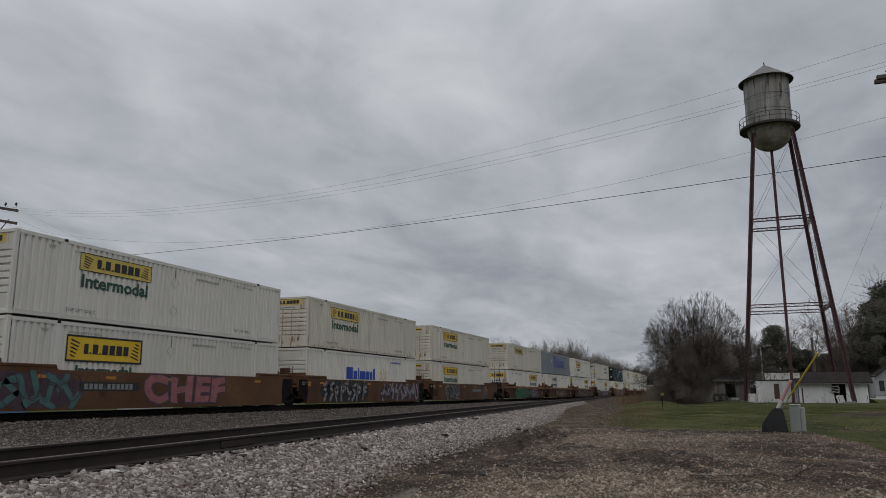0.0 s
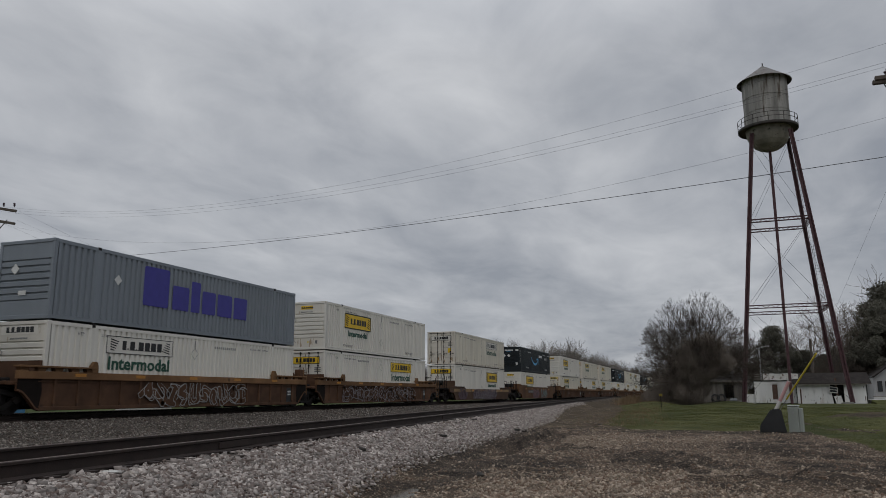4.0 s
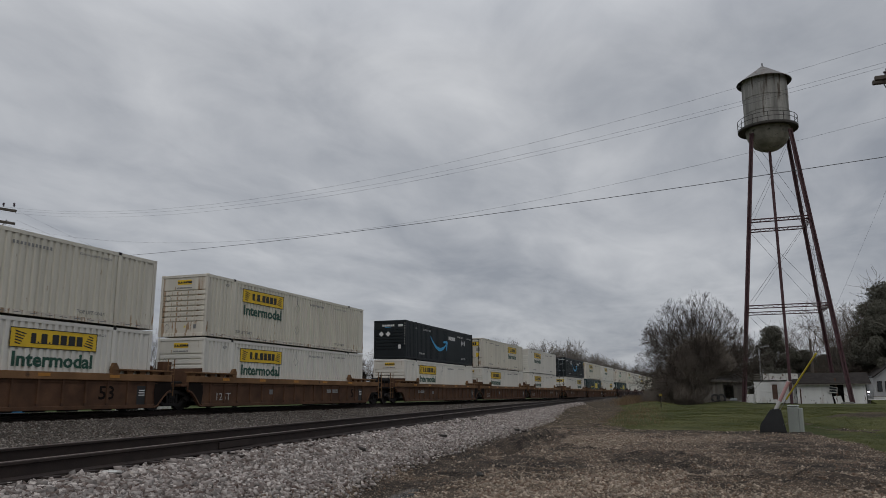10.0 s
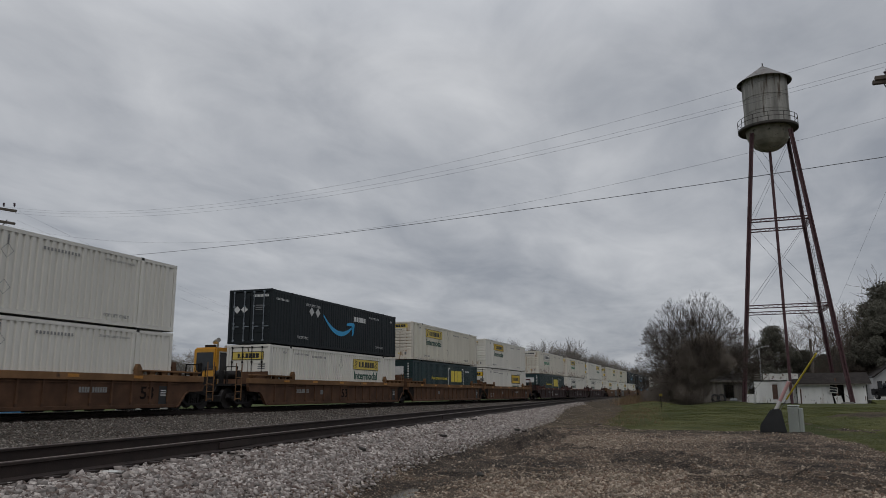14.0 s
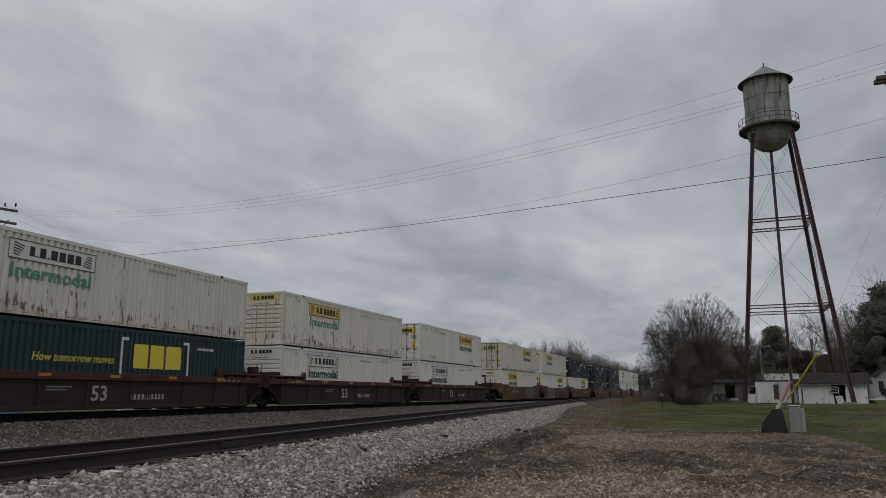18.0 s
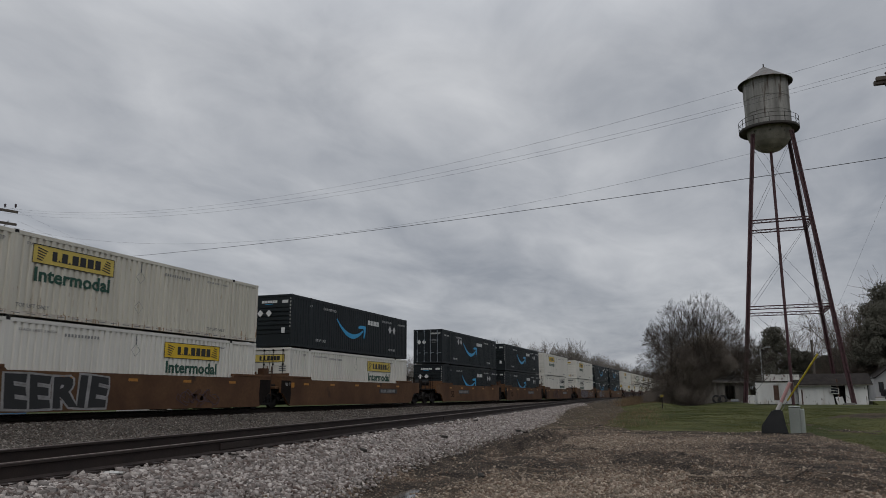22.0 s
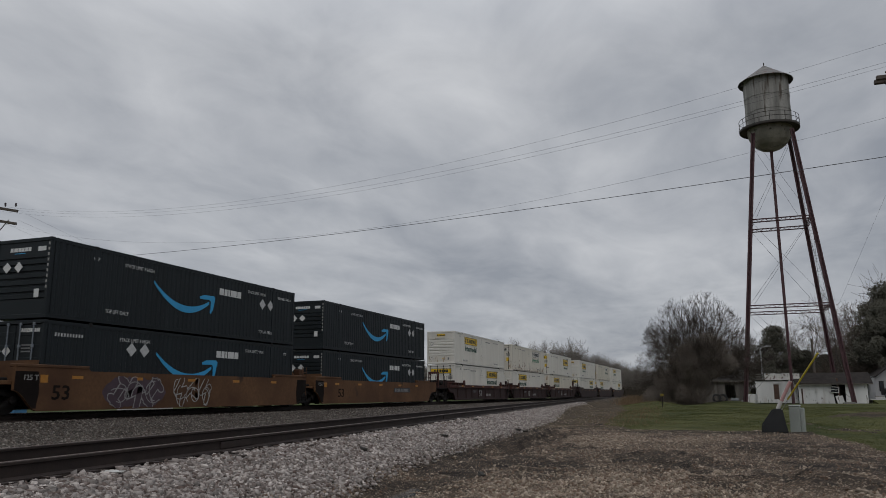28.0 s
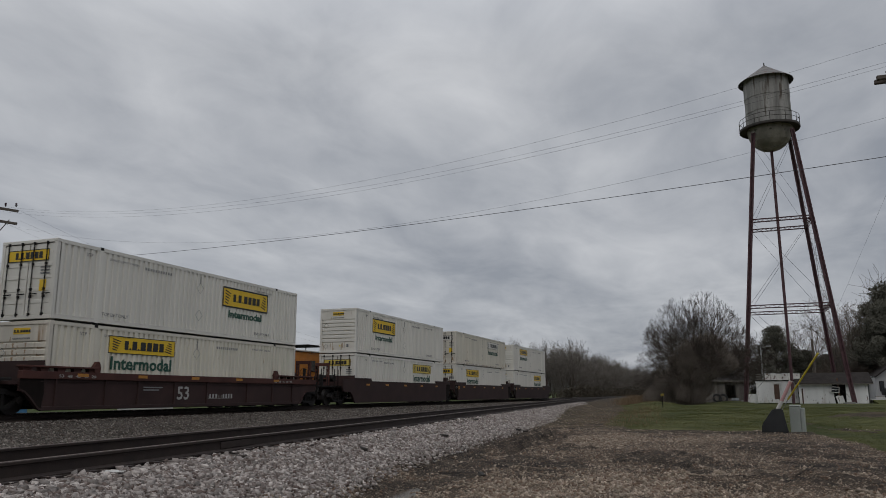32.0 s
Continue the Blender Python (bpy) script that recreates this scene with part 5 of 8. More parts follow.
# the layers of the ground: weight name, two tones, size of their patches, stone chips per metre, tone of the chips
LAYERS = [("", (0.032, 0.024, 0.018), (0.105, 0.077, 0.055), 0.7, 30, (0.30, 0.235, 0.18)),
          ("pale", (0.080, 0.062, 0.046), (0.190, 0.148, 0.112), 1.1, 22, (0.36, 0.30, 0.24)),
          ("mud", (0.020, 0.016, 0.0125), (0.066, 0.051, 0.039), 1.6, 26, (0.16, 0.125, 0.095)),
          ("dry", (0.048, 0.038, 0.027), (0.120, 0.090, 0.058), 0.8, 0, None),
          ("grass", (0.046, 0.055, 0.018), (0.118, 0.116, 0.044), 0.45, 0, None),
          # Under the siding stones: near-black, the shade of their gaps painted in.
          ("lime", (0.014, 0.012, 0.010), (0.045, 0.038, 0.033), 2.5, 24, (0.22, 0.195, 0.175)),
          ("grey", (0.034, 0.029, 0.024), (0.080, 0.070, 0.060), 0.8, 18, (0.20, 0.175, 0.15)),
          ("field", (0.040, 0.058, 0.016), (0.085, 0.100, 0.034), 0.10, 0, None)]


def ground_material():
    """Dirt, mud, straw, grass and crushed stone, laid over one another with ragged edges."""
    m = bpy.data.materials.new("layered_ground")
    m.use_nodes = True
    nt = m.node_tree
    N, L = nt.nodes.new, nt.links.new
    b = nt.nodes["Principled BSDF"]
    b.inputs["Roughness"].default_value, b.inputs["Specular IOR Level"].default_value = 0.95, 0.12
    tc = N("ShaderNodeTexCoord")

    def nz(scale, detail, rough=0.55):
        n = N("ShaderNodeTexNoise")
        n.inputs["Scale"].default_value, n.inputs["Detail"].default_value, n.inputs["Roughness"].default_value = scale, detail, rough
        L(tc.outputs["Object"], n.inputs["Vector"])
        return n.outputs[0]

    def rng(src, lo, hi, a=0.0, c=1.0):
        n = N("ShaderNodeMapRange")
        for i, v in enumerate((lo, hi, a, c)):
            n.inputs[i + 1].default_value = v
        L(src, n.inputs[0])
        return n.outputs[0]

    def mth(op, a, c):
        n = N("ShaderNodeMath")
        n.operation = op
        for i, v in ((0, a), (1, c)):
            if hasattr(v, "is_output"):
                L(v, n.inputs[i])
            else:
                n.inputs[i].default_value = v
        return n.outputs[0]

    def mix(f, a, c):
        n = N("ShaderNodeMix")
        n.data_type = "RGBA"
        for i, v in ((0, f), (6, a), (7, c)):
            if hasattr(v, "is_output"):
                L(v, n.inputs[i])
            elif i:
                n.inputs[i].default_value = (*v, 1)
            else:
                n.inputs[0].default_value = v
        return n.outputs[2]
    ragged = mth("ADD", mth("MULTIPLY", nz(2.2, 5), 0.5), mth("MULTIPLY", nz(11.0, 3), 0.5))
    speck = nz(55.0, 2)
    total = None
    height = mth("ADD", mth("MULTIPLY", speck, 0.5), mth("MULTIPLY", nz(7.0, 6, 0.65), 1.6))
    for name, lo, hi, size, chips, tone in LAYERS:
        c = mix(rng(nz(size, 6), 0.36, 0.62), lo, hi)
        c = mix(rng(nz(size * 9, 4), 0.42, 0.72, 0, 0.6), c, lo)
        c = mix(rng(speck, 0.5, 0.75, 0, 0.5), c, [v * 0.5 for v in lo])
        if chips:
            vo = N("ShaderNodeTexVoronoi")
            vo.inputs["Scale"].default_value = chips
            L(tc.outputs["Object"], vo.inputs["Vector"])
            sp = N("ShaderNodeSeparateColor")
            L(vo.outputs["Color"], sp.inputs[0])
            # chips gather in drifts; each has a tone of its own
            drift = rng(nz(size * 1.3, 5), 0.38, 0.58, 0.15, 0.9) if chips > 24 else None
            shown = mth("LESS_THAN", sp.outputs[1], drift if drift is not None else 0.8)
            core = rng(vo.outputs["Distance"], 0.30, 0.55, 1, 0)
            own = mix(rng(sp.outputs[0], 0, 1), [v * 0.45 for v in tone], [v * 1.45 for v in tone])
            own = mix(rng(sp.outputs[2], 0.6, 1.0, 0, 0.6), own, (tone[0] * 0.8, tone[1] * 0.55, tone[2] * 0.45))
            f = mth("MULTIPLY", shown, core)
            c = mix(f, c, own)
            if not name:
                height = mth("ADD", height, f)
        if not name:
            total = c
            continue
        at = N("ShaderNodeAttribute")
        at.attribute_name = "w_" + name
        w = mth("ADD", at.outputs["Fac"], mth("MULTIPLY", mth("SUBTRACT", ragged, 0.5), 1.5))
        total = mix(rng(w, 0.1, 0.95) if name in ("mud", "dry", "pale") else rng(w, 0.38, 0.62), total, c)
    L(total, b.inputs["Base Color"])
    bp = N("ShaderNodeBump")
    bp.inputs["Strength"].default_value, bp.inputs["Distance"].default_value = 0.9, 0.03
    L(height, bp.inputs["Height"])
    L(bp.outputs[0], b.inputs["Normal"])
    return m


def toe_off(y):
    """How far the pale ballast reaches from the near rail."""
    return 1.36 + 0.16 * math.exp(-((y - 9.7) / 1.4) ** 2) - 0.76 * smooth(32, 52, y)


def lawn_edge(x):
    """Where the lawn begins behind the lot."""
    return 29.4 if x < 2.6 else 29.4 - min(12, (x - 2.6) * 9)


def lawn_side(y):
    """The side of the lawn towards the tracks."""
    return -3.5 - 0.16 * min(10, max(0, y - 28)) - 0.085 * min(14, max(0, y - 38)) - 0.115 * max(0, y - 52)


def drift(x, y):
    """How much pale gravel has gathered on the lot."""
    g = noise.noise((x * 0.42, y * 0.22, 7.0)) + 0.6 * noise.noise((x * 1.3, y * 0.6, 3.0)) + 0.3 * noise.noise((x * 3.1, y * 1.6, 13.0))
    g += 0.75 * math.exp(-((x + 2.2) / 2.6) ** 2 - ((y - 24.2 - 0.3 * x) / 2.0) ** 2)
    g += 0.55 * math.exp(-((x + 1.6) / 1.6) ** 2 - ((y - 11.8) / 1.4) ** 2) + 0.5 * math.exp(-((x - 0.2) / 0.8) ** 2 - ((y - 14.6) / 0.9) ** 2)
    g -= 0.55 * math.exp(-((x - 1.6) / 1.9) ** 2 - ((y - 21) / 4.5) ** 2)
    g -= 0.5 * math.exp(-((x + 4.6) / 0.9) ** 2 - ((y - 12.8) / 2.5) ** 2)
    return g


def zone(x, y):
    n = 0.9 * noise.noise((x * 0.5, y * 0.3, 9.0)) + 0.5 * noise.noise((x * 1.5, y * 1.0, 4.0))
    if x < MOW_X - 3.2:
        return 4
    if x < siding_x(y) - 2.2 - 0.3 * n and y < 178 or x < TRAIN_X + 3.5:
        return 3
    # Siding bed: dark dirt tone, shade along the tie ends painted in with it.
    if y < 178 and abs(x - siding_x(y) + 0.7) < 1.02 + 0.06 * n:
        return 6
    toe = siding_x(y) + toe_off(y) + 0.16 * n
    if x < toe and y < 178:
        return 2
    if math.hypot((x - 6.7) / 2.3, (y - 39.5) / 3.2) + 0.5 * n < 0.8 or math.hypot((x - 2.9) / 0.7, (y - 33.5) / 1.8) + 0.4 * n < 0.8:
        return 5
    if 8 < y < 33:
        dip, lip, depth = rut_at(x, y)
        if max(dip, 0.8 * lip) > 0.3:
            return 6
    if y > lawn_edge(x) + 1.1 * n:
        if x < lawn_side(y) + 0.7 * n and y < 150:
            return 5 if n > -0.35 or y > 45 else 6
        return 1
    if x < toe + (0.75 if y < 31 else 0.3) + 0.6 * n and y > 12.2:
        return 6
    g = drift(x, y)
    if g > 0.34:
        return 7
    if g < -0.36 or (y > 27.0 and n > -0.25):
        return 6
    return 0


def spread(stops):
    """Grid lines from (start, end, step) stretches."""
    out = []
    for a, b, s in stops:
        v = a
        while v < b - 1e-6:
            out.append(v)
            v += s
    return out


def build_ground():
    xs = spread([(-3000, -600, 800), (-600, -120, 80), (-120, -40, 10), (-40, -24, 1.0), (-24, -13, 0.6), (-13, -6.2, 0.24), (-6.2, -3.8, 0.12), (-3.8, 3.0, 0.18), (3.0, 8, 0.3), (8, 20, 0.9), (20, 80, 6), (80, 400, 50), (400, 3001, 650)])
    ys = spread([(-1000, -60, 60), (-60, 0, 6), (0, 4, 1), (4, 28, 0.2), (28, 40, 0.3), (40, 75, 0.8), (75, 130, 2.0), (130, 300, 10), (300, 700, 50), (700, 4001, 550)])
    nx = len(xs)
    verts = [(x, y, ground_z(x, y)) for y in ys for x in xs]
    faces = [(j * nx + i, j * nx + i + 1, (j + 1) * nx + i + 1, (j + 1) * nx + i) for j in range(len(ys) - 1) for i in range(nx - 1)]
    me = bpy.data.meshes.new("ground")
    me.from_pydata(verts, [], faces)
    me.materials.append(ground_material())
    idx = [zone(x, y) for y in ys for x in xs]
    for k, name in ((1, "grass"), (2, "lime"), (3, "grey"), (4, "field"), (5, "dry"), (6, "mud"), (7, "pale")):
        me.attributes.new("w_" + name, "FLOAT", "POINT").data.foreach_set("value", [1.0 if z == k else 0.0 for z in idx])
    me.polygons.foreach_set("use_smooth", [True] * len(faces))
    tagged(new("ground", me), "dirt lot, grass and ballast ground by the tracks", "ground", kind="structure")


ICO = None


def scatter(name, spots, material, label, category, coarse=False, seed=3):
    """Many small irregular stones as one mesh. spots: x, y, z, size."""
    rng = np.random.default_rng(seed)
    if coarse:
        base = np.array([(1, 0, 0), (0, 1, 0), (-1, 0, 0), (0, -1, 0), (0, 0, 1), (0, 0, -1)], float)
        tri = np.array([(0, 1, 4), (1, 2, 4), (2, 3, 4), (3, 0, 4), (1, 0, 5), (2, 1, 5), (3, 2, 5), (0, 3, 5)])
    else:
        base = np.array([(x, y, z) for z in (-1, 1) for y in (-1, 1) for x in (-1, 1)], float) * 0.72
        tri = np.array([(0, 2, 1), (1, 2, 3), (4, 5, 6), (5, 7, 6), (0, 1, 4), (1, 5, 4), (2, 6, 3), (3, 6, 7), (0, 4, 2), (2, 4, 6), (1, 3, 5), (3, 7, 5)])
    spots = np.asarray(spots, float)
    n, k = len(spots), len(base)
    v = base[None] * (1 + rng.uniform(-0.55, 0.45, (n, k, 3)))
    v = v * rng.uniform(0.5, 1.5, (n, 1, 3))
    v[:, :, 2] *= 0.66
    tip = rng.normal(0, 0.5, n)
    ct, st = np.cos(tip)[:, None], np.sin(tip)[:, None]
    v = np.stack([v[:, :, 0] * ct - v[:, :, 2] * st, v[:, :, 1], v[:, :, 0] * st + v[:, :, 2] * ct], 2)
    a = rng.uniform(0, 6.283, n)
    ca, sa = np.cos(a)[:, None], np.sin(a)[:, None]
    x, y = v[:, :, 0] * ca - v[:, :, 1] * sa, v[:, :, 0] * sa + v[:, :, 1] * ca
    v = np.stack([x, y, v[:, :, 2]], 2) * spots[:, None, 3:4] + spots[:, None, :3]
    t = (tri[None] + (np.arange(n) * k)[:, None, None]).reshape(-1, 3)
    me = bpy.data.meshes.new(name)
    me.vertices.add(n * k)
    me.vertices.foreach_set("co", v.reshape(-1))
    me.loops.add(t.size)
    me.loops.foreach_set("vertex_index", t.reshape(-1))
    me.polygons.add(len(t))
    me.polygons.foreach_set("loop_start", np.arange(len(t)) * 3)
    me.polygons.foreach_set("loop_total", np.full(len(t), 3))
    me.update(calc_edges=True)
    me.materials.append(material)
    return tagged(new(name, me), label, category, kind="stuff")


def build_stones():
    rnd = random.Random(5)
    lime = []
    while len(lime) < 58000:
        y = 4.5 + 62 * rnd.random() ** 1.75
        top = toe_off(y)
        off = rnd.uniform(-0.35, top + 0.8)
        if off > top - 0.15 and rnd.random() < 0.35 + (off - top + 0.15) * 1.4:
            continue
        x = siding_x(y) + off
        s = (0.016 + 0.021 * rnd.random() ** 1.3) * (1.25 if rnd.random() < 0.1 else 1)
        if abs(off) < 0.12 or off < 0.5 and rnd.random() < 0.88:
            continue
        lime.append((x, y, ground_z(x, y) + s * rnd.uniform(-0.1, 0.6), s))
    scatter("siding_ballast", lime, LIMESTONE, "pale pinkish crushed-stone ballast beside the siding", "ballast")
    grey = []
    while len(grey) < 60000:
        y = 9 + 80 * rnd.random() ** 1.6
        x = rnd.uniform(TRAIN_X + 1.3, siding_x(y) - 1.3)
        s = rnd.uniform(0.024, 0.048)
        grey.append((x, y, ground_z(x, y) + s * 0.25, s))
    scatter("main_ballast", grey, BASALT, "dull grey crushed-stone ballast between the tracks", "ballast", True)
    peb = []
    while len(peb) < 50000:
        y = 7.5 + 24 * rnd.random() ** 1.5
        x = rnd.uniform(siding_x(y) + 0.9, 0.42 * y - 2.5)
        zz = zone(x, y)
        if zz not in (0, 6, 7) or rnd.random() > {0: 0.45, 6: 0.10, 7: 1.0}[zz]:
            continue
        s = (0.009 + 0.026 * rnd.random() ** 2.2) * (1.25 if zz == 7 else 1)
        peb.append((x, y, ground_z(x, y) + s * 0.15, s))
    while len(peb) < 55500:
        y = 27 + 40 * rnd.random() ** 1.4
        x = siding_x(y) + toe_off(y) + 3.4 * rnd.random() ** 1.5
        if x > lawn_side(y) + 0.5:
            continue
        s = 0.011 + 0.022 * rnd.random() ** 2
        peb.append((x, y, ground_z(x, y) + s * 0.15, s))
    scatter("lot_pebbles", peb, PEBBLE, "loose brown and grey pebbles on packed dirt", "gravel", True)


# ---------------- tracks ----------------
def rail_profile():
    return [(-0.07, 0), (0.07, 0), (0.07, 0.015), (0.012, 0.035), (0.012, 0.135), (0.036, 0.145), (0.036, 0.168), (0.024, 0.176), (-0.024, 0.176), (-0.036, 0.168), (-0.036, 0.145), (-0.012, 0.135), (-0.012, 0.035), (-0.07, 0.015)]


def rail(parent, path, head):
    """A rail swept along points (x, y, z of its top)."""
    prof = rail_profile()
    bm = bmesh.new()
    rings = [[bm.verts.new((x + px, y, z - 0.176 + pz)) for px, pz in prof] for x, y, z in path]
    n = len(prof)
    for a, b in zip(rings, rings[1:]):
        for i in range(n):
            f = bm.faces.new((a[i], a[(i + 1) % n], b[(i + 1) % n], b[i]))
            f.material_index = 1 if i in (7, 8, 9) else 0
    bm.faces.new(rings[0])
    bm.faces.new(rings[-1][::-1])
    bmesh.ops.recalc_face_normals(bm, faces=bm.faces[:])
    me = bpy.data.meshes.new("rail")
    bm.to_mesh(me)
    bm.free()
    me.materials.append(RAIL)
    me.materials.append(head)
    return part("rail", me, None, parent)


def tie_mesh():
    return boxes((-1.3, -0.115, -0.18, 1.3, 0.115, 0.0), bev=0.012)


def build_tracks():
    rnd = random.Random(11)
    sid = tagged(new("siding_track"), "rusty siding track on weathered timber ties", "track", kind="structure")
    ys = [-30 + 3 * i for i in range(69)]
    for off in (0, -1.5):
        rail(sid, [(siding_x(y) + off, y, siding_z(y) - (0.007 if off else 0)) for y in ys], RAILDULL)
    for i in range(150):
        y = 2.0 + 0.53 * i
        part("tie", shared("tie", tie_mesh, TIE), None, sid).matrix_basis = pose(siding_x(y) - 0.75 + rnd.uniform(-0.05, 0.05), y, siding_z(y) - 0.182 + rnd.uniform(-0.012, 0.006), 0, 0, 5.2 + rnd.uniform(-1.2, 1.2))
    plate = shared("tie_plate", lambda: boxes((-0.18, -0.09, 0, 0.18, 0.09, 0.02)), RAIL)
    for i in range(60):
        y = 2.0 + 0.53 * i
        part("tie_plate", plate, None, sid).location = (siding_x(y), y, siding_z(y) - 0.186)
    joint = shared("joint_bar", lambda: boxes((0.014, -0.45, 0.04, 0.032, 0.45, 0.13), bev=0.006), RAIL)
    for y in (9.3, 21.2, 33.0):
        part("joint_bar", joint, None, sid).matrix_basis = pose(siding_x(y), y, siding_z(y) - 0.176, 0, 0, 5.2)
    for nm, cx, head, lab in (("main_track", TRAIN_X, RAILTOP, "main line track with worn steel rail heads"), ("storage_track", MOW_X, RAILDULL, "rusty storage track behind the main line")):
        tr = tagged(new(nm), lab, "track", kind="structure")
        for off in (0.753, -0.753):
            dz = -0.06 if nm == "main_track" else -0.16
            rail(tr, [(cx + off, y, GRADE * y + dz) for y in [-680, -300, -60, 0, 60, 120, 180, 260, 360, 480, 640, 800]], head)
        rows = []
        for i in range(270):
            y = 6 + 0.56 * i
            z = GRADE * y - 0.24 + (0 if nm == "main_track" else -0.1)
            rows.append((cx - 1.3, y - 0.11, z - 0.16, cx + 1.3, y + 0.11, z))
        o = part("ties", boxes(*rows), TIE, tr)
        o["kind"] = "stuff"


# ---------------- the water tower ----------------
TANK = mat("weathered_galvanised_tank_steel", (0.30, 0.29, 0.265), 0.7, 0.1, var=0.5, scale=1.1, fine=5, streak=True, rust=0.62, rust_color=(0.095, 0.075, 0.058), bump=0.15, spec=0.3)
BOWL = mat("mossy_stained_tank_steel", (0.27, 0.25, 0.205), 0.75, 0.1, var=0.4, scale=0.8, fine=10, rust=0.4, rust_color=(0.05, 0.05, 0.03), bump=0.1)
ROOFM = mat("grey_tank_roof_steel", (0.17, 0.16, 0.15), 0.7, 0.1, var=0.35, scale=1.0, streak=False, rust=0.55, rust_color=(0.12, 0.06, 0.045), bump=0.1)
REDIRON = mat("faded_oxide_red_ironwork", (0.090, 0.043, 0.047), 0.8, var=0.35, scale=3, fine=20, rust=0.3, rust_color=(0.05, 0.025, 0.02), bump=0.2)
DARKIRON = mat("dark_stained_ironwork", (0.05, 0.043, 0.038), 0.8, var=0.3, scale=3, bump=0.1)


def lattice(bm, a, b, w, bar, step, side=None):
    """A box girder of four bars laced with zigzag strips from a to b."""
    a, b = Vector(a), Vector(b)
    d = (b - a).normalized()
    u = (side or Vector((1, 0, 0)))
    u = (u - d * u.dot(d)).normalized()
    v = d.cross(u)
    L = (b - a).length
    for su in (-1, 1):
        for sv in (-1, 1):
            o = u * (su * w / 2) + v * (sv * w / 2)
            rod(bm, a + o, b + o, bar, seg=4, caps=False)
    n = max(2, int(L / step))
    for i in range(n):
        p, q = a + d * (L * i / n), a + d * (L * (i + 1) / n)
        s = 1 if i % 2 else -1
        for sv in (-1, 1):
            rod(bm, p + u * (s * w / 2) + v * (sv * w / 2), q - u * (s * w / 2) + v * (sv * w / 2), bar * 0.5, seg=3, caps=False)
        for su in (-1, 1):
            rod(bm, p + v * (s * w / 2) + u * (su * w / 2), q - v * (s * w / 2) + u * (su * w / 2), bar * 0.5, seg=3, caps=False)
    return bm


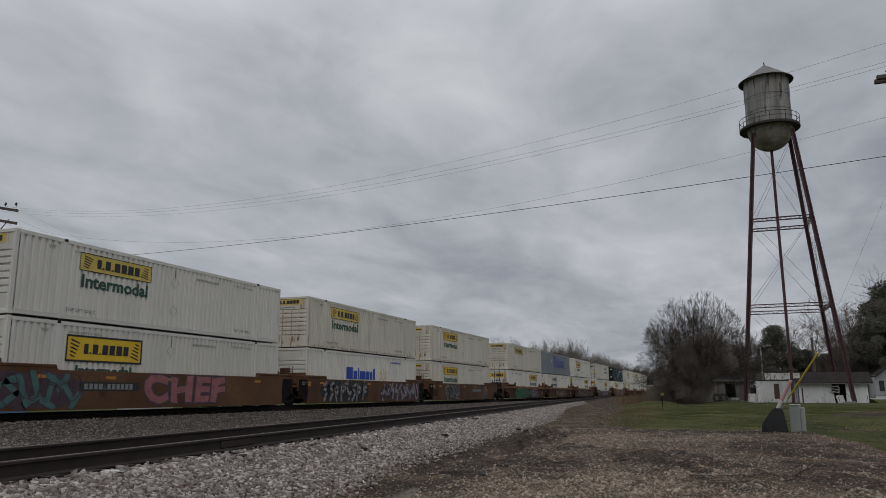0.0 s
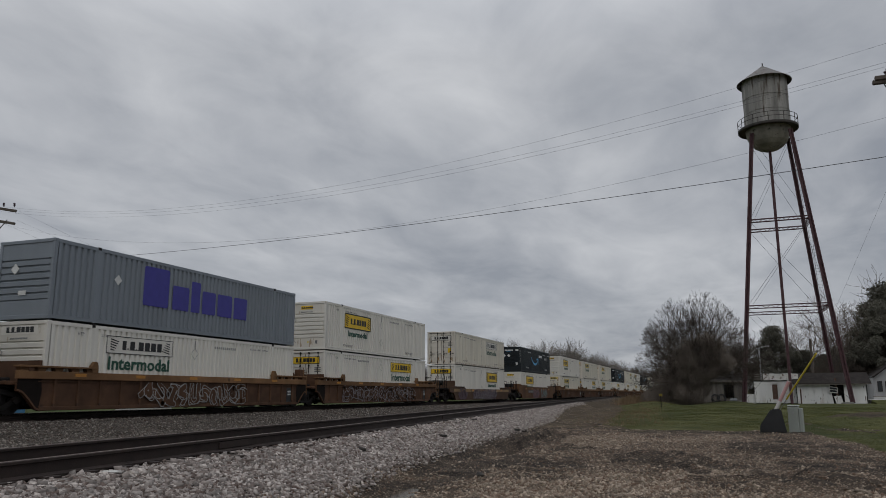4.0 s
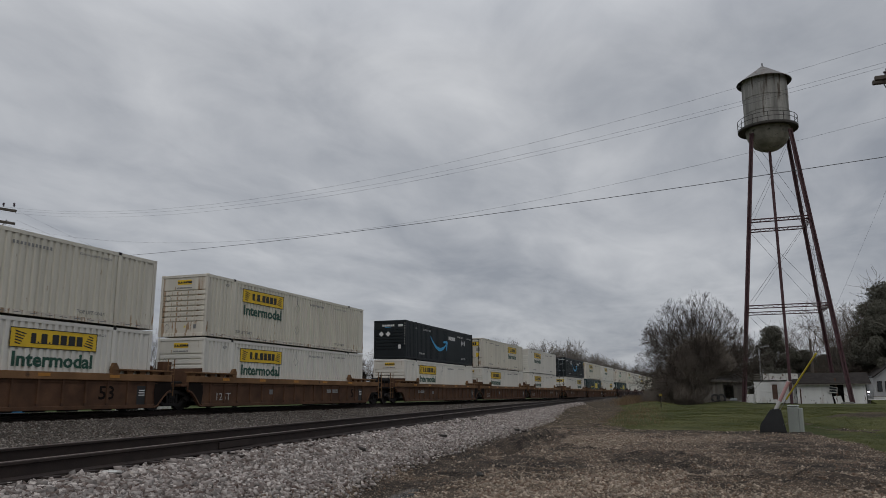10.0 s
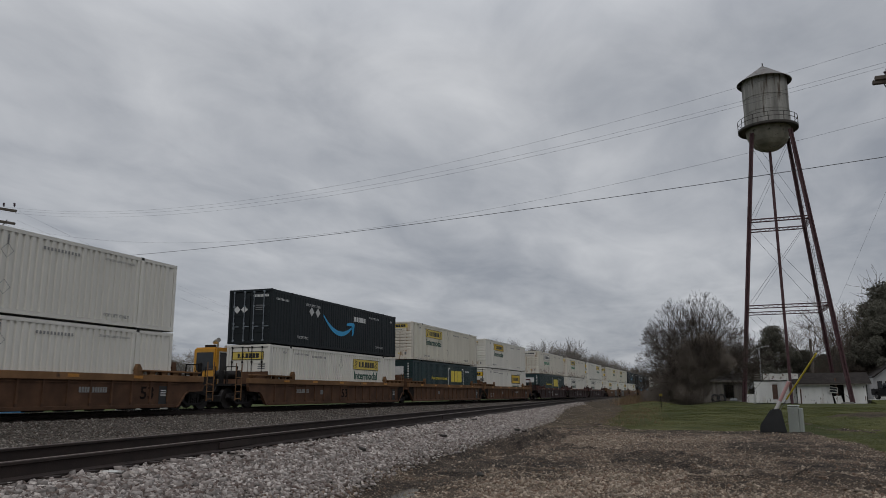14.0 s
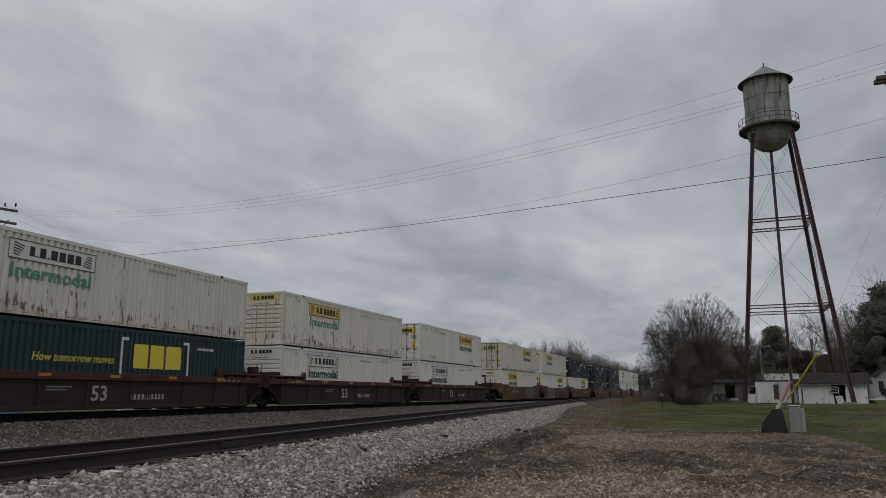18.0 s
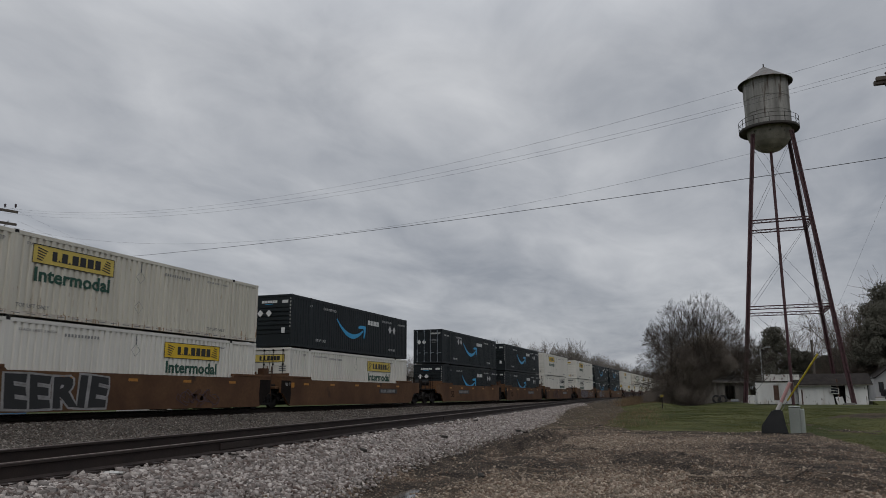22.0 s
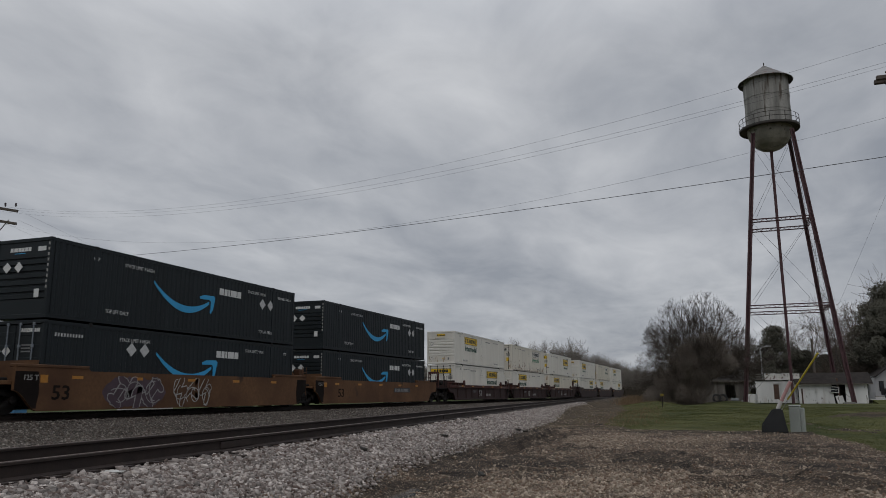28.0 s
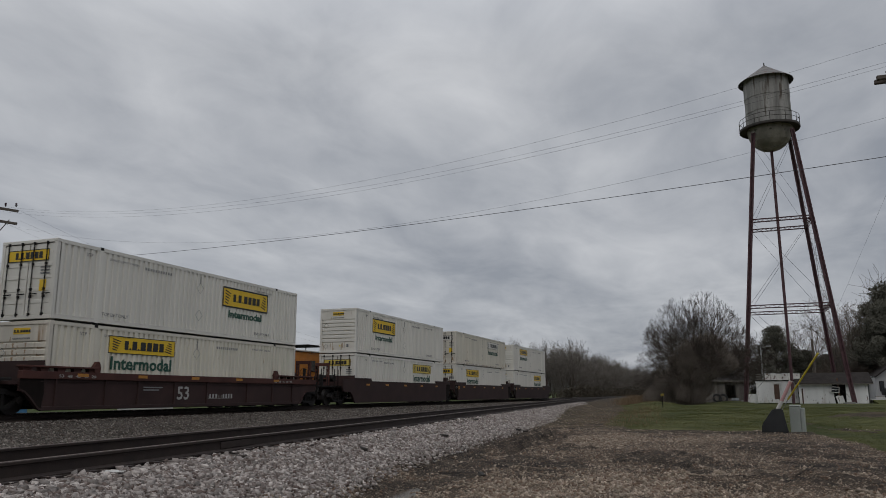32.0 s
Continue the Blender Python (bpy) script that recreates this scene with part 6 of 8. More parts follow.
def build_tower():
    c = Vector((7.76, 97.3, -0.95))
    t = tagged(new("water_tower"), "old riveted water tower on rusty red lattice legs", "water tower")
    t.matrix_basis = Matrix.Translation(c) @ pose(0, 0, 0, 0, 0, -2.0)
    H0, H1 = 33.3, 39.6            # balcony and eave above the footing
    R = 2.62
    part("tank_wall", lathe([(R, H0), (R, H1)], 40), TANK, t, "streaked grey steel tank")
    seams = bmesh.new()
    for z in (H0 + 1.9, H0 + 3.8):
        for i in range(40):
            a, b = i * math.pi / 20, (i + 1) * math.pi / 20
            rod(seams, (R * 1.004 * math.cos(a), R * 1.004 * math.sin(a), z), (R * 1.004 * math.cos(b), R * 1.004 * math.sin(b), z), 0.035, seg=4, caps=False)
    for k in range(3):
        for i in range(8):
            a = (i + 0.5 * k) * math.pi / 4
            rod(seams, (R * math.cos(a), R * math.sin(a), H0 + 1.9 * k), (R * math.cos(a), R * math.sin(a), H0 + 1.9 * k + 1.8), 0.03, seg=4, caps=False)
    part("plate_seams", seams, TANK, t)
    part("roof", lathe([(R + 0.55, H1 - 0.32), (R + 0.60, H1 - 0.27), (0.12, H1 + 2.0), (0, H1 + 2.03)], 32), ROOFM, t, "shallow conical steel roof")
    part("eave_underside", lathe([(R + 0.01, H1 - 0.02), (R + 0.55, H1 - 0.33)], 32), DARKIRON, t)
    part("finial", rods(((0, 0, H1 + 1.95), (0, 0, H1 + 2.4), 0.07), seg=8), DARKIRON, t)
    part("bowl", lathe([(R, H0), (R * 0.985, H0 - 0.6), (R * 0.93, H0 - 1.15), (R * 0.82, H0 - 1.75), (R * 0.66, H0 - 2.25), (R * 0.46, H0 - 2.62), (R * 0.22, H0 - 2.85), (0, H0 - 2.92)], 36), BOWL, t, "dark mossy hemispherical tank bottom")
    part("balcony", lathe([(R, H0 + 0.02), (R + 0.85, H0 + 0.02), (R + 0.87, H0 - 0.1), (R + 0.85, H0 - 0.26), (R + 0.78, H0 - 0.26), (R + 0.74, H0 - 0.14), (R, H0 - 0.14)], 36), DARKIRON, t, "dark walkway ring")
    RR = R + 0.82
    for z in (H0 + 0.6, H0 + 1.15):
        rl = lathe([(RR - 0.035, z), (RR, z + 0.035), (RR + 0.035, z), (RR, z - 0.035), (RR - 0.035, z)], 36)
        bmesh.ops.remove_doubles(rl, verts=rl.verts[:], dist=0.001)
        part("handrail", rl, DARKIRON, t)
    post = shared("rail_post", lambda: rods(((0, 0, 0), (0, 0, 1.15), 0.035), seg=5), DARKIRON)
    for i in range(12):
        a = i * math.pi / 6
        part("rail_post", post, None, t).location = (RR * math.cos(a), RR * math.sin(a), H0)
    foot, top, ztop = 5.25, 1.88, H0 - 0.9
    # each leg stands a little out of square: shift at the foot and at the head
    shift = {(-1, -1): (0.125, -0.046), (1, -1): (0.44, 0.487), (1, 1): (-0.034, 0.368), (-1, 1): (0.056, -0.07)}

    def leg_at(sx, sy, z):
        k = foot + (top - foot) * z / ztop
        lo, hi = shift[(sx, sy)]
        return Vector((sx * k + lo + (hi - lo) * z / ztop, sy * k, z))
    corners = [(-1, -1), (1, -1), (1, 1), (-1, 1)]
    for sx, sy in corners:
        bm = bmesh.new()
        a, b = leg_at(sx, sy, 0.1), leg_at(sx, sy, ztop)
        lattice(bm, a, b, 0.32, 0.05, 0.42, Vector((1, 0, 0)))
        for k in (-1, 0, 1):
            hw, hd = (0.02, 0.12) if k else (0.10, 0.02)
            plate = prism(bmesh.new(), [(-hw, -hd), (hw, -hd), (hw, hd), (-hw, hd)], "z", 0, (b - a).length)
            plate.transform(Matrix.Translation(a + Vector((0.15 * k, 0, 0))) @ (b - a).to_track_quat("Z", "Y").to_matrix().to_4x4())
            tmp = bpy.data.meshes.new("tmp")
            plate.to_mesh(tmp)
            plate.free()
            bm.from_mesh(tmp)
            bpy.data.meshes.remove(tmp)
        leg = part("leg", bm, REDIRON, t, "laced red iron leg")
        part("footing", boxes((sx * foot - 0.5, sy * foot - 0.5, -0.3, sx * foot + 0.5, sy * foot + 0.5, 0.22), bev=0.04), CONCRETE, t, "concrete footing")
    for z in (10.9, 21.2):
        for i in range(4):
            a, b = corners[i], corners[(i + 1) % 4]
            bm = bmesh.new()
            lattice(bm, leg_at(*a, z), leg_at(*b, z), 0.34, 0.04, 0.5, Vector((0, 0, 1)))
            part("strut", bm, REDIRON, t, "horizontal laced strut")
    levels = (0.3, 10.9, 21.2, ztop - 0.6)
    for lo, hi in zip(levels, levels[1:]):
        for i in range(4):
            a, b = corners[i], corners[(i + 1) % 4]
            part("tie_rod", rods((leg_at(*a, lo), leg_at(*b, hi), 0.016), seg=5), DARKIRON, t)
            part("tie_rod", rods((leg_at(*b, lo), leg_at(*a, hi), 0.016), seg=5), DARKIRON, t)
    part("riser_pipe", rods(((0, 0, -0.1), (0, 0, H0 - 2.8), 0.17), seg=14), REDIRON, t, "central red riser pipe")
    lad = bmesh.new()
    p0, p1 = leg_at(1, 1, 4.0) + Vector((0.5, -0.6, 0)), leg_at(1, 1, ztop) + Vector((0.42, -0.5, 0.6))
    for s in (-0.2, 0.2):
        rod(lad, p0 + Vector((s, 0, 0)), p1 + Vector((s, 0, 0)), 0.014, seg=4)
    for i in range(75):
        q = p0.lerp(p1, i / 75)
        rod(lad, q + Vector((-0.2, 0, 0)), q + Vector((0.2, 0, 0)), 0.010, seg=4, caps=False)
    part("ladder", lad, DARKIRON, t, "long dark steel ladder")


CONCRETE = mat("weathered_concrete", (0.24, 0.23, 0.21), 0.9, var=0.25, scale=2, fine=30, bump=0.3)
GALV = mat("pale_galvanised_steel", (0.33, 0.33, 0.32), 0.5, 0.5, var=0.2, scale=3, bump=0.05)

# ---------------- trees ----------------
BARK = mat("grey_brown_bark", (0.10, 0.084, 0.07), 0.9, spec=0.15, var=0.3, scale=4, fine=30, tint=0.15, bump=0.4)
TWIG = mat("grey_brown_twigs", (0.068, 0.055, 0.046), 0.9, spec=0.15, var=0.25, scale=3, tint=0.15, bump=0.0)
# Farther trees get paler twigs: the haze of distance is put into the colour.
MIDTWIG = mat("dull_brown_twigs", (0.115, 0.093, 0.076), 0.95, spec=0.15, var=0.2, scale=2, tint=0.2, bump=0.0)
FARTWIG = mat("haze_paled_brown_twigs", (0.17, 0.15, 0.13), 0.95, spec=0.15, var=0.2, scale=2, tint=0.2, bump=0.0)
NEEDLE = mat("dark_evergreen_leaves", (0.104, 0.099, 0.078), 0.9, spec=0.08, var=0.3, scale=2, tint=0.2, island=True, bump=0.0)
SHRUBM = mat("dark_brush_leaves", (0.175, 0.148, 0.124), 0.95, spec=0.05, var=0.2, scale=0.8, tint=0.14, island=True, bump=0.0)


def mesh_from(name, verts, faces, material):
    me = bpy.data.meshes.new(name)
    me.from_pydata(verts, [], faces)
    me.materials.append(material)
    return me


class Limbs:
    """Gathers tapered three-sided limbs into one mesh."""

    def __init__(self):
        self.v, self.f = [], []

    def add(self, a, b, r0, r1):
        d = (b - a).normalized()
        u = d.orthogonal().normalized()
        w = d.cross(u)
        k = len(self.v)
        for p, r in ((a, r0), (b, r1)):
            for i in range(3):
                c, s = math.cos(2.094 * i), math.sin(2.094 * i)
                self.v.append(tuple(p + (u * c + w * s) * r))
        for i in range(3):
            j = (i + 1) % 3
            self.f.append((k + i, k + j, k + 3 + j, k + 3 + i))


def grow(out, twigs, rnd, a, d, length, r, level, kids, up=0.12, thin=0.010):
    """One limb with its side limbs, down to twigs."""
    n = 3 if level > 1 else 2
    p = a.copy()
    store = out if level > 1 else twigs
    marks = []
    for i in range(n):
        d = (d + Vector((rnd.uniform(-1, 1), rnd.uniform(-1, 1), rnd.uniform(-0.6, 0.8))) * 0.16 + Vector((0, 0, up * 0.5))).normalized()
        q = p + d * length / n
        r1 = max(thin, r * (1 - 0.28 * (i + 1) / n * 1.6))
        store.add(p, q, max(thin, r * (1 - 0.28 * i / n * 1.6)), r1)
        marks.append((p.copy(), q.copy(), d.copy(), r1))
        p = q
    if level == 0:
        return
    for k in range(kids[level]):
        s = rnd.uniform(0.25, 1.0)
        i = min(n - 1, int(s * n))
        m = marks[i]
        base = m[0].lerp(m[1], rnd.random())
        side = m[2].orthogonal().normalized()
        side.rotate(Matrix.Rotation(rnd.uniform(0, 6.283), 3, m[2]))
        nd = (m[2] * rnd.uniform(0.55, 0.95) + side * rnd.uniform(0.55, 0.95)).normalized()
        grow(out, twigs, rnd, base, nd, length * rnd.uniform(0.48, 0.72), max(thin, m[3] * rnd.uniform(0.45, 0.65)), level - 1, kids, up, thin)


def bare_tree_meshes(seed, height, stems=1, kids=(0, 5, 6, 7, 9), thin=0.012, twig=None):
    rnd = random.Random(seed)
    out, twigs = Limbs(), Limbs()
    for s in range(stems):
        lean = Vector((rnd.uniform(-0.5, 0.5), rnd.uniform(-0.5, 0.5), 1.6 if stems > 1 else 4)).normalized()
        grow(out, twigs, rnd, Vector((rnd.uniform(-0.4, 0.4) * (stems > 1), rnd.uniform(-0.4, 0.4) * (stems > 1), -0.2)), lean, height * 0.55, height * (0.02 if stems == 1 else 0.012), len(kids) - 1, kids, thin=thin)
    top = max(v[2] for v in twigs.v)
    k = height / top
    f = lambda vs: [(x * k, y * k, z * k) for x, y, z in vs]
    return mesh_from("trunk", f(out.v), out.f, BARK), mesh_from("crown", f(twigs.v), twigs.f, twig or TWIG)


def fan_tree_meshes(seed, height, reach, limbs=18, twig=None):
    """A low fork whose long limbs fan out to a rounded crown, fine twigs all along their outer ends."""
    rnd = random.Random(seed)
    out, twigs = Limbs(), Limbs()
    fork = Vector((0, 0, height * 0.16))
    out.add(Vector((0, 0, -0.2)), fork, 0.26, 0.2)

    def limb(a, d, length, r, level):
        n = 5 if level > 1 else 3
        p, marks = a.copy(), []
        for i in range(n):
            d = (d + Vector((rnd.gauss(0, 1), rnd.gauss(0, 1), rnd.gauss(0, 1))) * 0.075 + Vector((0, 0, 0.035))).normalized()
            q = p + d * length / n
            if (math.hypot(q.x, q.y) / reach) ** 1.75 + (max(0, q.z - fork.z) / (height - fork.z)) ** 1.75 > 1 + 0.14 * rnd.random():
                break
            r0, r1 = max(0.007, r * (1 - 0.85 * i / n)), max(0.005, r * (1 - 0.85 * (i + 1) / n))
            (out if level > 1 else twigs).add(p, q, r0, r1)
            marks.append((p.copy(), q.copy(), d.copy(), r1))
            p = q
        if level == 0 or len(marks) < 2:
            return
        for k in range((0, 6, 7, 11)[level]):
            u = rnd.uniform(0.28, 0.98)
            m = marks[min(len(marks) - 1, int(u * n))]
            side = m[2].orthogonal().normalized()
            side.rotate(Matrix.Rotation(rnd.uniform(0, 6.283), 3, m[2]))
            nd = (m[2] + side * rnd.uniform(0.4, 0.9)).normalized()
            limb(m[0].lerp(m[1], rnd.random()), nd, length * rnd.uniform(0.36, 0.55) * (1.15 - 0.5 * u), m[3] * 0.5, level - 1)
    for k in range(limbs):
        a = 6.283 * k * 0.381966 + rnd.uniform(-0.3, 0.3)
        tip = math.acos(1 - 0.92 * (k + 0.5) / limbs)
        d = Vector((math.sin(tip) * math.cos(a), math.sin(tip) * math.sin(a), math.cos(tip)))
        want = 1.0 / math.hypot(math.sin(tip) / reach, math.cos(tip) / (height * 0.84))
        limb(fork + Vector((0, 0, rnd.uniform(-0.3, 1.2))), d, want * rnd.uniform(0.84, 0.98), 0.07, 3)
    return mesh_from("trunk", out.v, out.f, BARK), mesh_from("crown", twigs.v, twigs.f, twig or TWIG)


def plant_tree(name, meshes, m, label, group=""):
    t = tagged(new(name), label, "tree", group)
    t.matrix_basis = m
    part("trunk", meshes[0], None, t)
    part("crown", meshes[1], None, t)
    return t


def leaf_cloud(rnd, centres, per, size, squash=0.8):
    """Small leaf-like faces in uneven clumps. centres: x, y, z, radius."""
    v, f = [], []
    for cx, cy, cz, r in centres:
        n = int(per * r * r)
        for _ in range(n):
            d = Vector((rnd.gauss(0, 1), rnd.gauss(0, 1), rnd.gauss(0, 1))).normalized() * r * (0.45 + 0.6 * rnd.random() ** 0.6)
            p = Vector((cx + d.x, cy + d.y, cz + d.z * squash))
            u = Vector((rnd.gauss(0, 1), rnd.gauss(0, 1), rnd.gauss(0, 1))).normalized()
            w = u.orthogonal().normalized()
            s = size * rnd.uniform(0.6, 1.4)
            k = len(v)
            v += [tuple(p - u * s), tuple(p + w * s * 0.45), tuple(p + u * s), tuple(p - w * s * 0.45)]
            f.append((k, k + 1, k + 2, k + 3))
    return v, f


def evergreen_meshes(seed, height, width, clumps=60, bottom=0.12, per=34, size=0.16):
    rnd = random.Random(seed)
    limbs = Limbs()
    limbs.add(Vector((0, 0, -0.2)), Vector((0.2, 0, height * 0.9)), height * 0.018, 0.05)
    cs = []
    for i in range(clumps):
        u = rnd.random()
        z = height * (bottom + (0.96 - bottom) * u)
        rr = width * 0.5 * math.sin(math.pi * min(1, (1.02 - u) * 0.62 + 0.05)) * rnd.uniform(0.3, 1.05)
        a = rnd.uniform(0, 6.283)
        c = Vector((rr * math.cos(a), rr * math.sin(a), z))
        limbs.add(Vector((0.1, 0, z - rr * 0.4 - 0.2)), c, 0.05, 0.02)
        cs.append((*c, rnd.uniform(0.55, 1.15) * width * 0.13))
    v, f = leaf_cloud(rnd, cs, per, size)
    return mesh_from("trunk", limbs.v, limbs.f, BARK), mesh_from("crown", v, f, NEEDLE)


def build_trees():
    rnd = random.Random(21)
    gz = ground_z
    # the large bare tree by the grass, with dense brush under it
    big = fan_tree_meshes(4, 12.2, 6.7, 66)
    plant_tree("bare_tree", big, pose(-2.3, 86.6, gz(-2.3, 86.6), 0, 0, 40), "large leafless spreading tree over dense brush")
    b2 = bare_tree_meshes(9, 8.6, 3, (0, 5, 6, 6, 5), 0.012)
    plant_tree("bare_tree", b2, pose(2.6, 110, gz(2.6, 110), 0, 0, 140), "leafless many-stemmed tree behind a shed")
    cs = []
    while len(cs) < 400:
        x, z = rnd.uniform(-8.0, 2.1), rnd.uniform(0.0, 7.0)
        crest = 7.1 * max(0, 1 - abs((x + 2.2) / 4.5) ** 3.6) if x > -2.2 else 7.1 * max(0, 1 - ((-2.2 - x) / 6.0) ** 1.6)
        floor_at = 0.2 if x < -2.0 else 0.2 + 2.6 * smooth(-2.0, -0.6, x)
        if not floor_at + 0.3 < z < crest - 0.35:
            continue
        cs.append((x, 84.5 + rnd.uniform(-1.6, 2.2), gz(x, 85) + z, rnd.uniform(0.5, 0.85)))
    v, f = leaf_cloud(rnd, cs, 1500, 0.038, 0.9)
    bush = tagged(new("brush_thicket"), "dense dark brush thicket under a leafless tree", "bush")
    part("foliage", mesh_from("foliage", v, f, SHRUBM), None, bush)
    tw = Limbs()
    for i in range(420):
        a = Vector((-3.6 + rnd.gauss(0, 0.8), 84.6 + rnd.uniform(-1.2, 2), gz(-3.6, 85) - 0.1))
        b = Vector((a.x + rnd.gauss(0.8, 1.5), a.y + rnd.gauss(0, 0.8), 0))
        crest = 6.9 * max(0.1, 1 - abs((b.x + 2.4) / 5.2) ** 2.4)
        b.z = a.z + crest * rnd.uniform(0.5, 1.08)
        c = a.lerp(b, 0.5) + Vector((rnd.gauss(0, 0.3), 0, rnd.uniform(0, 0.5)))
        tw.add(a, c, 0.022, 0.015)
        tw.add(c, b, 0.015, 0.008)
    part("stem_mass", mesh_from("stem_mass", tw.v, tw.f, SHRUBM), None, bush)["kind"] = "stuff"
    # evergreens and bare trees behind the houses
    e1, e2 = evergreen_meshes(31, 13.5, 9.0, 150, 0.03, 420, 0.115), evergreen_meshes(32, 11.0, 7.5, 120, 0.03, 480, 0.105)
    for x, y, s, m in ((21.0, 114, 0.98, e1), (23.0, 121, 1.22, e1), (26.5, 118, 1.25, e1), (8.2, 126, 1.03, e2), (12.6, 128, 0.70, e2), (14.6, 124, 0.62, e2), (16.8, 126, 0.72, e2), (10.6, 130, 0.66, e2), (18.6, 121, 0.7, e2), (5.4, 133, 0.55, e2)):
        plant_tree("evergreen_tree", m, pose(x, y, gz(x, y), 0, 0, rnd.uniform(0, 360)) @ Matrix.Scale(s, 4), "dark dense evergreen tree behind old houses", "trees behind the houses")
    mid = [bare_tree_meshes(41, 15, 1, (0, 4, 5, 6, 7), 0.015, MIDTWIG), fan_tree_meshes(42, 13, 5.5, 22, MIDTWIG), fan_tree_meshes(43, 14, 4.8, 24, MIDTWIG)]
    for x, y, s in ((16.2, 116, 0.9), (17.5, 128, 1.15), (19.6, 117, 1.1), (21, 135, 1.2), (14.5, 138, 1.0), (10.5, 136, 0.95), (3.0, 128, 0.9), (26.5, 132, 1.3), (30, 140, 1.45), (1.0, 140, 0.8), (24, 140, 1.25), (6.5, 142, 0.8)):
        plant_tree("bare_tree", mid[rnd.randrange(3)], pose(x, y, gz(x, y), 0, 0, rnd.uniform(0, 360)) @ Matrix.Scale(s, 4), "tall leafless tree behind old houses", "trees behind the houses")
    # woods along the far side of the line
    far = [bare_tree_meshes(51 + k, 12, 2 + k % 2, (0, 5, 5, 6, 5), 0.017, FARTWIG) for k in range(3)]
    y = 176.0
    while y < 560:
        for row in (0, 1, 2):
            x = TRAIN_X - 13 - row * 7 + rnd.uniform(-2.5, 2.5)
            yy = y + rnd.uniform(-3, 3)
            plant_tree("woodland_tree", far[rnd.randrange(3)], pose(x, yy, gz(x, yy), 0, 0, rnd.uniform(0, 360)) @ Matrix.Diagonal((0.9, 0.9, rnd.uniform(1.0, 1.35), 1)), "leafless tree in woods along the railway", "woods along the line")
        y += 7.5 + (y - 176) * 0.02
    # right-hand edge of the cutting, far off
    for x, yy, s in ((-7, 150, 0.75), (-6, 175, 0.8), (-8, 205, 0.9), (-7, 240, 0.9), (-10, 290, 1.0), (-12, 350, 1.0)):
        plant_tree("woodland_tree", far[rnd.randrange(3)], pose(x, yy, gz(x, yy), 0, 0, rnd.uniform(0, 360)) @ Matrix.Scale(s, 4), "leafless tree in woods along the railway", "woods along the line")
    # thin woods across the field, beyond the train
    for i in range(34):
        u = i / 33
        x, yy = -125 + 62 * u + rnd.uniform(-4, 4), 82 + 120 * u + rnd.uniform(-6, 6)
        plant_tree("woodland_tree", far[rnd.randrange(3)], pose(x, yy, gz(x, yy), 0, 0, rnd.uniform(0, 360)) @ Matrix.Scale(rnd.uniform(0.75, 1.1), 4), "leafless tree at the far edge of a field", "trees across the field")
    lone = fan_tree_meshes(47, 10.8, 5.0, 18, MIDTWIG)
    plant_tree("bare_tree", lone, pose(-69.5, 80, gz(-69.5, 80), 0, 0, 60), "lone rounded leafless tree in the field", "trees across the field")
    # brush along the foot of the woods
    cs = []
    yy = 165.0
    while yy < 520:
        cs.append((TRAIN_X - 9 + rnd.uniform(-2, 2), yy, gz(-32, yy) + rnd.uniform(0.5, 2.4), rnd.uniform(1.0, 2.2)))
        yy += 1.6 + (yy - 165) * 0.01
    for i in range(70):
        u = rnd.random()
        cs.append((-122 + 62 * u, 80 + 118 * u + rnd.uniform(-3, 3), -0.8 + rnd.uniform(0.3, 2.4), rnd.uniform(1.2, 2.2)))
    for i in range(14):
        cs.append((rnd.uniform(-9, -5), rnd.uniform(100, 180), rnd.uniform(-0.8, 1.2), rnd.uniform(0.8, 1.5)))
    v, f = leaf_cloud(rnd, cs, 60, 0.26)
    tagged(new("far_undergrowth", mesh_from("far_undergrowth", v, f, mat("brown_undergrowth", (0.055, 0.046, 0.034), 0.95, spec=0.1, var=0.4, scale=0.5, tint=0.35, island=True, bump=0))), "brown undergrowth along the edge of woods", "undergrowth", kind="stuff")


# ---------------- grass and straw ----------------
def blades(name, spots, material, label, category, seed):
    """Upright blades as one mesh. spots: x, y, z, height, width."""
    rng = np.random.default_rng(seed)
    s = np.asarray(spots, float)
    n = len(s)
    a = rng.uniform(0, 6.283, n)
    lean = rng.uniform(-0.5, 0.5, (n, 2)) * s[:, 3:4]
    dx, dy = np.cos(a) * s[:, 4] / 2, np.sin(a) * s[:, 4] / 2
    v = np.empty((n, 3, 3))
    v[:, 0] = s[:, :3] + np.stack([dx, dy, -0.02 + 0 * dx], 1)
    v[:, 1] = s[:, :3] - np.stack([dx, dy, 0.02 + 0 * dx], 1)
    v[:, 2] = s[:, :3] + np.stack([lean[:, 0], lean[:, 1], s[:, 3]], 1)
    me = bpy.data.meshes.new(name)
    me.vertices.add(n * 3)
    me.vertices.foreach_set("co", v.reshape(-1))
    me.loops.add(n * 3)
    me.loops.foreach_set("vertex_index", np.arange(n * 3))
    me.polygons.add(n)
    me.polygons.foreach_set("loop_start", np.arange(n) * 3)
    me.polygons.foreach_set("loop_total", np.full(n, 3))
    me.update(calc_edges=True)
    me.materials.append(material)
    return tagged(new(name, me), label, category, kind="stuff")


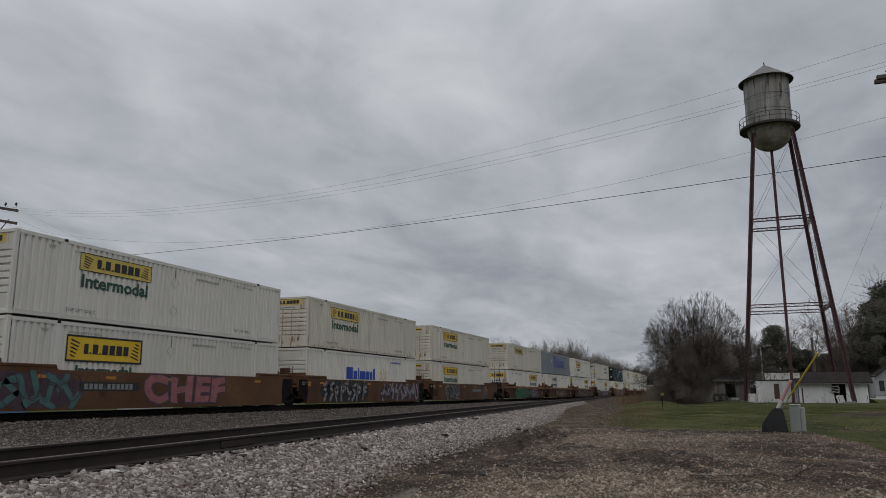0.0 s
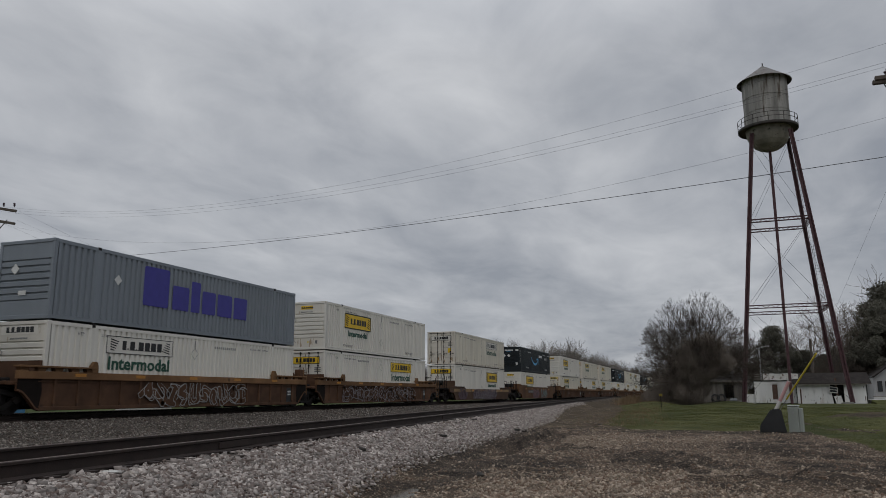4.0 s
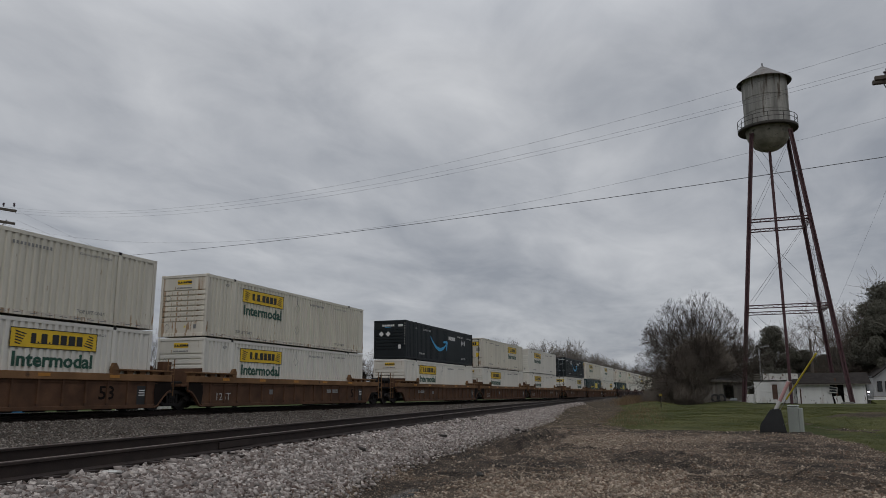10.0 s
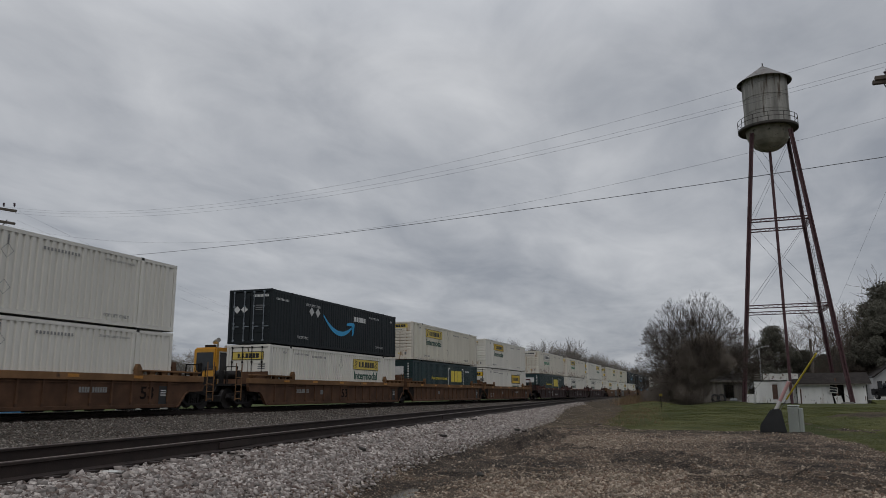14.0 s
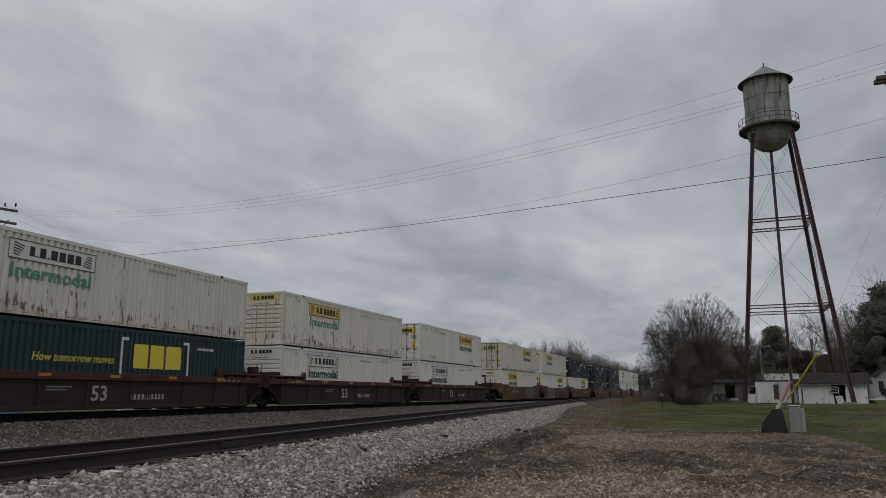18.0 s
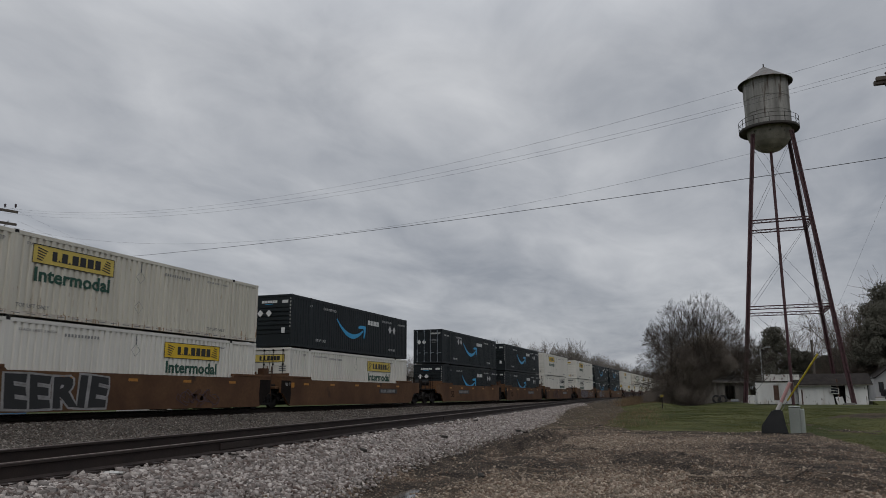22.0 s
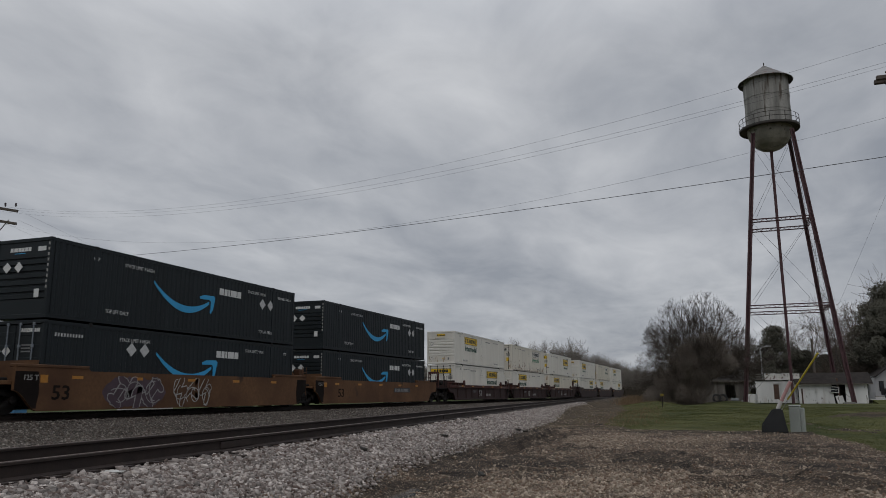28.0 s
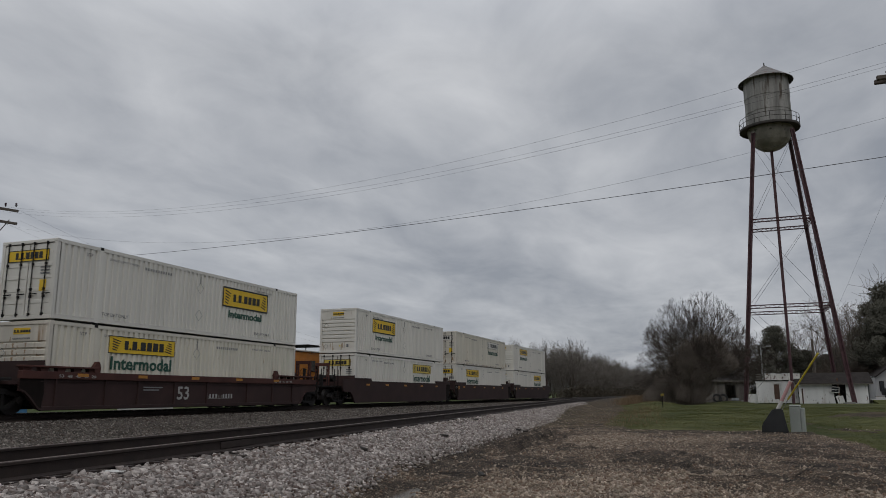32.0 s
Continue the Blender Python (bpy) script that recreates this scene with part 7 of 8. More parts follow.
def build_grass():
    rnd = random.Random(8)
    green, straw = [], []
    while len(green) < 110000:
        y = 19 + 55 * rnd.random() ** 1.15
        x = rnd.uniform(-9, 6 + y * 0.15)
        z = zone(x, y)
        d = noise.noise((x * 0.35, y * 0.2, 3.0)) + 0.4 * noise.noise((x * 1.3, y * 0.8, 8.0))
        if z not in (1, 5, 6) or (z == 6 and (y < 26 or rnd.random() < 0.93)) or (z == 5 and rnd.random() < 0.85) or d < -0.3 + 0.6 * (rnd.random() - 0.5):
            continue
        green.append((x, y, ground_z(x, y), rnd.uniform(0.015, 0.04) * (1.8 if rnd.random() < 0.05 else 1) * (1 + 0.8 * max(0, d)), 0.007 + 0.0003 * y))
    blades("grass", green, mat("grass_blades", (0.068, 0.080, 0.026), 0.95, spec=0.08, var=0.3, scale=0.5, fine=3, tint=0.25, island=True, bump=0, second=(0.142, 0.143, 0.050)), "short patchy spring grass behind a dirt lot", "grass", 4)
    while len(straw) < 9000:
        k = rnd.random()
        if k < 0.55:
            x, y, h = rnd.gauss(-9.0, 0.9), rnd.gauss(92, 4), rnd.uniform(0.5, 1.2)
            w = 0.03
        else:
            y = 32 + 60 * rnd.random()
            x, h, w = siding_x(y) + 3.6 + 0.02 * y + rnd.gauss(0.6, 0.9), rnd.uniform(0.05, 0.16), 0.02
        straw.append((x, y, ground_z(x, y), h, w))
    blades("dry_grass", straw, mat("straw_blades", (0.215, 0.15, 0.092), 0.9, spec=0.1, var=0.3, scale=0.6, tint=0.35, island=True, bump=0), "tan dead grass beside the tracks", "grass", 5)


# ---------------- old houses ----------------
WHITEWASH = mat("peeling_white_wall_paint", (0.74, 0.735, 0.71), 0.85, var=0.14, scale=1.2, fine=14, streak=True, rust=0.22, spots=0.8, rust_color=(0.16, 0.135, 0.11), bump=0.2, world=True)
SHEDWOOD = mat("grey_weathered_board", (0.18, 0.162, 0.14), 0.9, var=0.3, scale=2, streak=True, tint=0.2, bump=0.3, world=True)
SHINGLE = mat("dark_worn_shingles", (0.034, 0.029, 0.026), 0.95, spec=0.15, var=0.35, scale=2, fine=14, bump=0.5, world=True)
DARKHOLE = mat("dark_bare_timber_inside", (0.02, 0.017, 0.014), 0.95, var=0.3, bump=0.1)
BROWNDOOR = mat("rust_brown_door_board", (0.10, 0.058, 0.042), 0.85, var=0.3, scale=3, bump=0.2)
PALETRIM = mat("off_white_trim", (0.5, 0.49, 0.46), 0.8, var=0.15, bump=0.1)
GLASS = mat("dull_window_glass", (0.03, 0.033, 0.036), 0.12, var=0.2, bump=0)
SIDINGM = mat("pale_house_siding", (0.33, 0.33, 0.325), 0.8, var=0.12, scale=1.5, streak=True, bump=0.1, world=True)
TIN = mat("rust_stained_white_tin", (0.62, 0.60, 0.56), 0.7, 0.1, var=0.2, scale=1.4, rust=0.5, rust_color=(0.13, 0.075, 0.05), bump=0.15, world=True)


def gable_roof(x0, x1, y0, y1, z, rise, over=0.3, thick=0.12):
    """Two roof slabs meeting over the middle of the depth; the ridge runs along x."""
    bm = bmesh.new()
    ym = (y0 + y1) / 2
    slope = rise / (ym - y0)
    for side in (0, 1):
        e = y0 - over if side == 0 else y1 + over
        ze = z - over * slope
        prism(bm, [(e, ze), (ym, z + rise), (ym, z + rise + thick), (e, ze + thick)], "x", x0 - over, x1 + over)
    return bm


def build_houses():
    g = -0.98
    # grey board shed with a lean-to roof
    h = tagged(new("board_shed"), "grey weathered board shed with dark open window", "shed")
    h.location = (0, 0, g)
    n = 0
    x = -2.3
    board = shared("board", lambda: boxes((0, 0, 0, 0.235, 0.04, 2.62)), SHEDWOOD)
    while x < 3.2:
        if 0.45 < x < 1.55:
            part("board", shared("short_board", lambda: boxes((0, 0, 0, 0.235, 0.04, 0.5)), SHEDWOOD), None, h).location = (x, 104, 0)
            part("board", shared("upper_board", lambda: boxes((0, 0, 2.2, 0.235, 0.04, 2.62)), SHEDWOOD), None, h).location = (x, 104, 0)
        else:
            part("board", board, None, h).location = (x, 104, 0)
        x += 0.25
    part("back_wall", boxes((-2.3, 108.9, 0, 3.3, 109, 3.2), (-2.3, 104.04, 0, -2.2, 108.9, 2.9), (3.2, 104.04, 0, 3.3, 108.9, 2.9)), SHEDWOOD, h)
    part("window_frame", boxes((0.5, 103.96, 0.48, 0.6, 104.04, 2.2), (1.5, 103.96, 0.48, 1.6, 104.04, 2.2), (1.0, 103.97, 0.48, 1.06, 104.03, 2.2), (0.6, 103.96, 2.12, 1.5, 104.04, 2.2)), DARKHOLE, h)
    part("roof", prism(bmesh.new(), [(103.6, 2.6), (109.4, 3.5), (109.4, 3.6), (103.6, 2.72)], "x", -2.6, 3.6), SHINGLE, h, "low sloping dark roof")
    part("fascia", boxes((-2.6, 103.56, 2.55, 3.6, 103.6, 2.75)), SHEDWOOD, h)
    # white block building with a torn tin parapet
    h = tagged(new("white_block_building"), "peeling white block building with torn tin parapet", "building")
    h.location = (0, 0, g)
    y0, x0, x1 = 98.6, 4.05, 8.35
    blk = shared("block", lambda: boxes((0, 0, 0, 0.408, 0.2, 0.206), bev=0.006), WHITEWASH)
    part("wall_core", boxes((x0 + 0.02, y0 + 0.06, 0, 5.85, y0 + 0.22, 2.55), (6.45, y0 + 0.06, 0, x1 - 0.02, y0 + 0.22, 2.55), (5.85, y0 + 0.06, 2.2, 6.45, y0 + 0.22, 2.55), (5.85, y0 + 0.06, 0, 6.45, y0 + 0.22, 0.38)), WHITEWASH, h)
    for r in range(12):
        z = 0.02 + r * 0.21
        x = x0 - (0.2 if r % 2 else 0)
        while x < x1 - 0.1:
            if not (5.5 < x + 0.2 - 0.0 < 6.6 and 0.3 < z < 2.2):
                part("block", blk, None, h).location = (x + 0.01, y0, z)
            x += 0.415
    part("side_wall", boxes((x0, y0 + 0.22, 0, x0 + 0.2, y0 + 3.4, 2.55), (x1 - 0.2, y0 + 0.22, 0, x1, y0 + 3.4, 2.55), (x0, y0 + 3.2, 0, x1, y0 + 3.4, 2.55)), WHITEWASH, h)
    part("door", boxes((5.85, y0 + 0.03, 0.38, 6.42, y0 + 0.08, 2.18), bev=0.01), BROWNDOOR, h, "boarded rust-brown door")
    part("roof_deck", boxes((x0 - 0.1, y0 - 0.05, 2.55, x1 + 0.1, y0 + 3.5, 2.66)), SHINGLE, h)
    x = x0 + 0.9
    i = 0
    while x < x1 - 0.05:
        part("tin_sheet", shared("tin_sheet", lambda: boxes((0, 0, 0, 0.62, 0.03, 0.78), bev=0.006), TIN), None, h).matrix_basis = pose(x, y0 - 0.04, 2.68 + 0.03 * math.sin(i * 2.1), -8, 0.8 * math.sin(i * 1.7), 0)
        x += 0.635
        i += 1
    part("open_rafters", boxes(*[(x0 - 0.05, y0 - 0.02, 2.7 + 0.2 * k, x0 + 0.9, y0 + 0.04, 2.78 + 0.2 * k) for k in range(4)]), SHEDWOOD, h)
    # collapsing white house under a dark roof
    h = tagged(new("collapsed_house"), "collapsing white plank house under dark shingle roof", "house")
    h.location = (0, 0, g - 0.12)
    y0, x0, x1 = 98.0, 8.45, 15.7
    rnd = random.Random(3)
    plank = shared("plank", lambda: boxes((0, 0, 0, 0.375, 0.035, 2.42)), WHITEWASH)
    x = x0
    while x < x1 - 0.2:
        tilt, dz = rnd.uniform(-0.12, 0.12), 0
        if 10.3 < x < 12.1:
            tilt = -7
        if 12.1 <= x < 13.3:
            if x < 12.9:
                part("plank", shared("short_plank", lambda: boxes((0, 0, 0, 0.375, 0.035, 0.95)), WHITEWASH), None, h).matrix_basis = pose(x + 0.25, y0 - 0.1, 0, 4, -14, 0)
        else:
            part("plank", plank, None, h).matrix_basis = pose(x, y0, dz, 0, tilt, 0)
        x += 0.377
    part("gap_board", boxes((8.75, y0 - 0.03, 0, 8.9, y0, 1.8)), BROWNDOOR, h)
    part("inner_wall", boxes((x0, y0 + 1.6, 0, x1, y0 + 1.7, 2.3), (x0, y0 + 0.05, 0, x0 + 0.1, y0 + 3.8, 2.4), (x1 - 0.1, y0 + 0.05, 0, x1, y0 + 3.8, 2.4), (x0, y0 + 3.7, 0, x1, y0 + 3.8, 2.4)), DARKHOLE, h)
    fr = part("window", boxes((0, 0, 0, 0.9, 0.06, 0.08), (0, 0, 0.62, 0.9, 0.06, 0.70), (0, 0, 0.08, 0.08, 0.06, 0.62), (0.82, 0, 0.08, 0.9, 0.06, 0.62), (0.08, 0.01, 0.32, 0.82, 0.05, 0.38)), PALETRIM, h, "hanging white window sash")
    fr.matrix_basis = pose(11.75, y0 - 0.2, 1.35, 0, 6, 0)
    part("pane", boxes((0.08, 0.025, 0.08, 0.82, 0.035, 0.62)), GLASS, fr)
    part("post", boxes((12.6, y0 - 0.05, 0, 12.78, y0 + 0.05, 2.3)), BROWNDOOR, h).matrix_basis = pose(0, 0, 0, 0, -3, 0)
    rf = part("roof", gable_roof(x0 - 0.1, x1 + 0.15, y0 - 0.1, y0 + 3.9, 2.46, 1.05, 0.3), SHINGLE, h, "sagging dark shingle roof")
    part("fascia", boxes((x0 - 0.4, y0 - 0.45, 2.24, x1 + 0.45, y0 - 0.41, 2.34)), SHEDWOOD, h)
    # pale house at the edge of view
    h = tagged(new("pale_house"), "pale sided house with dark windows and grey roof", "house")
    h.matrix_basis = pose(0, 0, g - 0.09) @ Matrix.Scale(1.06, 4)
    y0 = 101.0
    course = shared("siding_board", lambda: prism(bmesh.new(), [(0, 0), (-0.03, 0), (-0.008, 0.19), (0, 0.19)], "x", 16.9, 24.0), SIDINGM)
    for i in range(14):
        part("siding_board", course, None, h).location = (0, y0, 0.45 + i * 0.19)
    part("wall", boxes((16.9, y0, 0, 24, y0 + 0.15, 3.1), (16.9, y0 + 0.15, 0, 17.05, y0 + 6, 3.1), (23.85, y0 + 0.15, 0, 24, y0 + 6, 3.1)), SIDINGM, h)
    part("skirting", boxes((16.75, y0 - 0.5, 0, 24, y0 - 0.4, 0.72)), PALETRIM, h, "white porch skirting")
    part("porch_floor", boxes((16.75, y0 - 0.5, 0.72, 24, y0 - 0.035, 0.8)), SHEDWOOD, h)
    for x, w in ((17.3, 0.5), (18.1, 0.95), (20.6, 0.95)):
        wf = part("window", boxes((x, y0 - 0.08, 1.3, x + w, y0 - 0.03, 1.38), (x, y0 - 0.08, 2.42, x + w, y0 - 0.03, 2.5), (x, y0 - 0.08, 1.38, x + 0.07, y0 - 0.03, 2.42), (x + w - 0.07, y0 - 0.08, 1.38, x + w, y0 - 0.03, 2.42)), DARKHOLE, h, "dark framed window")
        part("pane", boxes((x + 0.07, y0 - 0.06, 1.38, x + w - 0.07, y0 - 0.045, 2.42)), GLASS, wf)
    part("roof", prism(bmesh.new(), [(16.9, 2.9), (20.6, 5.7), (24.6, 2.9), (24.6, 3.06), (20.6, 5.88), (16.9, 3.06)], "y", y0 - 0.6, y0 + 6.2), SHINGLE, h)
    part("gable", prism(bmesh.new(), [(17.2, 3.1), (24, 3.1), (20.6, 5.6)], "y", y0 - 0.02, y0 + 0.1), SIDINGM, h)
    # low white wall between the shed and the block building
    tagged(new("low_block_wall", mesh_of(boxes((2.85, 98.9, g - 0.1, 4.02, 99.1, g + 1.05), bev=0.02), WHITEWASH)), "low peeling white block wall beside a shed", "wall")


# ---------------- the driveway and the pickup truck on it ----------------
DRIVE_Z = -0.58
CARPAINT = mat("dark_grey_metallic_car_paint", (0.022, 0.022, 0.026), 0.3, 0.3, var=0.1, scale=2, bump=0)
CARGLASS = mat("dark_car_glass", (0.02, 0.022, 0.025), 0.06, var=0.05, bump=0)
CHROME = mat("dull_chrome", (0.45, 0.45, 0.46), 0.25, 0.9, var=0.1, scale=5, bump=0)
TYRE = mat("worn_black_tyre_rubber", (0.014, 0.014, 0.014), 0.8, var=0.3, scale=6, bump=0.1)
# Sky sheen on the wet paving is put into this pale tone.
SKY_PALE_CONCRETE = mat("sky_pale_wet_concrete", (0.40, 0.39, 0.37), 0.85, var=0.2, scale=1.5, fine=20, bump=0.15)
BANK = mat("mown_grass_bank", (0.075, 0.080, 0.027), 0.95, spec=0.08, var=0.4, scale=1.2, fine=14, bump=0.4)
LAMPGLOW = bpy.data.materials.new("lit_headlight")
LAMPGLOW.use_nodes = True
LAMPGLOW.node_tree.nodes["Principled BSDF"].inputs["Emission Color"].default_value = (1.0, 0.9, 0.97, 1)
LAMPGLOW.node_tree.nodes["Principled BSDF"].inputs["Emission Strength"].default_value = 6.0
PICKUP, PICKUP_WHEELS = [], []
# seconds, place of the front bumper, metres run
DRIVE = [(0, 12.3, 108.5, 0.0), (6, 12.3, 108.5, 0.0), (7, 13.1, 107.0, 1.7), (8, 14.1, 105.5, 3.5), (9, 15.06, 104.0, 5.28), (9.6, 15.6, 103.1, 6.33), (10.2, 16.15, 102.2, 7.38), (11, 16.95, 101.0, 8.82),
         (11.4, 17.32, 100.4, 9.53), (12.2, 18.1, 99.2, 10.96), (13, 18.9, 98.1, 12.32), (14, 19.8, 97.5, 13.4), (16, 20.6, 97.2, 14.25), (32, 20.6, 97.2, 14.25)]


def build_driveway():
    bm = prism(bmesh.new(), [(9.5, 103.0), (16.1, 102.4), (16.1, 96.6), (46, 96.6), (46, 106.3), (17.4, 106.3), (17.4, 112.5), (9.5, 112.5)], "z", -1.25, DRIVE_Z)
    tagged(new("driveway", mesh_of(bm, SKY_PALE_CONCRETE)), "wet concrete driveway beside old houses, sky reflection painted pale", "driveway", kind="structure")
    bm = prism(bmesh.new(), [(90.0, -1.25), (96.59, DRIVE_Z + 0.01), (96.59, -1.25)], "x", 15.76, 46)
    tagged(new("grass_bank", mesh_of(bm, BANK)), "low grass bank below a driveway", "grass bank", kind="structure")


def build_pickup():
    """A full-size pickup, its front bumper at the origin, facing along -y."""
    t = tagged(new("pickup_truck"), "dark grey pickup truck with lit headlights on a driveway", "truck")
    PICKUP.append(t)
    low = prism(bmesh.new(), [(0.12, 0.42), (0.10, 0.95), (0.22, 1.10), (1.55, 1.20), (5.5, 1.22), (5.6, 1.15), (5.6, 0.5), (5.0, 0.45), (4.85, 0.8), (4.55, 0.92), (4.25, 0.8), (4.1, 0.42), (1.55, 0.42), (1.4, 0.8), (1.1, 0.92), (0.8, 0.8), (0.65, 0.42)], "x", -0.98, 0.98)
    bmesh.ops.bevel(low, geom=[e for e in low.edges if abs(e.verts[0].co.x - e.verts[1].co.x) < 0.01], offset=0.05, segments=2, affect="EDGES")
    part("body", low, CARPAINT, t, "dark grey metallic body")
    cab = bmesh.new()
    lo = [(-0.92, 1.35), (0.92, 1.35), (0.92, 3.75), (-0.92, 3.75)]
    hi = [(-0.72, 2.05), (0.72, 2.05), (0.74, 3.55), (-0.74, 3.55)]
    a = [cab.verts.new((x, y, 1.19)) for x, y in lo]
    b = [cab.verts.new((x, y, 1.88)) for x, y in hi]
    cab.faces.new(a[::-1])
    cab.faces.new(b)
    for i in range(4):
        cab.faces.new((a[i], a[(i + 1) % 4], b[(i + 1) % 4], b[i]))
    bmesh.ops.bevel(cab, geom=cab.edges[:], offset=0.06, segments=2, affect="EDGES")
    part("cab", cab, CARPAINT, t)
    wind = prism(bmesh.new(), [(-0.78, 0.02), (0.78, 0.02), (0.62, 0.82), (-0.62, 0.82)], "y", -0.012, 0.012)
    part("windscreen", wind, CARGLASS, t, "dark raked windscreen").matrix_basis = pose(0, 1.40, 1.26, -45.4, 0, 0)
    for side in (-1, 1):
        for y0, y1 in ((1.95, 2.65), (2.75, 3.45)):
            w = prism(bmesh.new(), [(y0, 0.06), (y1, 0.06), (y1 - 0.03, 0.5), (y0 + 0.2, 0.5)], "x", -0.012, 0.012)
            part("side_window", w, CARGLASS, t).matrix_basis = pose(side * 0.905, 0, 1.21, 0, -side * 15.5, 0)
        part("mirror", boxes((side * 1.05 - 0.1, 1.75, 1.18, side * 1.05 + 0.1, 1.86, 1.42), bev=0.03), CARPAINT, t)
        lamp = part("headlight", boxes((side * 0.78 - 0.17, 0.075, 0.80, side * 0.78 + 0.17, 0.16, 1.0), bev=0.03), CARGLASS, t)
        part("bulb", boxes((side * 0.78 - 0.13, 0.05, 0.82, side * 0.78 + 0.13, 0.074, 0.97)), LAMPGLOW, lamp, "glowing headlight")
        for y in (1.1, 4.55):
            w = part("wheel", rods((Vector((-0.12, 0, 0)), Vector((0.12, 0, 0)), 0.38), seg=20), TYRE, t, "black tyre")
            w.location = (side * 0.86, y, 0.38)
            hub = part("rim", rods((Vector((-0.02, 0, 0)), Vector((0.02, 0, 0)), 0.22), seg=10), CHROME, w)
            hub.location = (side * 0.115, 0, 0)
            for k in range(5):
                part("spoke", boxes((-0.012, -0.03, 0.03, 0.012, 0.03, 0.21)), CARPAINT, hub).matrix_basis = pose(side * 0.016, 0, 0, 72 * k, 0, 0)
            PICKUP_WHEELS.append((w, side * 0.86, y))
    grille = part("grille", boxes((-0.58, 0.07, 0.70, 0.58, 0.13, 1.02), bev=0.02), CARGLASS, t)
    for i in range(3):
        part("grille_bar", boxes((-0.56, 0.045, 0.735 + 0.1 * i, 0.56, 0.068, 0.775 + 0.1 * i)), CHROME, grille)
    part("bumper", boxes((-0.96, 0.0, 0.42, 0.96, 0.115, 0.64), bev=0.03), CHROME, t, "chrome bumper")
    part("bed_cover", boxes((-0.86, 3.85, 1.222, 0.86, 5.45, 1.26)), CARGLASS, t)


def pickup_motion():
    walk(PICKUP[0], [(t, pose(x, y, DRIVE_Z, 0, 0, 22)) for t, x, y, d in DRIVE])
    steps = [0, 6] + [6 + 0.2 * i for i in range(1, 51)] + [32]
    for w, x, y in PICKUP_WHEELS:
        rows = []
        for t in steps:
            d = float(np.interp(t, [r[0] for r in DRIVE], [r[3] for r in DRIVE]))
            rows.append((t, Matrix.Translation((x, y, 0.38)) @ Matrix.Rotation(d / 0.38, 4, "X")))
        walk(w, rows)


def mesh_of(bm, material, name="shape"):
    me = bpy.data.meshes.new(name)
    bm.to_mesh(me)
    bm.free()
    me.materials.append(material)
    return me


# ---------------- yard things ----------------
RUBBER = mat("black_rubber", (0.012, 0.012, 0.012), 0.75, var=0.3, scale=4, bump=0.15)
PEDESTAL = mat("pale_grey_green_cabinet", (0.30, 0.32, 0.285), 0.55, var=0.08, scale=2, bump=0.05)
PINKPIPE = mat("sun_faded_red_pipe", (0.40, 0.225, 0.21), 0.6, var=0.15, scale=4, bump=0.05)
PALEPIPE = mat("dirty_white_pipe", (0.48, 0.46, 0.43), 0.6, var=0.15, scale=4, bump=0.05)
GUARD = mat("yellow_plastic_guard", (0.55, 0.43, 0.03), 0.45, var=0.12, scale=4, bump=0.03)
POLEWOOD = mat("weathered_pole_timber", (0.10, 0.083, 0.068), 0.9, var=0.3, scale=4, fine=40, streak=True, bump=0.3)
WIREM = mat("dark_wire", (0.06, 0.06, 0.062), 0.6, 0.3, var=0.1, bump=0)
PORCELAIN = mat("brown_porcelain", (0.06, 0.035, 0.045), 0.25, var=0.1, bump=0)
WATER = mat("muddy_puddle_water", (0.05, 0.046, 0.04), 0.04, var=0.15, scale=1.5, bump=0.02)
STEELDRUM = mat("dull_steel_drum", (0.16, 0.17, 0.17), 0.5, 0.5, var=0.2, bump=0.05)
SCRAP = mat("dark_rotten_timber", (0.028, 0.024, 0.02), 0.95, var=0.3, scale=6, bump=0.4)
BLUETARP = mat("blue_plastic_sheet", (0.05, 0.16, 0.30), 0.5, var=0.15, bump=0.1)


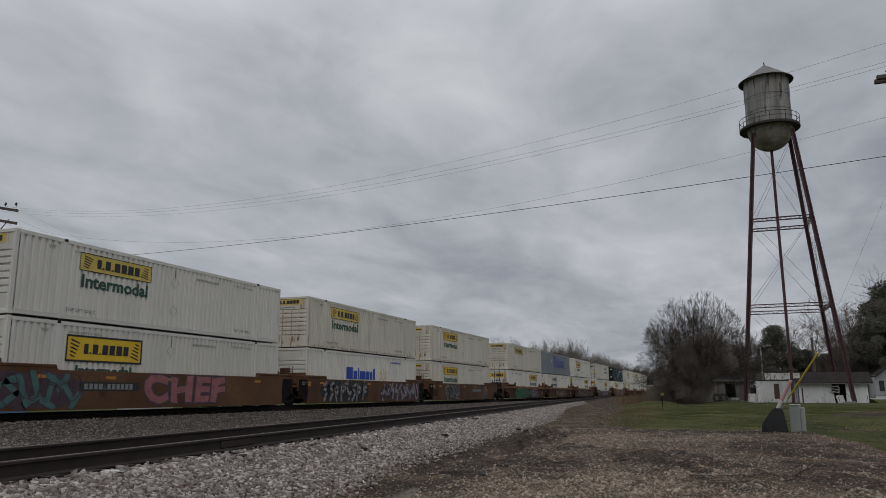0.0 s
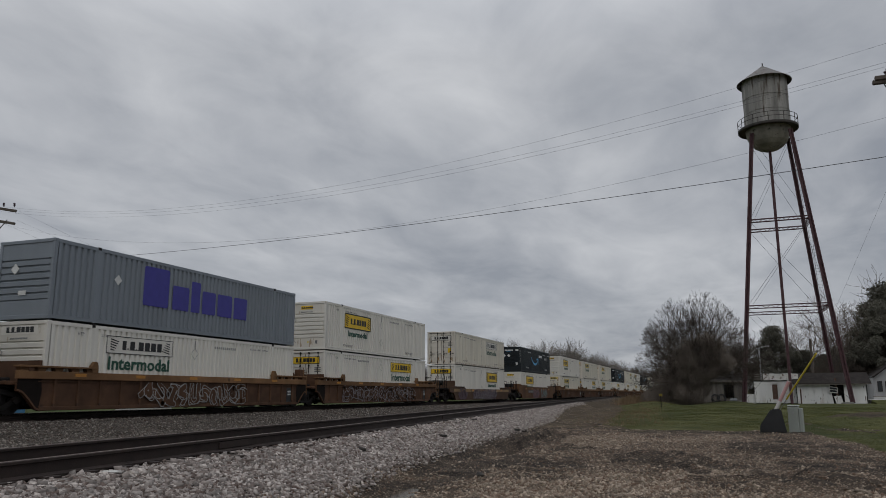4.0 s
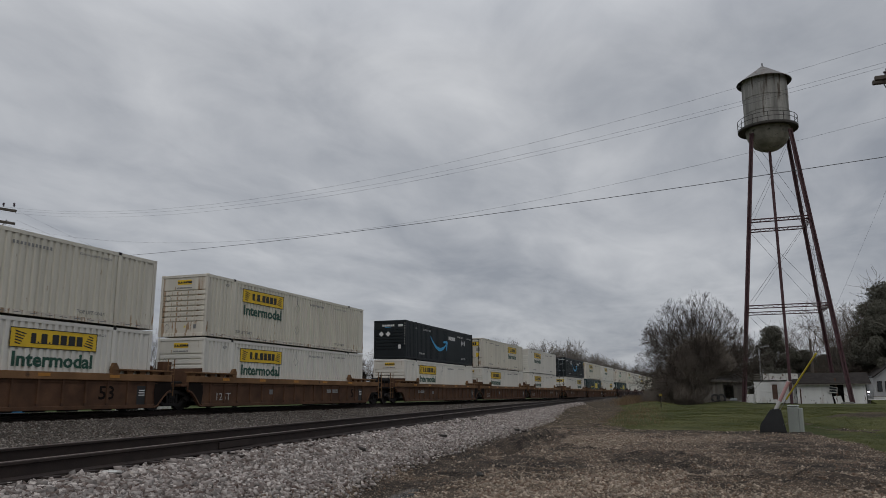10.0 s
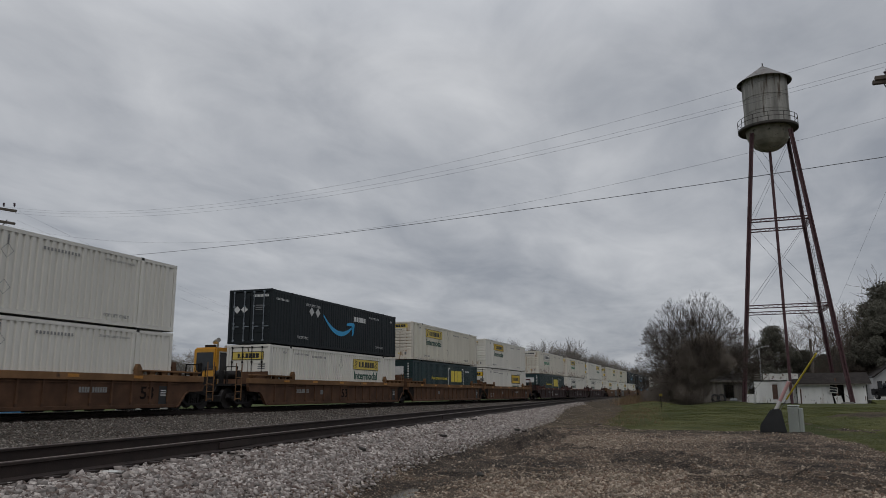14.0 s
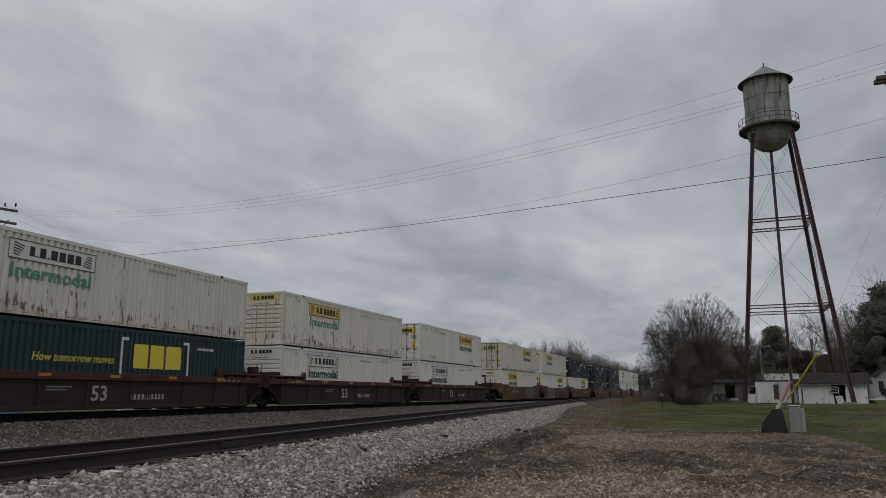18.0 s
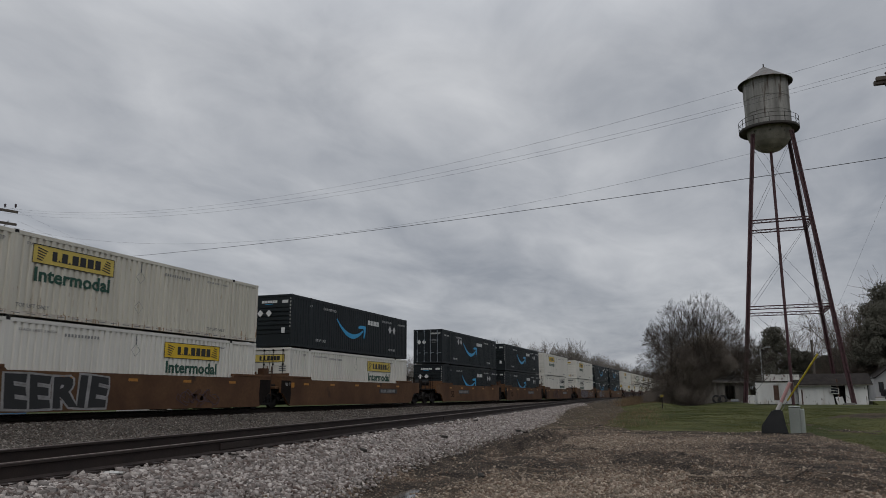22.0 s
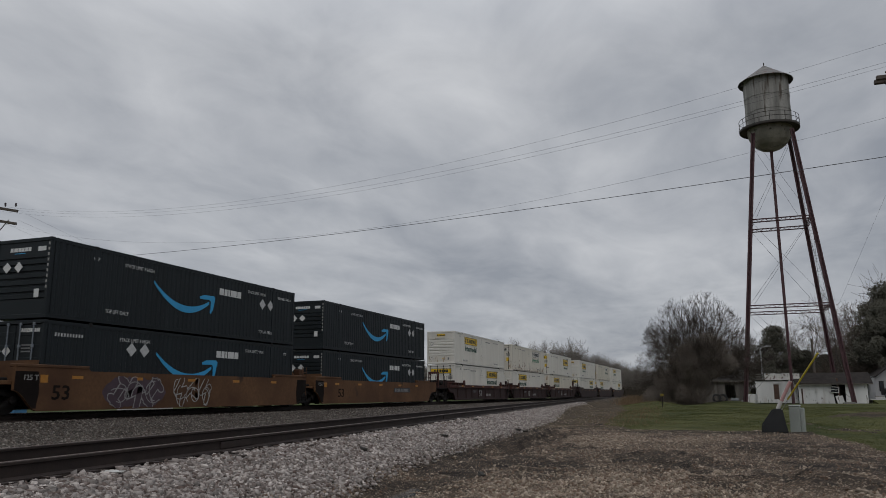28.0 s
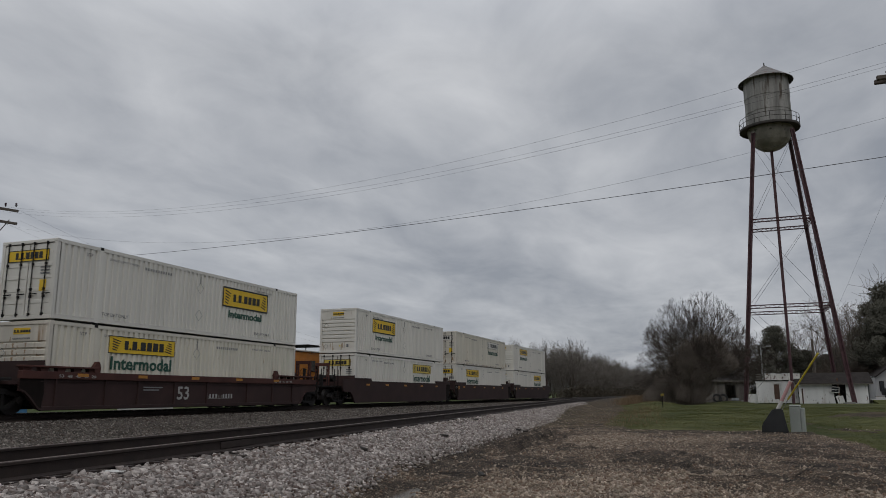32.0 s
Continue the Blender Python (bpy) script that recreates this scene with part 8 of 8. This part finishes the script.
def build_yard():
    g = ground_z(2.35, 28.9)
    b = tagged(new("utility_pedestal"), "pale grey-green utility pedestal on a gravel edge", "utility box")
    b.matrix_basis = pose(2.36, 28.9, g, 0, 0, -12)
    part("body", boxes((-0.20, -0.2, -0.05, 0.13, 0.2, 0.84), bev=0.025), PEDESTAL, b)
    part("side_cover", boxes((0.135, -0.18, -0.05, 0.25, 0.18, 0.80), bev=0.02), PEDESTAL, b)
    part("lid", boxes((-0.215, -0.215, 0.842, 0.145, 0.215, 0.90), bev=0.03), PEDESTAL, b, "rounded lid")
    part("latch", boxes((-0.05, -0.215, 0.6, 0.0, -0.202, 0.66)), GALV, b)
    g = ground_z(1.72, 28.4)
    k = tagged(new("marker_post"), "leaning faded red and white marker post in black rubber base", "marker post")
    k.location = (1.62, 28.4, g)
    base = bmesh.new()
    lo = [(-0.44, -0.2), (0.42, -0.22), (0.40, 0.26), (-0.4, 0.26)]
    hi = [(-0.03, -0.12), (0.28, -0.12), (0.27, 0.12), (-0.03, 0.12)]
    a = [base.verts.new((x, y, -0.03)) for x, y in lo]
    m = [base.verts.new((x * 0.9 - 0.02, y * 0.9, 0.25)) for x, y in lo]
    c = [base.verts.new((x, y, 0.78)) for x, y in hi]
    base.faces.new(a[::-1])
    base.faces.new(c)
    for p, q in ((a, m), (m, c)):
        for i in range(4):
            base.faces.new((p[i], p[(i + 1) % 4], q[(i + 1) % 4], q[i]))
    bmesh.ops.bevel(base, geom=base.edges[:], offset=0.04, segments=2, affect="EDGES")
    part("rubber_base", base, RUBBER, k, "black rubber base")
    p0, p1, p2 = Vector((0.10, 0, 0.7)), Vector((0.27, 0, 1.03)), Vector((0.60, 0, 1.68))
    part("lower_pipe", rods((p0, p1, 0.062), seg=16), PALEPIPE, k, "dirty white pipe section")
    part("upper_pipe", rods((p1, p2, 0.058), seg=16), PINKPIPE, k, "sun-faded red pipe section")
    part("cap", rods((p2, p2 + (p2 - p1).normalized() * 0.03, 0.061), seg=16), PALEPIPE, k)
    w = tagged(new("guy_wire"), "steel guy wire with a yellow plastic guard", "guy wire")
    a, t, e = Vector((1.42, 29.4, ground_z(1.42, 29.4))), Vector((3.06, 27.6, 1.76)), Vector((4.95, 17.3, 7.6))
    part("anchor_rod", rods((a + Vector((0, 0, -0.1)), a.lerp(t, 0.44), 0.012), seg=6), GALV, w)
    part("guard", rods((a.lerp(t, 0.42), t, 0.029), seg=12), GUARD, w, "yellow plastic guard")
    part("cable", rods((t, e, 0.002), seg=5), WIREM, w)
    # marker sign, far in the grass
    s = tagged(new("marker_sign"), "small yellow marker sign on a dark post", "sign")
    s.location = (-4.66, 66, ground_z(-4.66, 66))
    part("post", rods(((0, 0, -0.1), (0, 0, 0.95), 0.035), seg=8), GRIME, s)
    part("plate", boxes((-0.13, -0.03, 0.90, 0.13, -0.01, 1.10), bev=0.008), mat("weathered_yellow_sign", (0.26, 0.19, 0.03), 0.7, var=0.2, bump=0.03), s, "yellow plate")
    # tyres and a drum by the shed
    for x, z in ((-0.6, 0.0), (0.15, 0.0)):
        t = tagged(new("tyre"), "old black tyre leaning by a board shed", "tyre", "tyres by the shed")
        t.matrix_basis = pose(x, 103.3, ground_z(x, 103.3) + 0.55, 80, 0, 10)
        part("tread", lathe([(0.33, -0.13), (0.52, -0.13), (0.56, -0.08), (0.56, 0.08), (0.52, 0.13), (0.33, 0.13), (0.33, -0.13)], 24), RUBBER, t)
    d = tagged(new("steel_drum", mesh_of(lathe([(0, 0), (0.29, 0), (0.30, 0.05), (0.29, 0.3), (0.305, 0.32), (0.29, 0.34), (0.29, 0.6), (0.305, 0.62), (0.29, 0.64), (0.30, 0.86), (0, 0.86)], 24), STEELDRUM)), "dull steel drum lying by a shed", "drum")
    d.matrix_basis = pose(1.1, 102.6, ground_z(1.1, 102.6) + 0.3, 0, 90, 0)
    # one shallow puddle that fills the hollow of the lot
    pts = [((0.95 + 0.12 * math.sin(3 * a)) * math.cos(a), (1.9 + 0.1 * math.sin(5 * a)) * math.sin(a)) for a in (2 * math.pi * k / 32 for k in range(32))]
    p = tagged(new("puddle", mesh_of(prism(bmesh.new(), pts, "z", -0.05, 0.0), WATER)), "shallow muddy puddle on a dirt lot", "puddle")
    p.location = (-4.75, 10.5, -0.905)
    # timber scraps on the ballast and the lot
    rnd = random.Random(77)
    for x, y, l, rz in ((-12.77, 12.3, 0.9, 45), (-5.95, 12.1, 0.55, -40), (-7.2, 22.2, 0.8, 75), (-6.55, 25.0, 0.8, -50), (-6.4, 25.2, 0.5, 40), (-6.3, 17.0, 0.45, 20), (-3.9, 12.6, 0.3, -60)):
        o = tagged(new("timber_scrap", mesh_of(boxes((-l / 2, -0.035, -0.02, l / 2, 0.035, 0.03), (-l * 0.2, -0.06, -0.02, l * 0.4, -0.036, 0.015), bev=0.008), SCRAP)), "dark rotten timber scrap on gravel", "scrap", "timber scraps")
        o.matrix_basis = pose(x, y, ground_z(x, y), rnd.uniform(-6, 6), rnd.uniform(-6, 6), rz)
    o = tagged(new("paper_scrap", mesh_of(flat([(-0.1, -0.04), (0.08, -0.05), (0.1, 0.03), (0.01, 0.05), (-0.09, 0.02)]), PALETRIM)), "pale flattened litter scrap on ballast", "litter")
    o.matrix_basis = pose(-5.75, 6.2, ground_z(-5.75, 6.2) + 0.04, 4, 3, 40)


SPANS = [
    ((5.09, 17.22, 8.07), (-36.0, 29.3, 10.55), 1.62, 0.003),
    ((5.05, 17.23, 7.62), (-35.9, 29.3, 10.4), 1.47, 0.003),
    ((5.07, 17.23, 7.53), (-36.2, 29.3, 10.3), 1.52, 0.003),
    ((4.92, 17.26, 6.42), (-36.0, 29.3, 9.6), 1.91, 0.003),
    ((4.84, 17.28, 5.43), (-36.0, 29.3, 7.4), 0.42, 0.0085),
    ((-35.6, 29.4, 10.5), (-58.0, 118, 7.9), 1.2, 0.004),
    ((-35.3, 29.6, 9.8), (-57.6, 118, 7.9), 1.0, 0.004),
    ((-36.4, 29.4, 9.8), (-59.2, 118, 7.9), 1.3, 0.004),
]


def insulator():
    return lathe([(0, 0), (0.03, 0), (0.03, 0.06), (0.07, 0.08), (0.07, 0.10), (0.035, 0.13), (0.06, 0.16), (0.06, 0.18), (0.02, 0.22), (0, 0.23)], 10)


def build_poles():
    # the near pole, just out of view, whose crossarm reaches in
    p = tagged(new("utility_pole"), "timber utility pole with double crossarm", "utility pole")
    p.location = (4.95, 17.35, ground_z(4.95, 17.35))
    zt = 7.06 - p.location.z
    part("shaft", rods(((0, 0, -0.3), (0, 0, zt + 1.6), 0.16), seg=14), POLEWOOD, p)
    for k in (-1, 1):
        part("crossarm", boxes((-1.42, 0.12 * k - 0.045, zt - 0.045, 1.42, 0.12 * k + 0.045, zt + 0.045), bev=0.008), POLEWOOD, p, "weathered timber crossarm")
    for x in (-1.2, -0.6, 0.6, 1.2):
        part("insulator", shared("insulator", insulator, PORCELAIN), None, p, "brown porcelain insulator").matrix_basis = pose(x, 0, zt + 0.06, 0, 28 if x < -1 else 0, 0)
    part("jumper", rods(((-1.25, -0.02, zt - 0.08), (-1.2, -0.02, zt - 0.2), 0.012), ((-1.2, -0.02, zt - 0.2), (-1.05, -0.02, zt - 0.24), 0.012), ((-1.05, -0.02, zt - 0.24), (-0.95, -0.02, zt - 0.12), 0.012), seg=5), WIREM, p)
    # the pole beyond the tracks
    p = tagged(new("utility_pole"), "timber utility pole with two crossarms beyond the tracks", "utility pole")
    gx, gy = -36.2, 28.8
    p.location = (gx, gy, ground_z(gx, gy))
    gz = p.location.z
    part("shaft", rods(((0, 0, -0.3), (0, 0, 11.3 - gz), 0.15), seg=12), POLEWOOD, p)
    for z, rz in ((10.45, 25), (9.75, 25), (9.6, -40)):
        part("crossarm", boxes((-1.15, 0.15, z - gz - 0.07, 1.15, 0.25, z - gz + 0.07), bev=0.01), POLEWOOD, p).matrix_basis = Matrix.Translation((0, 0, z - gz)) @ pose(0, 0, 0, 0, 9, rz) @ Matrix.Translation((0, 0, gz - z))
    for x in (-1.0, -0.45, 0.45, 1.0):
        part("insulator", shared("insulator", insulator, PORCELAIN), None, p).matrix_basis = pose(0, 0, 0, 0, 0, 25) @ pose(x, 0.2, 10.52 - gz)
    part("brace", rods(((0.9, 0.2, 9.7 - gz), (0.1, 0.16, 8.9 - gz), 0.025), ((-0.9, 0.2, 9.7 - gz), (-0.1, 0.16, 8.9 - gz), 0.025), seg=6), POLEWOOD, p)
    # a farther pole of the same line
    p2 = tagged(new("utility_pole"), "distant timber utility pole with crossarm", "utility pole")
    p2.location = (-58.5, 118, ground_z(-58.5, 118))
    h = 8.6 - p2.location.z
    part("shaft", rods(((0, 0, -0.3), (0, 0, h), 0.14), seg=10), POLEWOOD, p2)
    part("crossarm", boxes((-1.2, -0.06, h - 0.7, 1.2, 0.06, h - 0.56)), POLEWOOD, p2)
    # wires over the tracks: right end, left end, sag
    spans = SPANS
    for a, b, sag, r in spans:
        a, b = Vector(a), Vector(b)
        w = tagged(new("overhead_wire"), "thin dark overhead wire across the tracks", "wire", "overhead wires")
        bm = bmesh.new()
        pts = []
        for i in range(33):
            t = i / 32
            q = a.lerp(b, t)
            q.z -= 4 * sag * t * (1 - t)
            pts.append(q)
        rings = []
        for q in pts:
            rings.append([bm.verts.new(q + Vector((0, r * math.cos(2.094 * k), r * math.sin(2.094 * k)))) for k in range(3)])
        for m, n in zip(rings, rings[1:]):
            for k in range(3):
                bm.faces.new((m[k], m[(k + 1) % 3], n[(k + 1) % 3], n[k]))
        part("strand", bm, WIREM, w)
    # street lamp and a bare pole behind the houses
    s = tagged(new("street_lamp"), "grey street lamp on a tall pole behind houses", "street lamp")
    s.location = (5.75, 120, ground_z(5.75, 120))
    part("pole", rods(((0, 0, -0.2), (0, 0, 7.7), 0.11), seg=10), GALV, s)
    part("arm", rods(((0, 0, 7.6), (0.9, 0, 7.95), 0.05), seg=8), GALV, s)
    part("lamp_head", boxes((0.8, -0.14, 7.82, 1.45, 0.14, 8.0), bev=0.05), GALV, s)
    s = tagged(new("utility_pole"), "plain grey utility pole behind houses", "utility pole")
    s.location = (11.6, 110, ground_z(11.6, 110))
    part("shaft", rods(((0, 0, -0.2), (0, 0, 8.2), 0.16), seg=10), POLEWOOD, s)


# ---------------- things beyond the train ----------------
MACHINE = mat("yellow_machine_enamel", (0.56, 0.27, 0.025), 0.5, var=0.15, scale=1.5, rust=0.12, rust_color=(0.16, 0.08, 0.03), bump=0.05)
MORANGE = mat("orange_machine_enamel", (0.46, 0.17, 0.02), 0.55, var=0.18, scale=1.5, rust=0.15, rust_color=(0.13, 0.06, 0.02), bump=0.05)
MRED = mat("red_stripe_enamel", (0.36, 0.06, 0.03), 0.5, var=0.15, bump=0.03)


def build_machine():
    z0 = GRADE * 42 - 0.1
    m = tagged(new("track_machine"), "yellow and orange track maintenance machine parked behind the main line", "rail vehicle")
    m.location = (MOW_X, 0, z0 - 0.06)
    part("frame", boxes((-1.25, 35.0, 0.75, 1.25, 53.5, 1.05), bev=0.02), GRIME, m)
    shell = prism(bmesh.new(), [(-0.06, 35.2), (1.35, 35.2), (1.35, 37.6), (-1.35, 37.6), (-1.35, 36.8)], "z", 1.05, 3.38)
    bmesh.ops.bevel(shell, geom=shell.edges[:], offset=0.08, segments=2, affect="EDGES")
    cab = part("front_cab", shell, MACHINE, m, "yellow driver's cab")
    cab2 = part("rear_cab", boxes((-1.3, 37.75, 1.05, 1.3, 41.0, 3.42), bev=0.08), MACHINE, m, "yellow cab")
    part("body", boxes((-1.3, 41.15, 1.05, 1.3, 52.8, 3.55), bev=0.06), MORANGE, m, "orange engine housing")
    win = lambda y0, y1, z0, z1, par: (part("window", boxes((1.352, y0, z0, 1.362, y1, z1), bev=0.003), GLASS, par), part("window_frame", boxes((1.35, y0 - 0.06, z0 - 0.06, 1.375, y1 + 0.06, z0), (1.35, y0 - 0.06, z1, 1.375, y1 + 0.06, z1 + 0.06), (1.35, y0 - 0.06, z0, 1.375, y0, z1), (1.35, y1, z0, 1.375, y1 + 0.06, z1)), PALETRIM, par))
    win(35.55, 37.0, 2.1, 3.1, cab)
    win(38.4, 39.9, 2.1, 3.15, cab2)
    part("front_window", boxes((0.08, 35.18, 2.1, 1.2, 35.195, 3.1), bev=0.004), GLASS, cab)
    for y in (44.0, 46.5, 49.5):
        part("hatch", boxes((1.3, y, 1.9, 1.33, y + 1.1, 3.1), bev=0.02), MORANGE, m)
    part("hatch_window", boxes((1.3, 45.35, 2.25, 1.34, 46.1, 3.0), bev=0.02), GLASS, m)
    part("stripe", boxes((1.3, 41.2, 1.3, 1.32, 52.7, 1.55)), MRED, m, "red stripe")
    part("roof_sheet", boxes((-1.4, 40.0, 3.56, 1.4, 53.0, 3.64), bev=0.01), PALETRIM, m)
    part("awning", boxes((-1.3, 44.8, 4.0, 1.5, 47.6, 4.05)), GRIME, m)
    for y in (45.0, 47.4):
        part("awning_post", rods(((1.2, y, 3.6), (1.2, y, 4.02), 0.03), seg=6), GRIME, m)
    part("horn_cluster", rods(((0.2, 36.6, 3.75), (0.75, 36.2, 3.85), 0.13), ((0.2, 36.9, 3.5), (0.2, 36.9, 3.8), 0.06), seg=12), GALV, m)
    part("light_bar", boxes((0.2, 35.7, 3.36, 0.9, 35.85, 3.55), bev=0.02), GRIME, m)
    part("roof_fan", boxes((-0.4, 38.3, 3.44, 0.9, 39.9, 3.68), bev=0.05), GALV, m)
    part("beacon", rods(((0.5, 40.2, 3.44), (0.5, 40.2, 3.82), 0.16), seg=12), RUBBER, m)
    for y in (35.6, 38.0, 47.5, 51.5):
        for x in (0.70, -0.84):
            part("wheel", rods(((x, y, 0.48), (x + 0.14, y, 0.48), 0.42), seg=24), WHEEL, m)
    for y in (35.4, 37.2, 38.1, 40.6):
        part("grab_rail", rods(((1.42, y, 1.0), (1.42, y, 2.1), 0.022), ((1.42, y, 2.1), (1.34, y, 2.1), 0.02), seg=6), GALV, m)
    part("handrail", rods(((1.44, 35.4, 1.75), (1.44, 38.1, 1.75), 0.025), seg=6), PALETRIM, m)
    # low white fence and a blue sheet across the field
    f = tagged(new("picket_fence"), "low white picket fence across a green field", "fence")
    a, b = Vector((-54.2, 58.2, 0)), Vector((-55.0, 66.9, 0))
    picket = shared("picket", lambda: prism(bmesh.new(), [(-0.07, 0), (0.07, 0), (0.07, 0.85), (0, 0.95), (-0.07, 0.85)], "x", -0.015, 0.015), PALETRIM)
    for i in range(40):
        q = a.lerp(b, i / 39)
        part("picket", picket, None, f).location = (q.x, q.y, ground_z(q.x, q.y))
    for z in (0.25, 0.65):
        part("fence_rail", rods(((a.x - 0.03, a.y, ground_z(a.x, a.y) + z), (b.x - 0.03, b.y, ground_z(b.x, b.y) + z), 0.035), seg=6), PALETRIM, f)
    o = tagged(new("covered_pile", mesh_of(boxes((-1.1, -0.8, 0, 1.1, 0.8, 0.8), bev=0.25), BLUETARP)), "pile under a blue plastic sheet in a field", "covered pile")
    o.location = (-52.5, 45.0, ground_z(-52.5, 45.0))

build_ground()
build_tower()
build_houses()
build_driveway()
build_pickup()
build_trees()
build_machine()
build_poles()
build_yard()
build_tracks()
build_train()
build_grass()
build_stones()
motions()
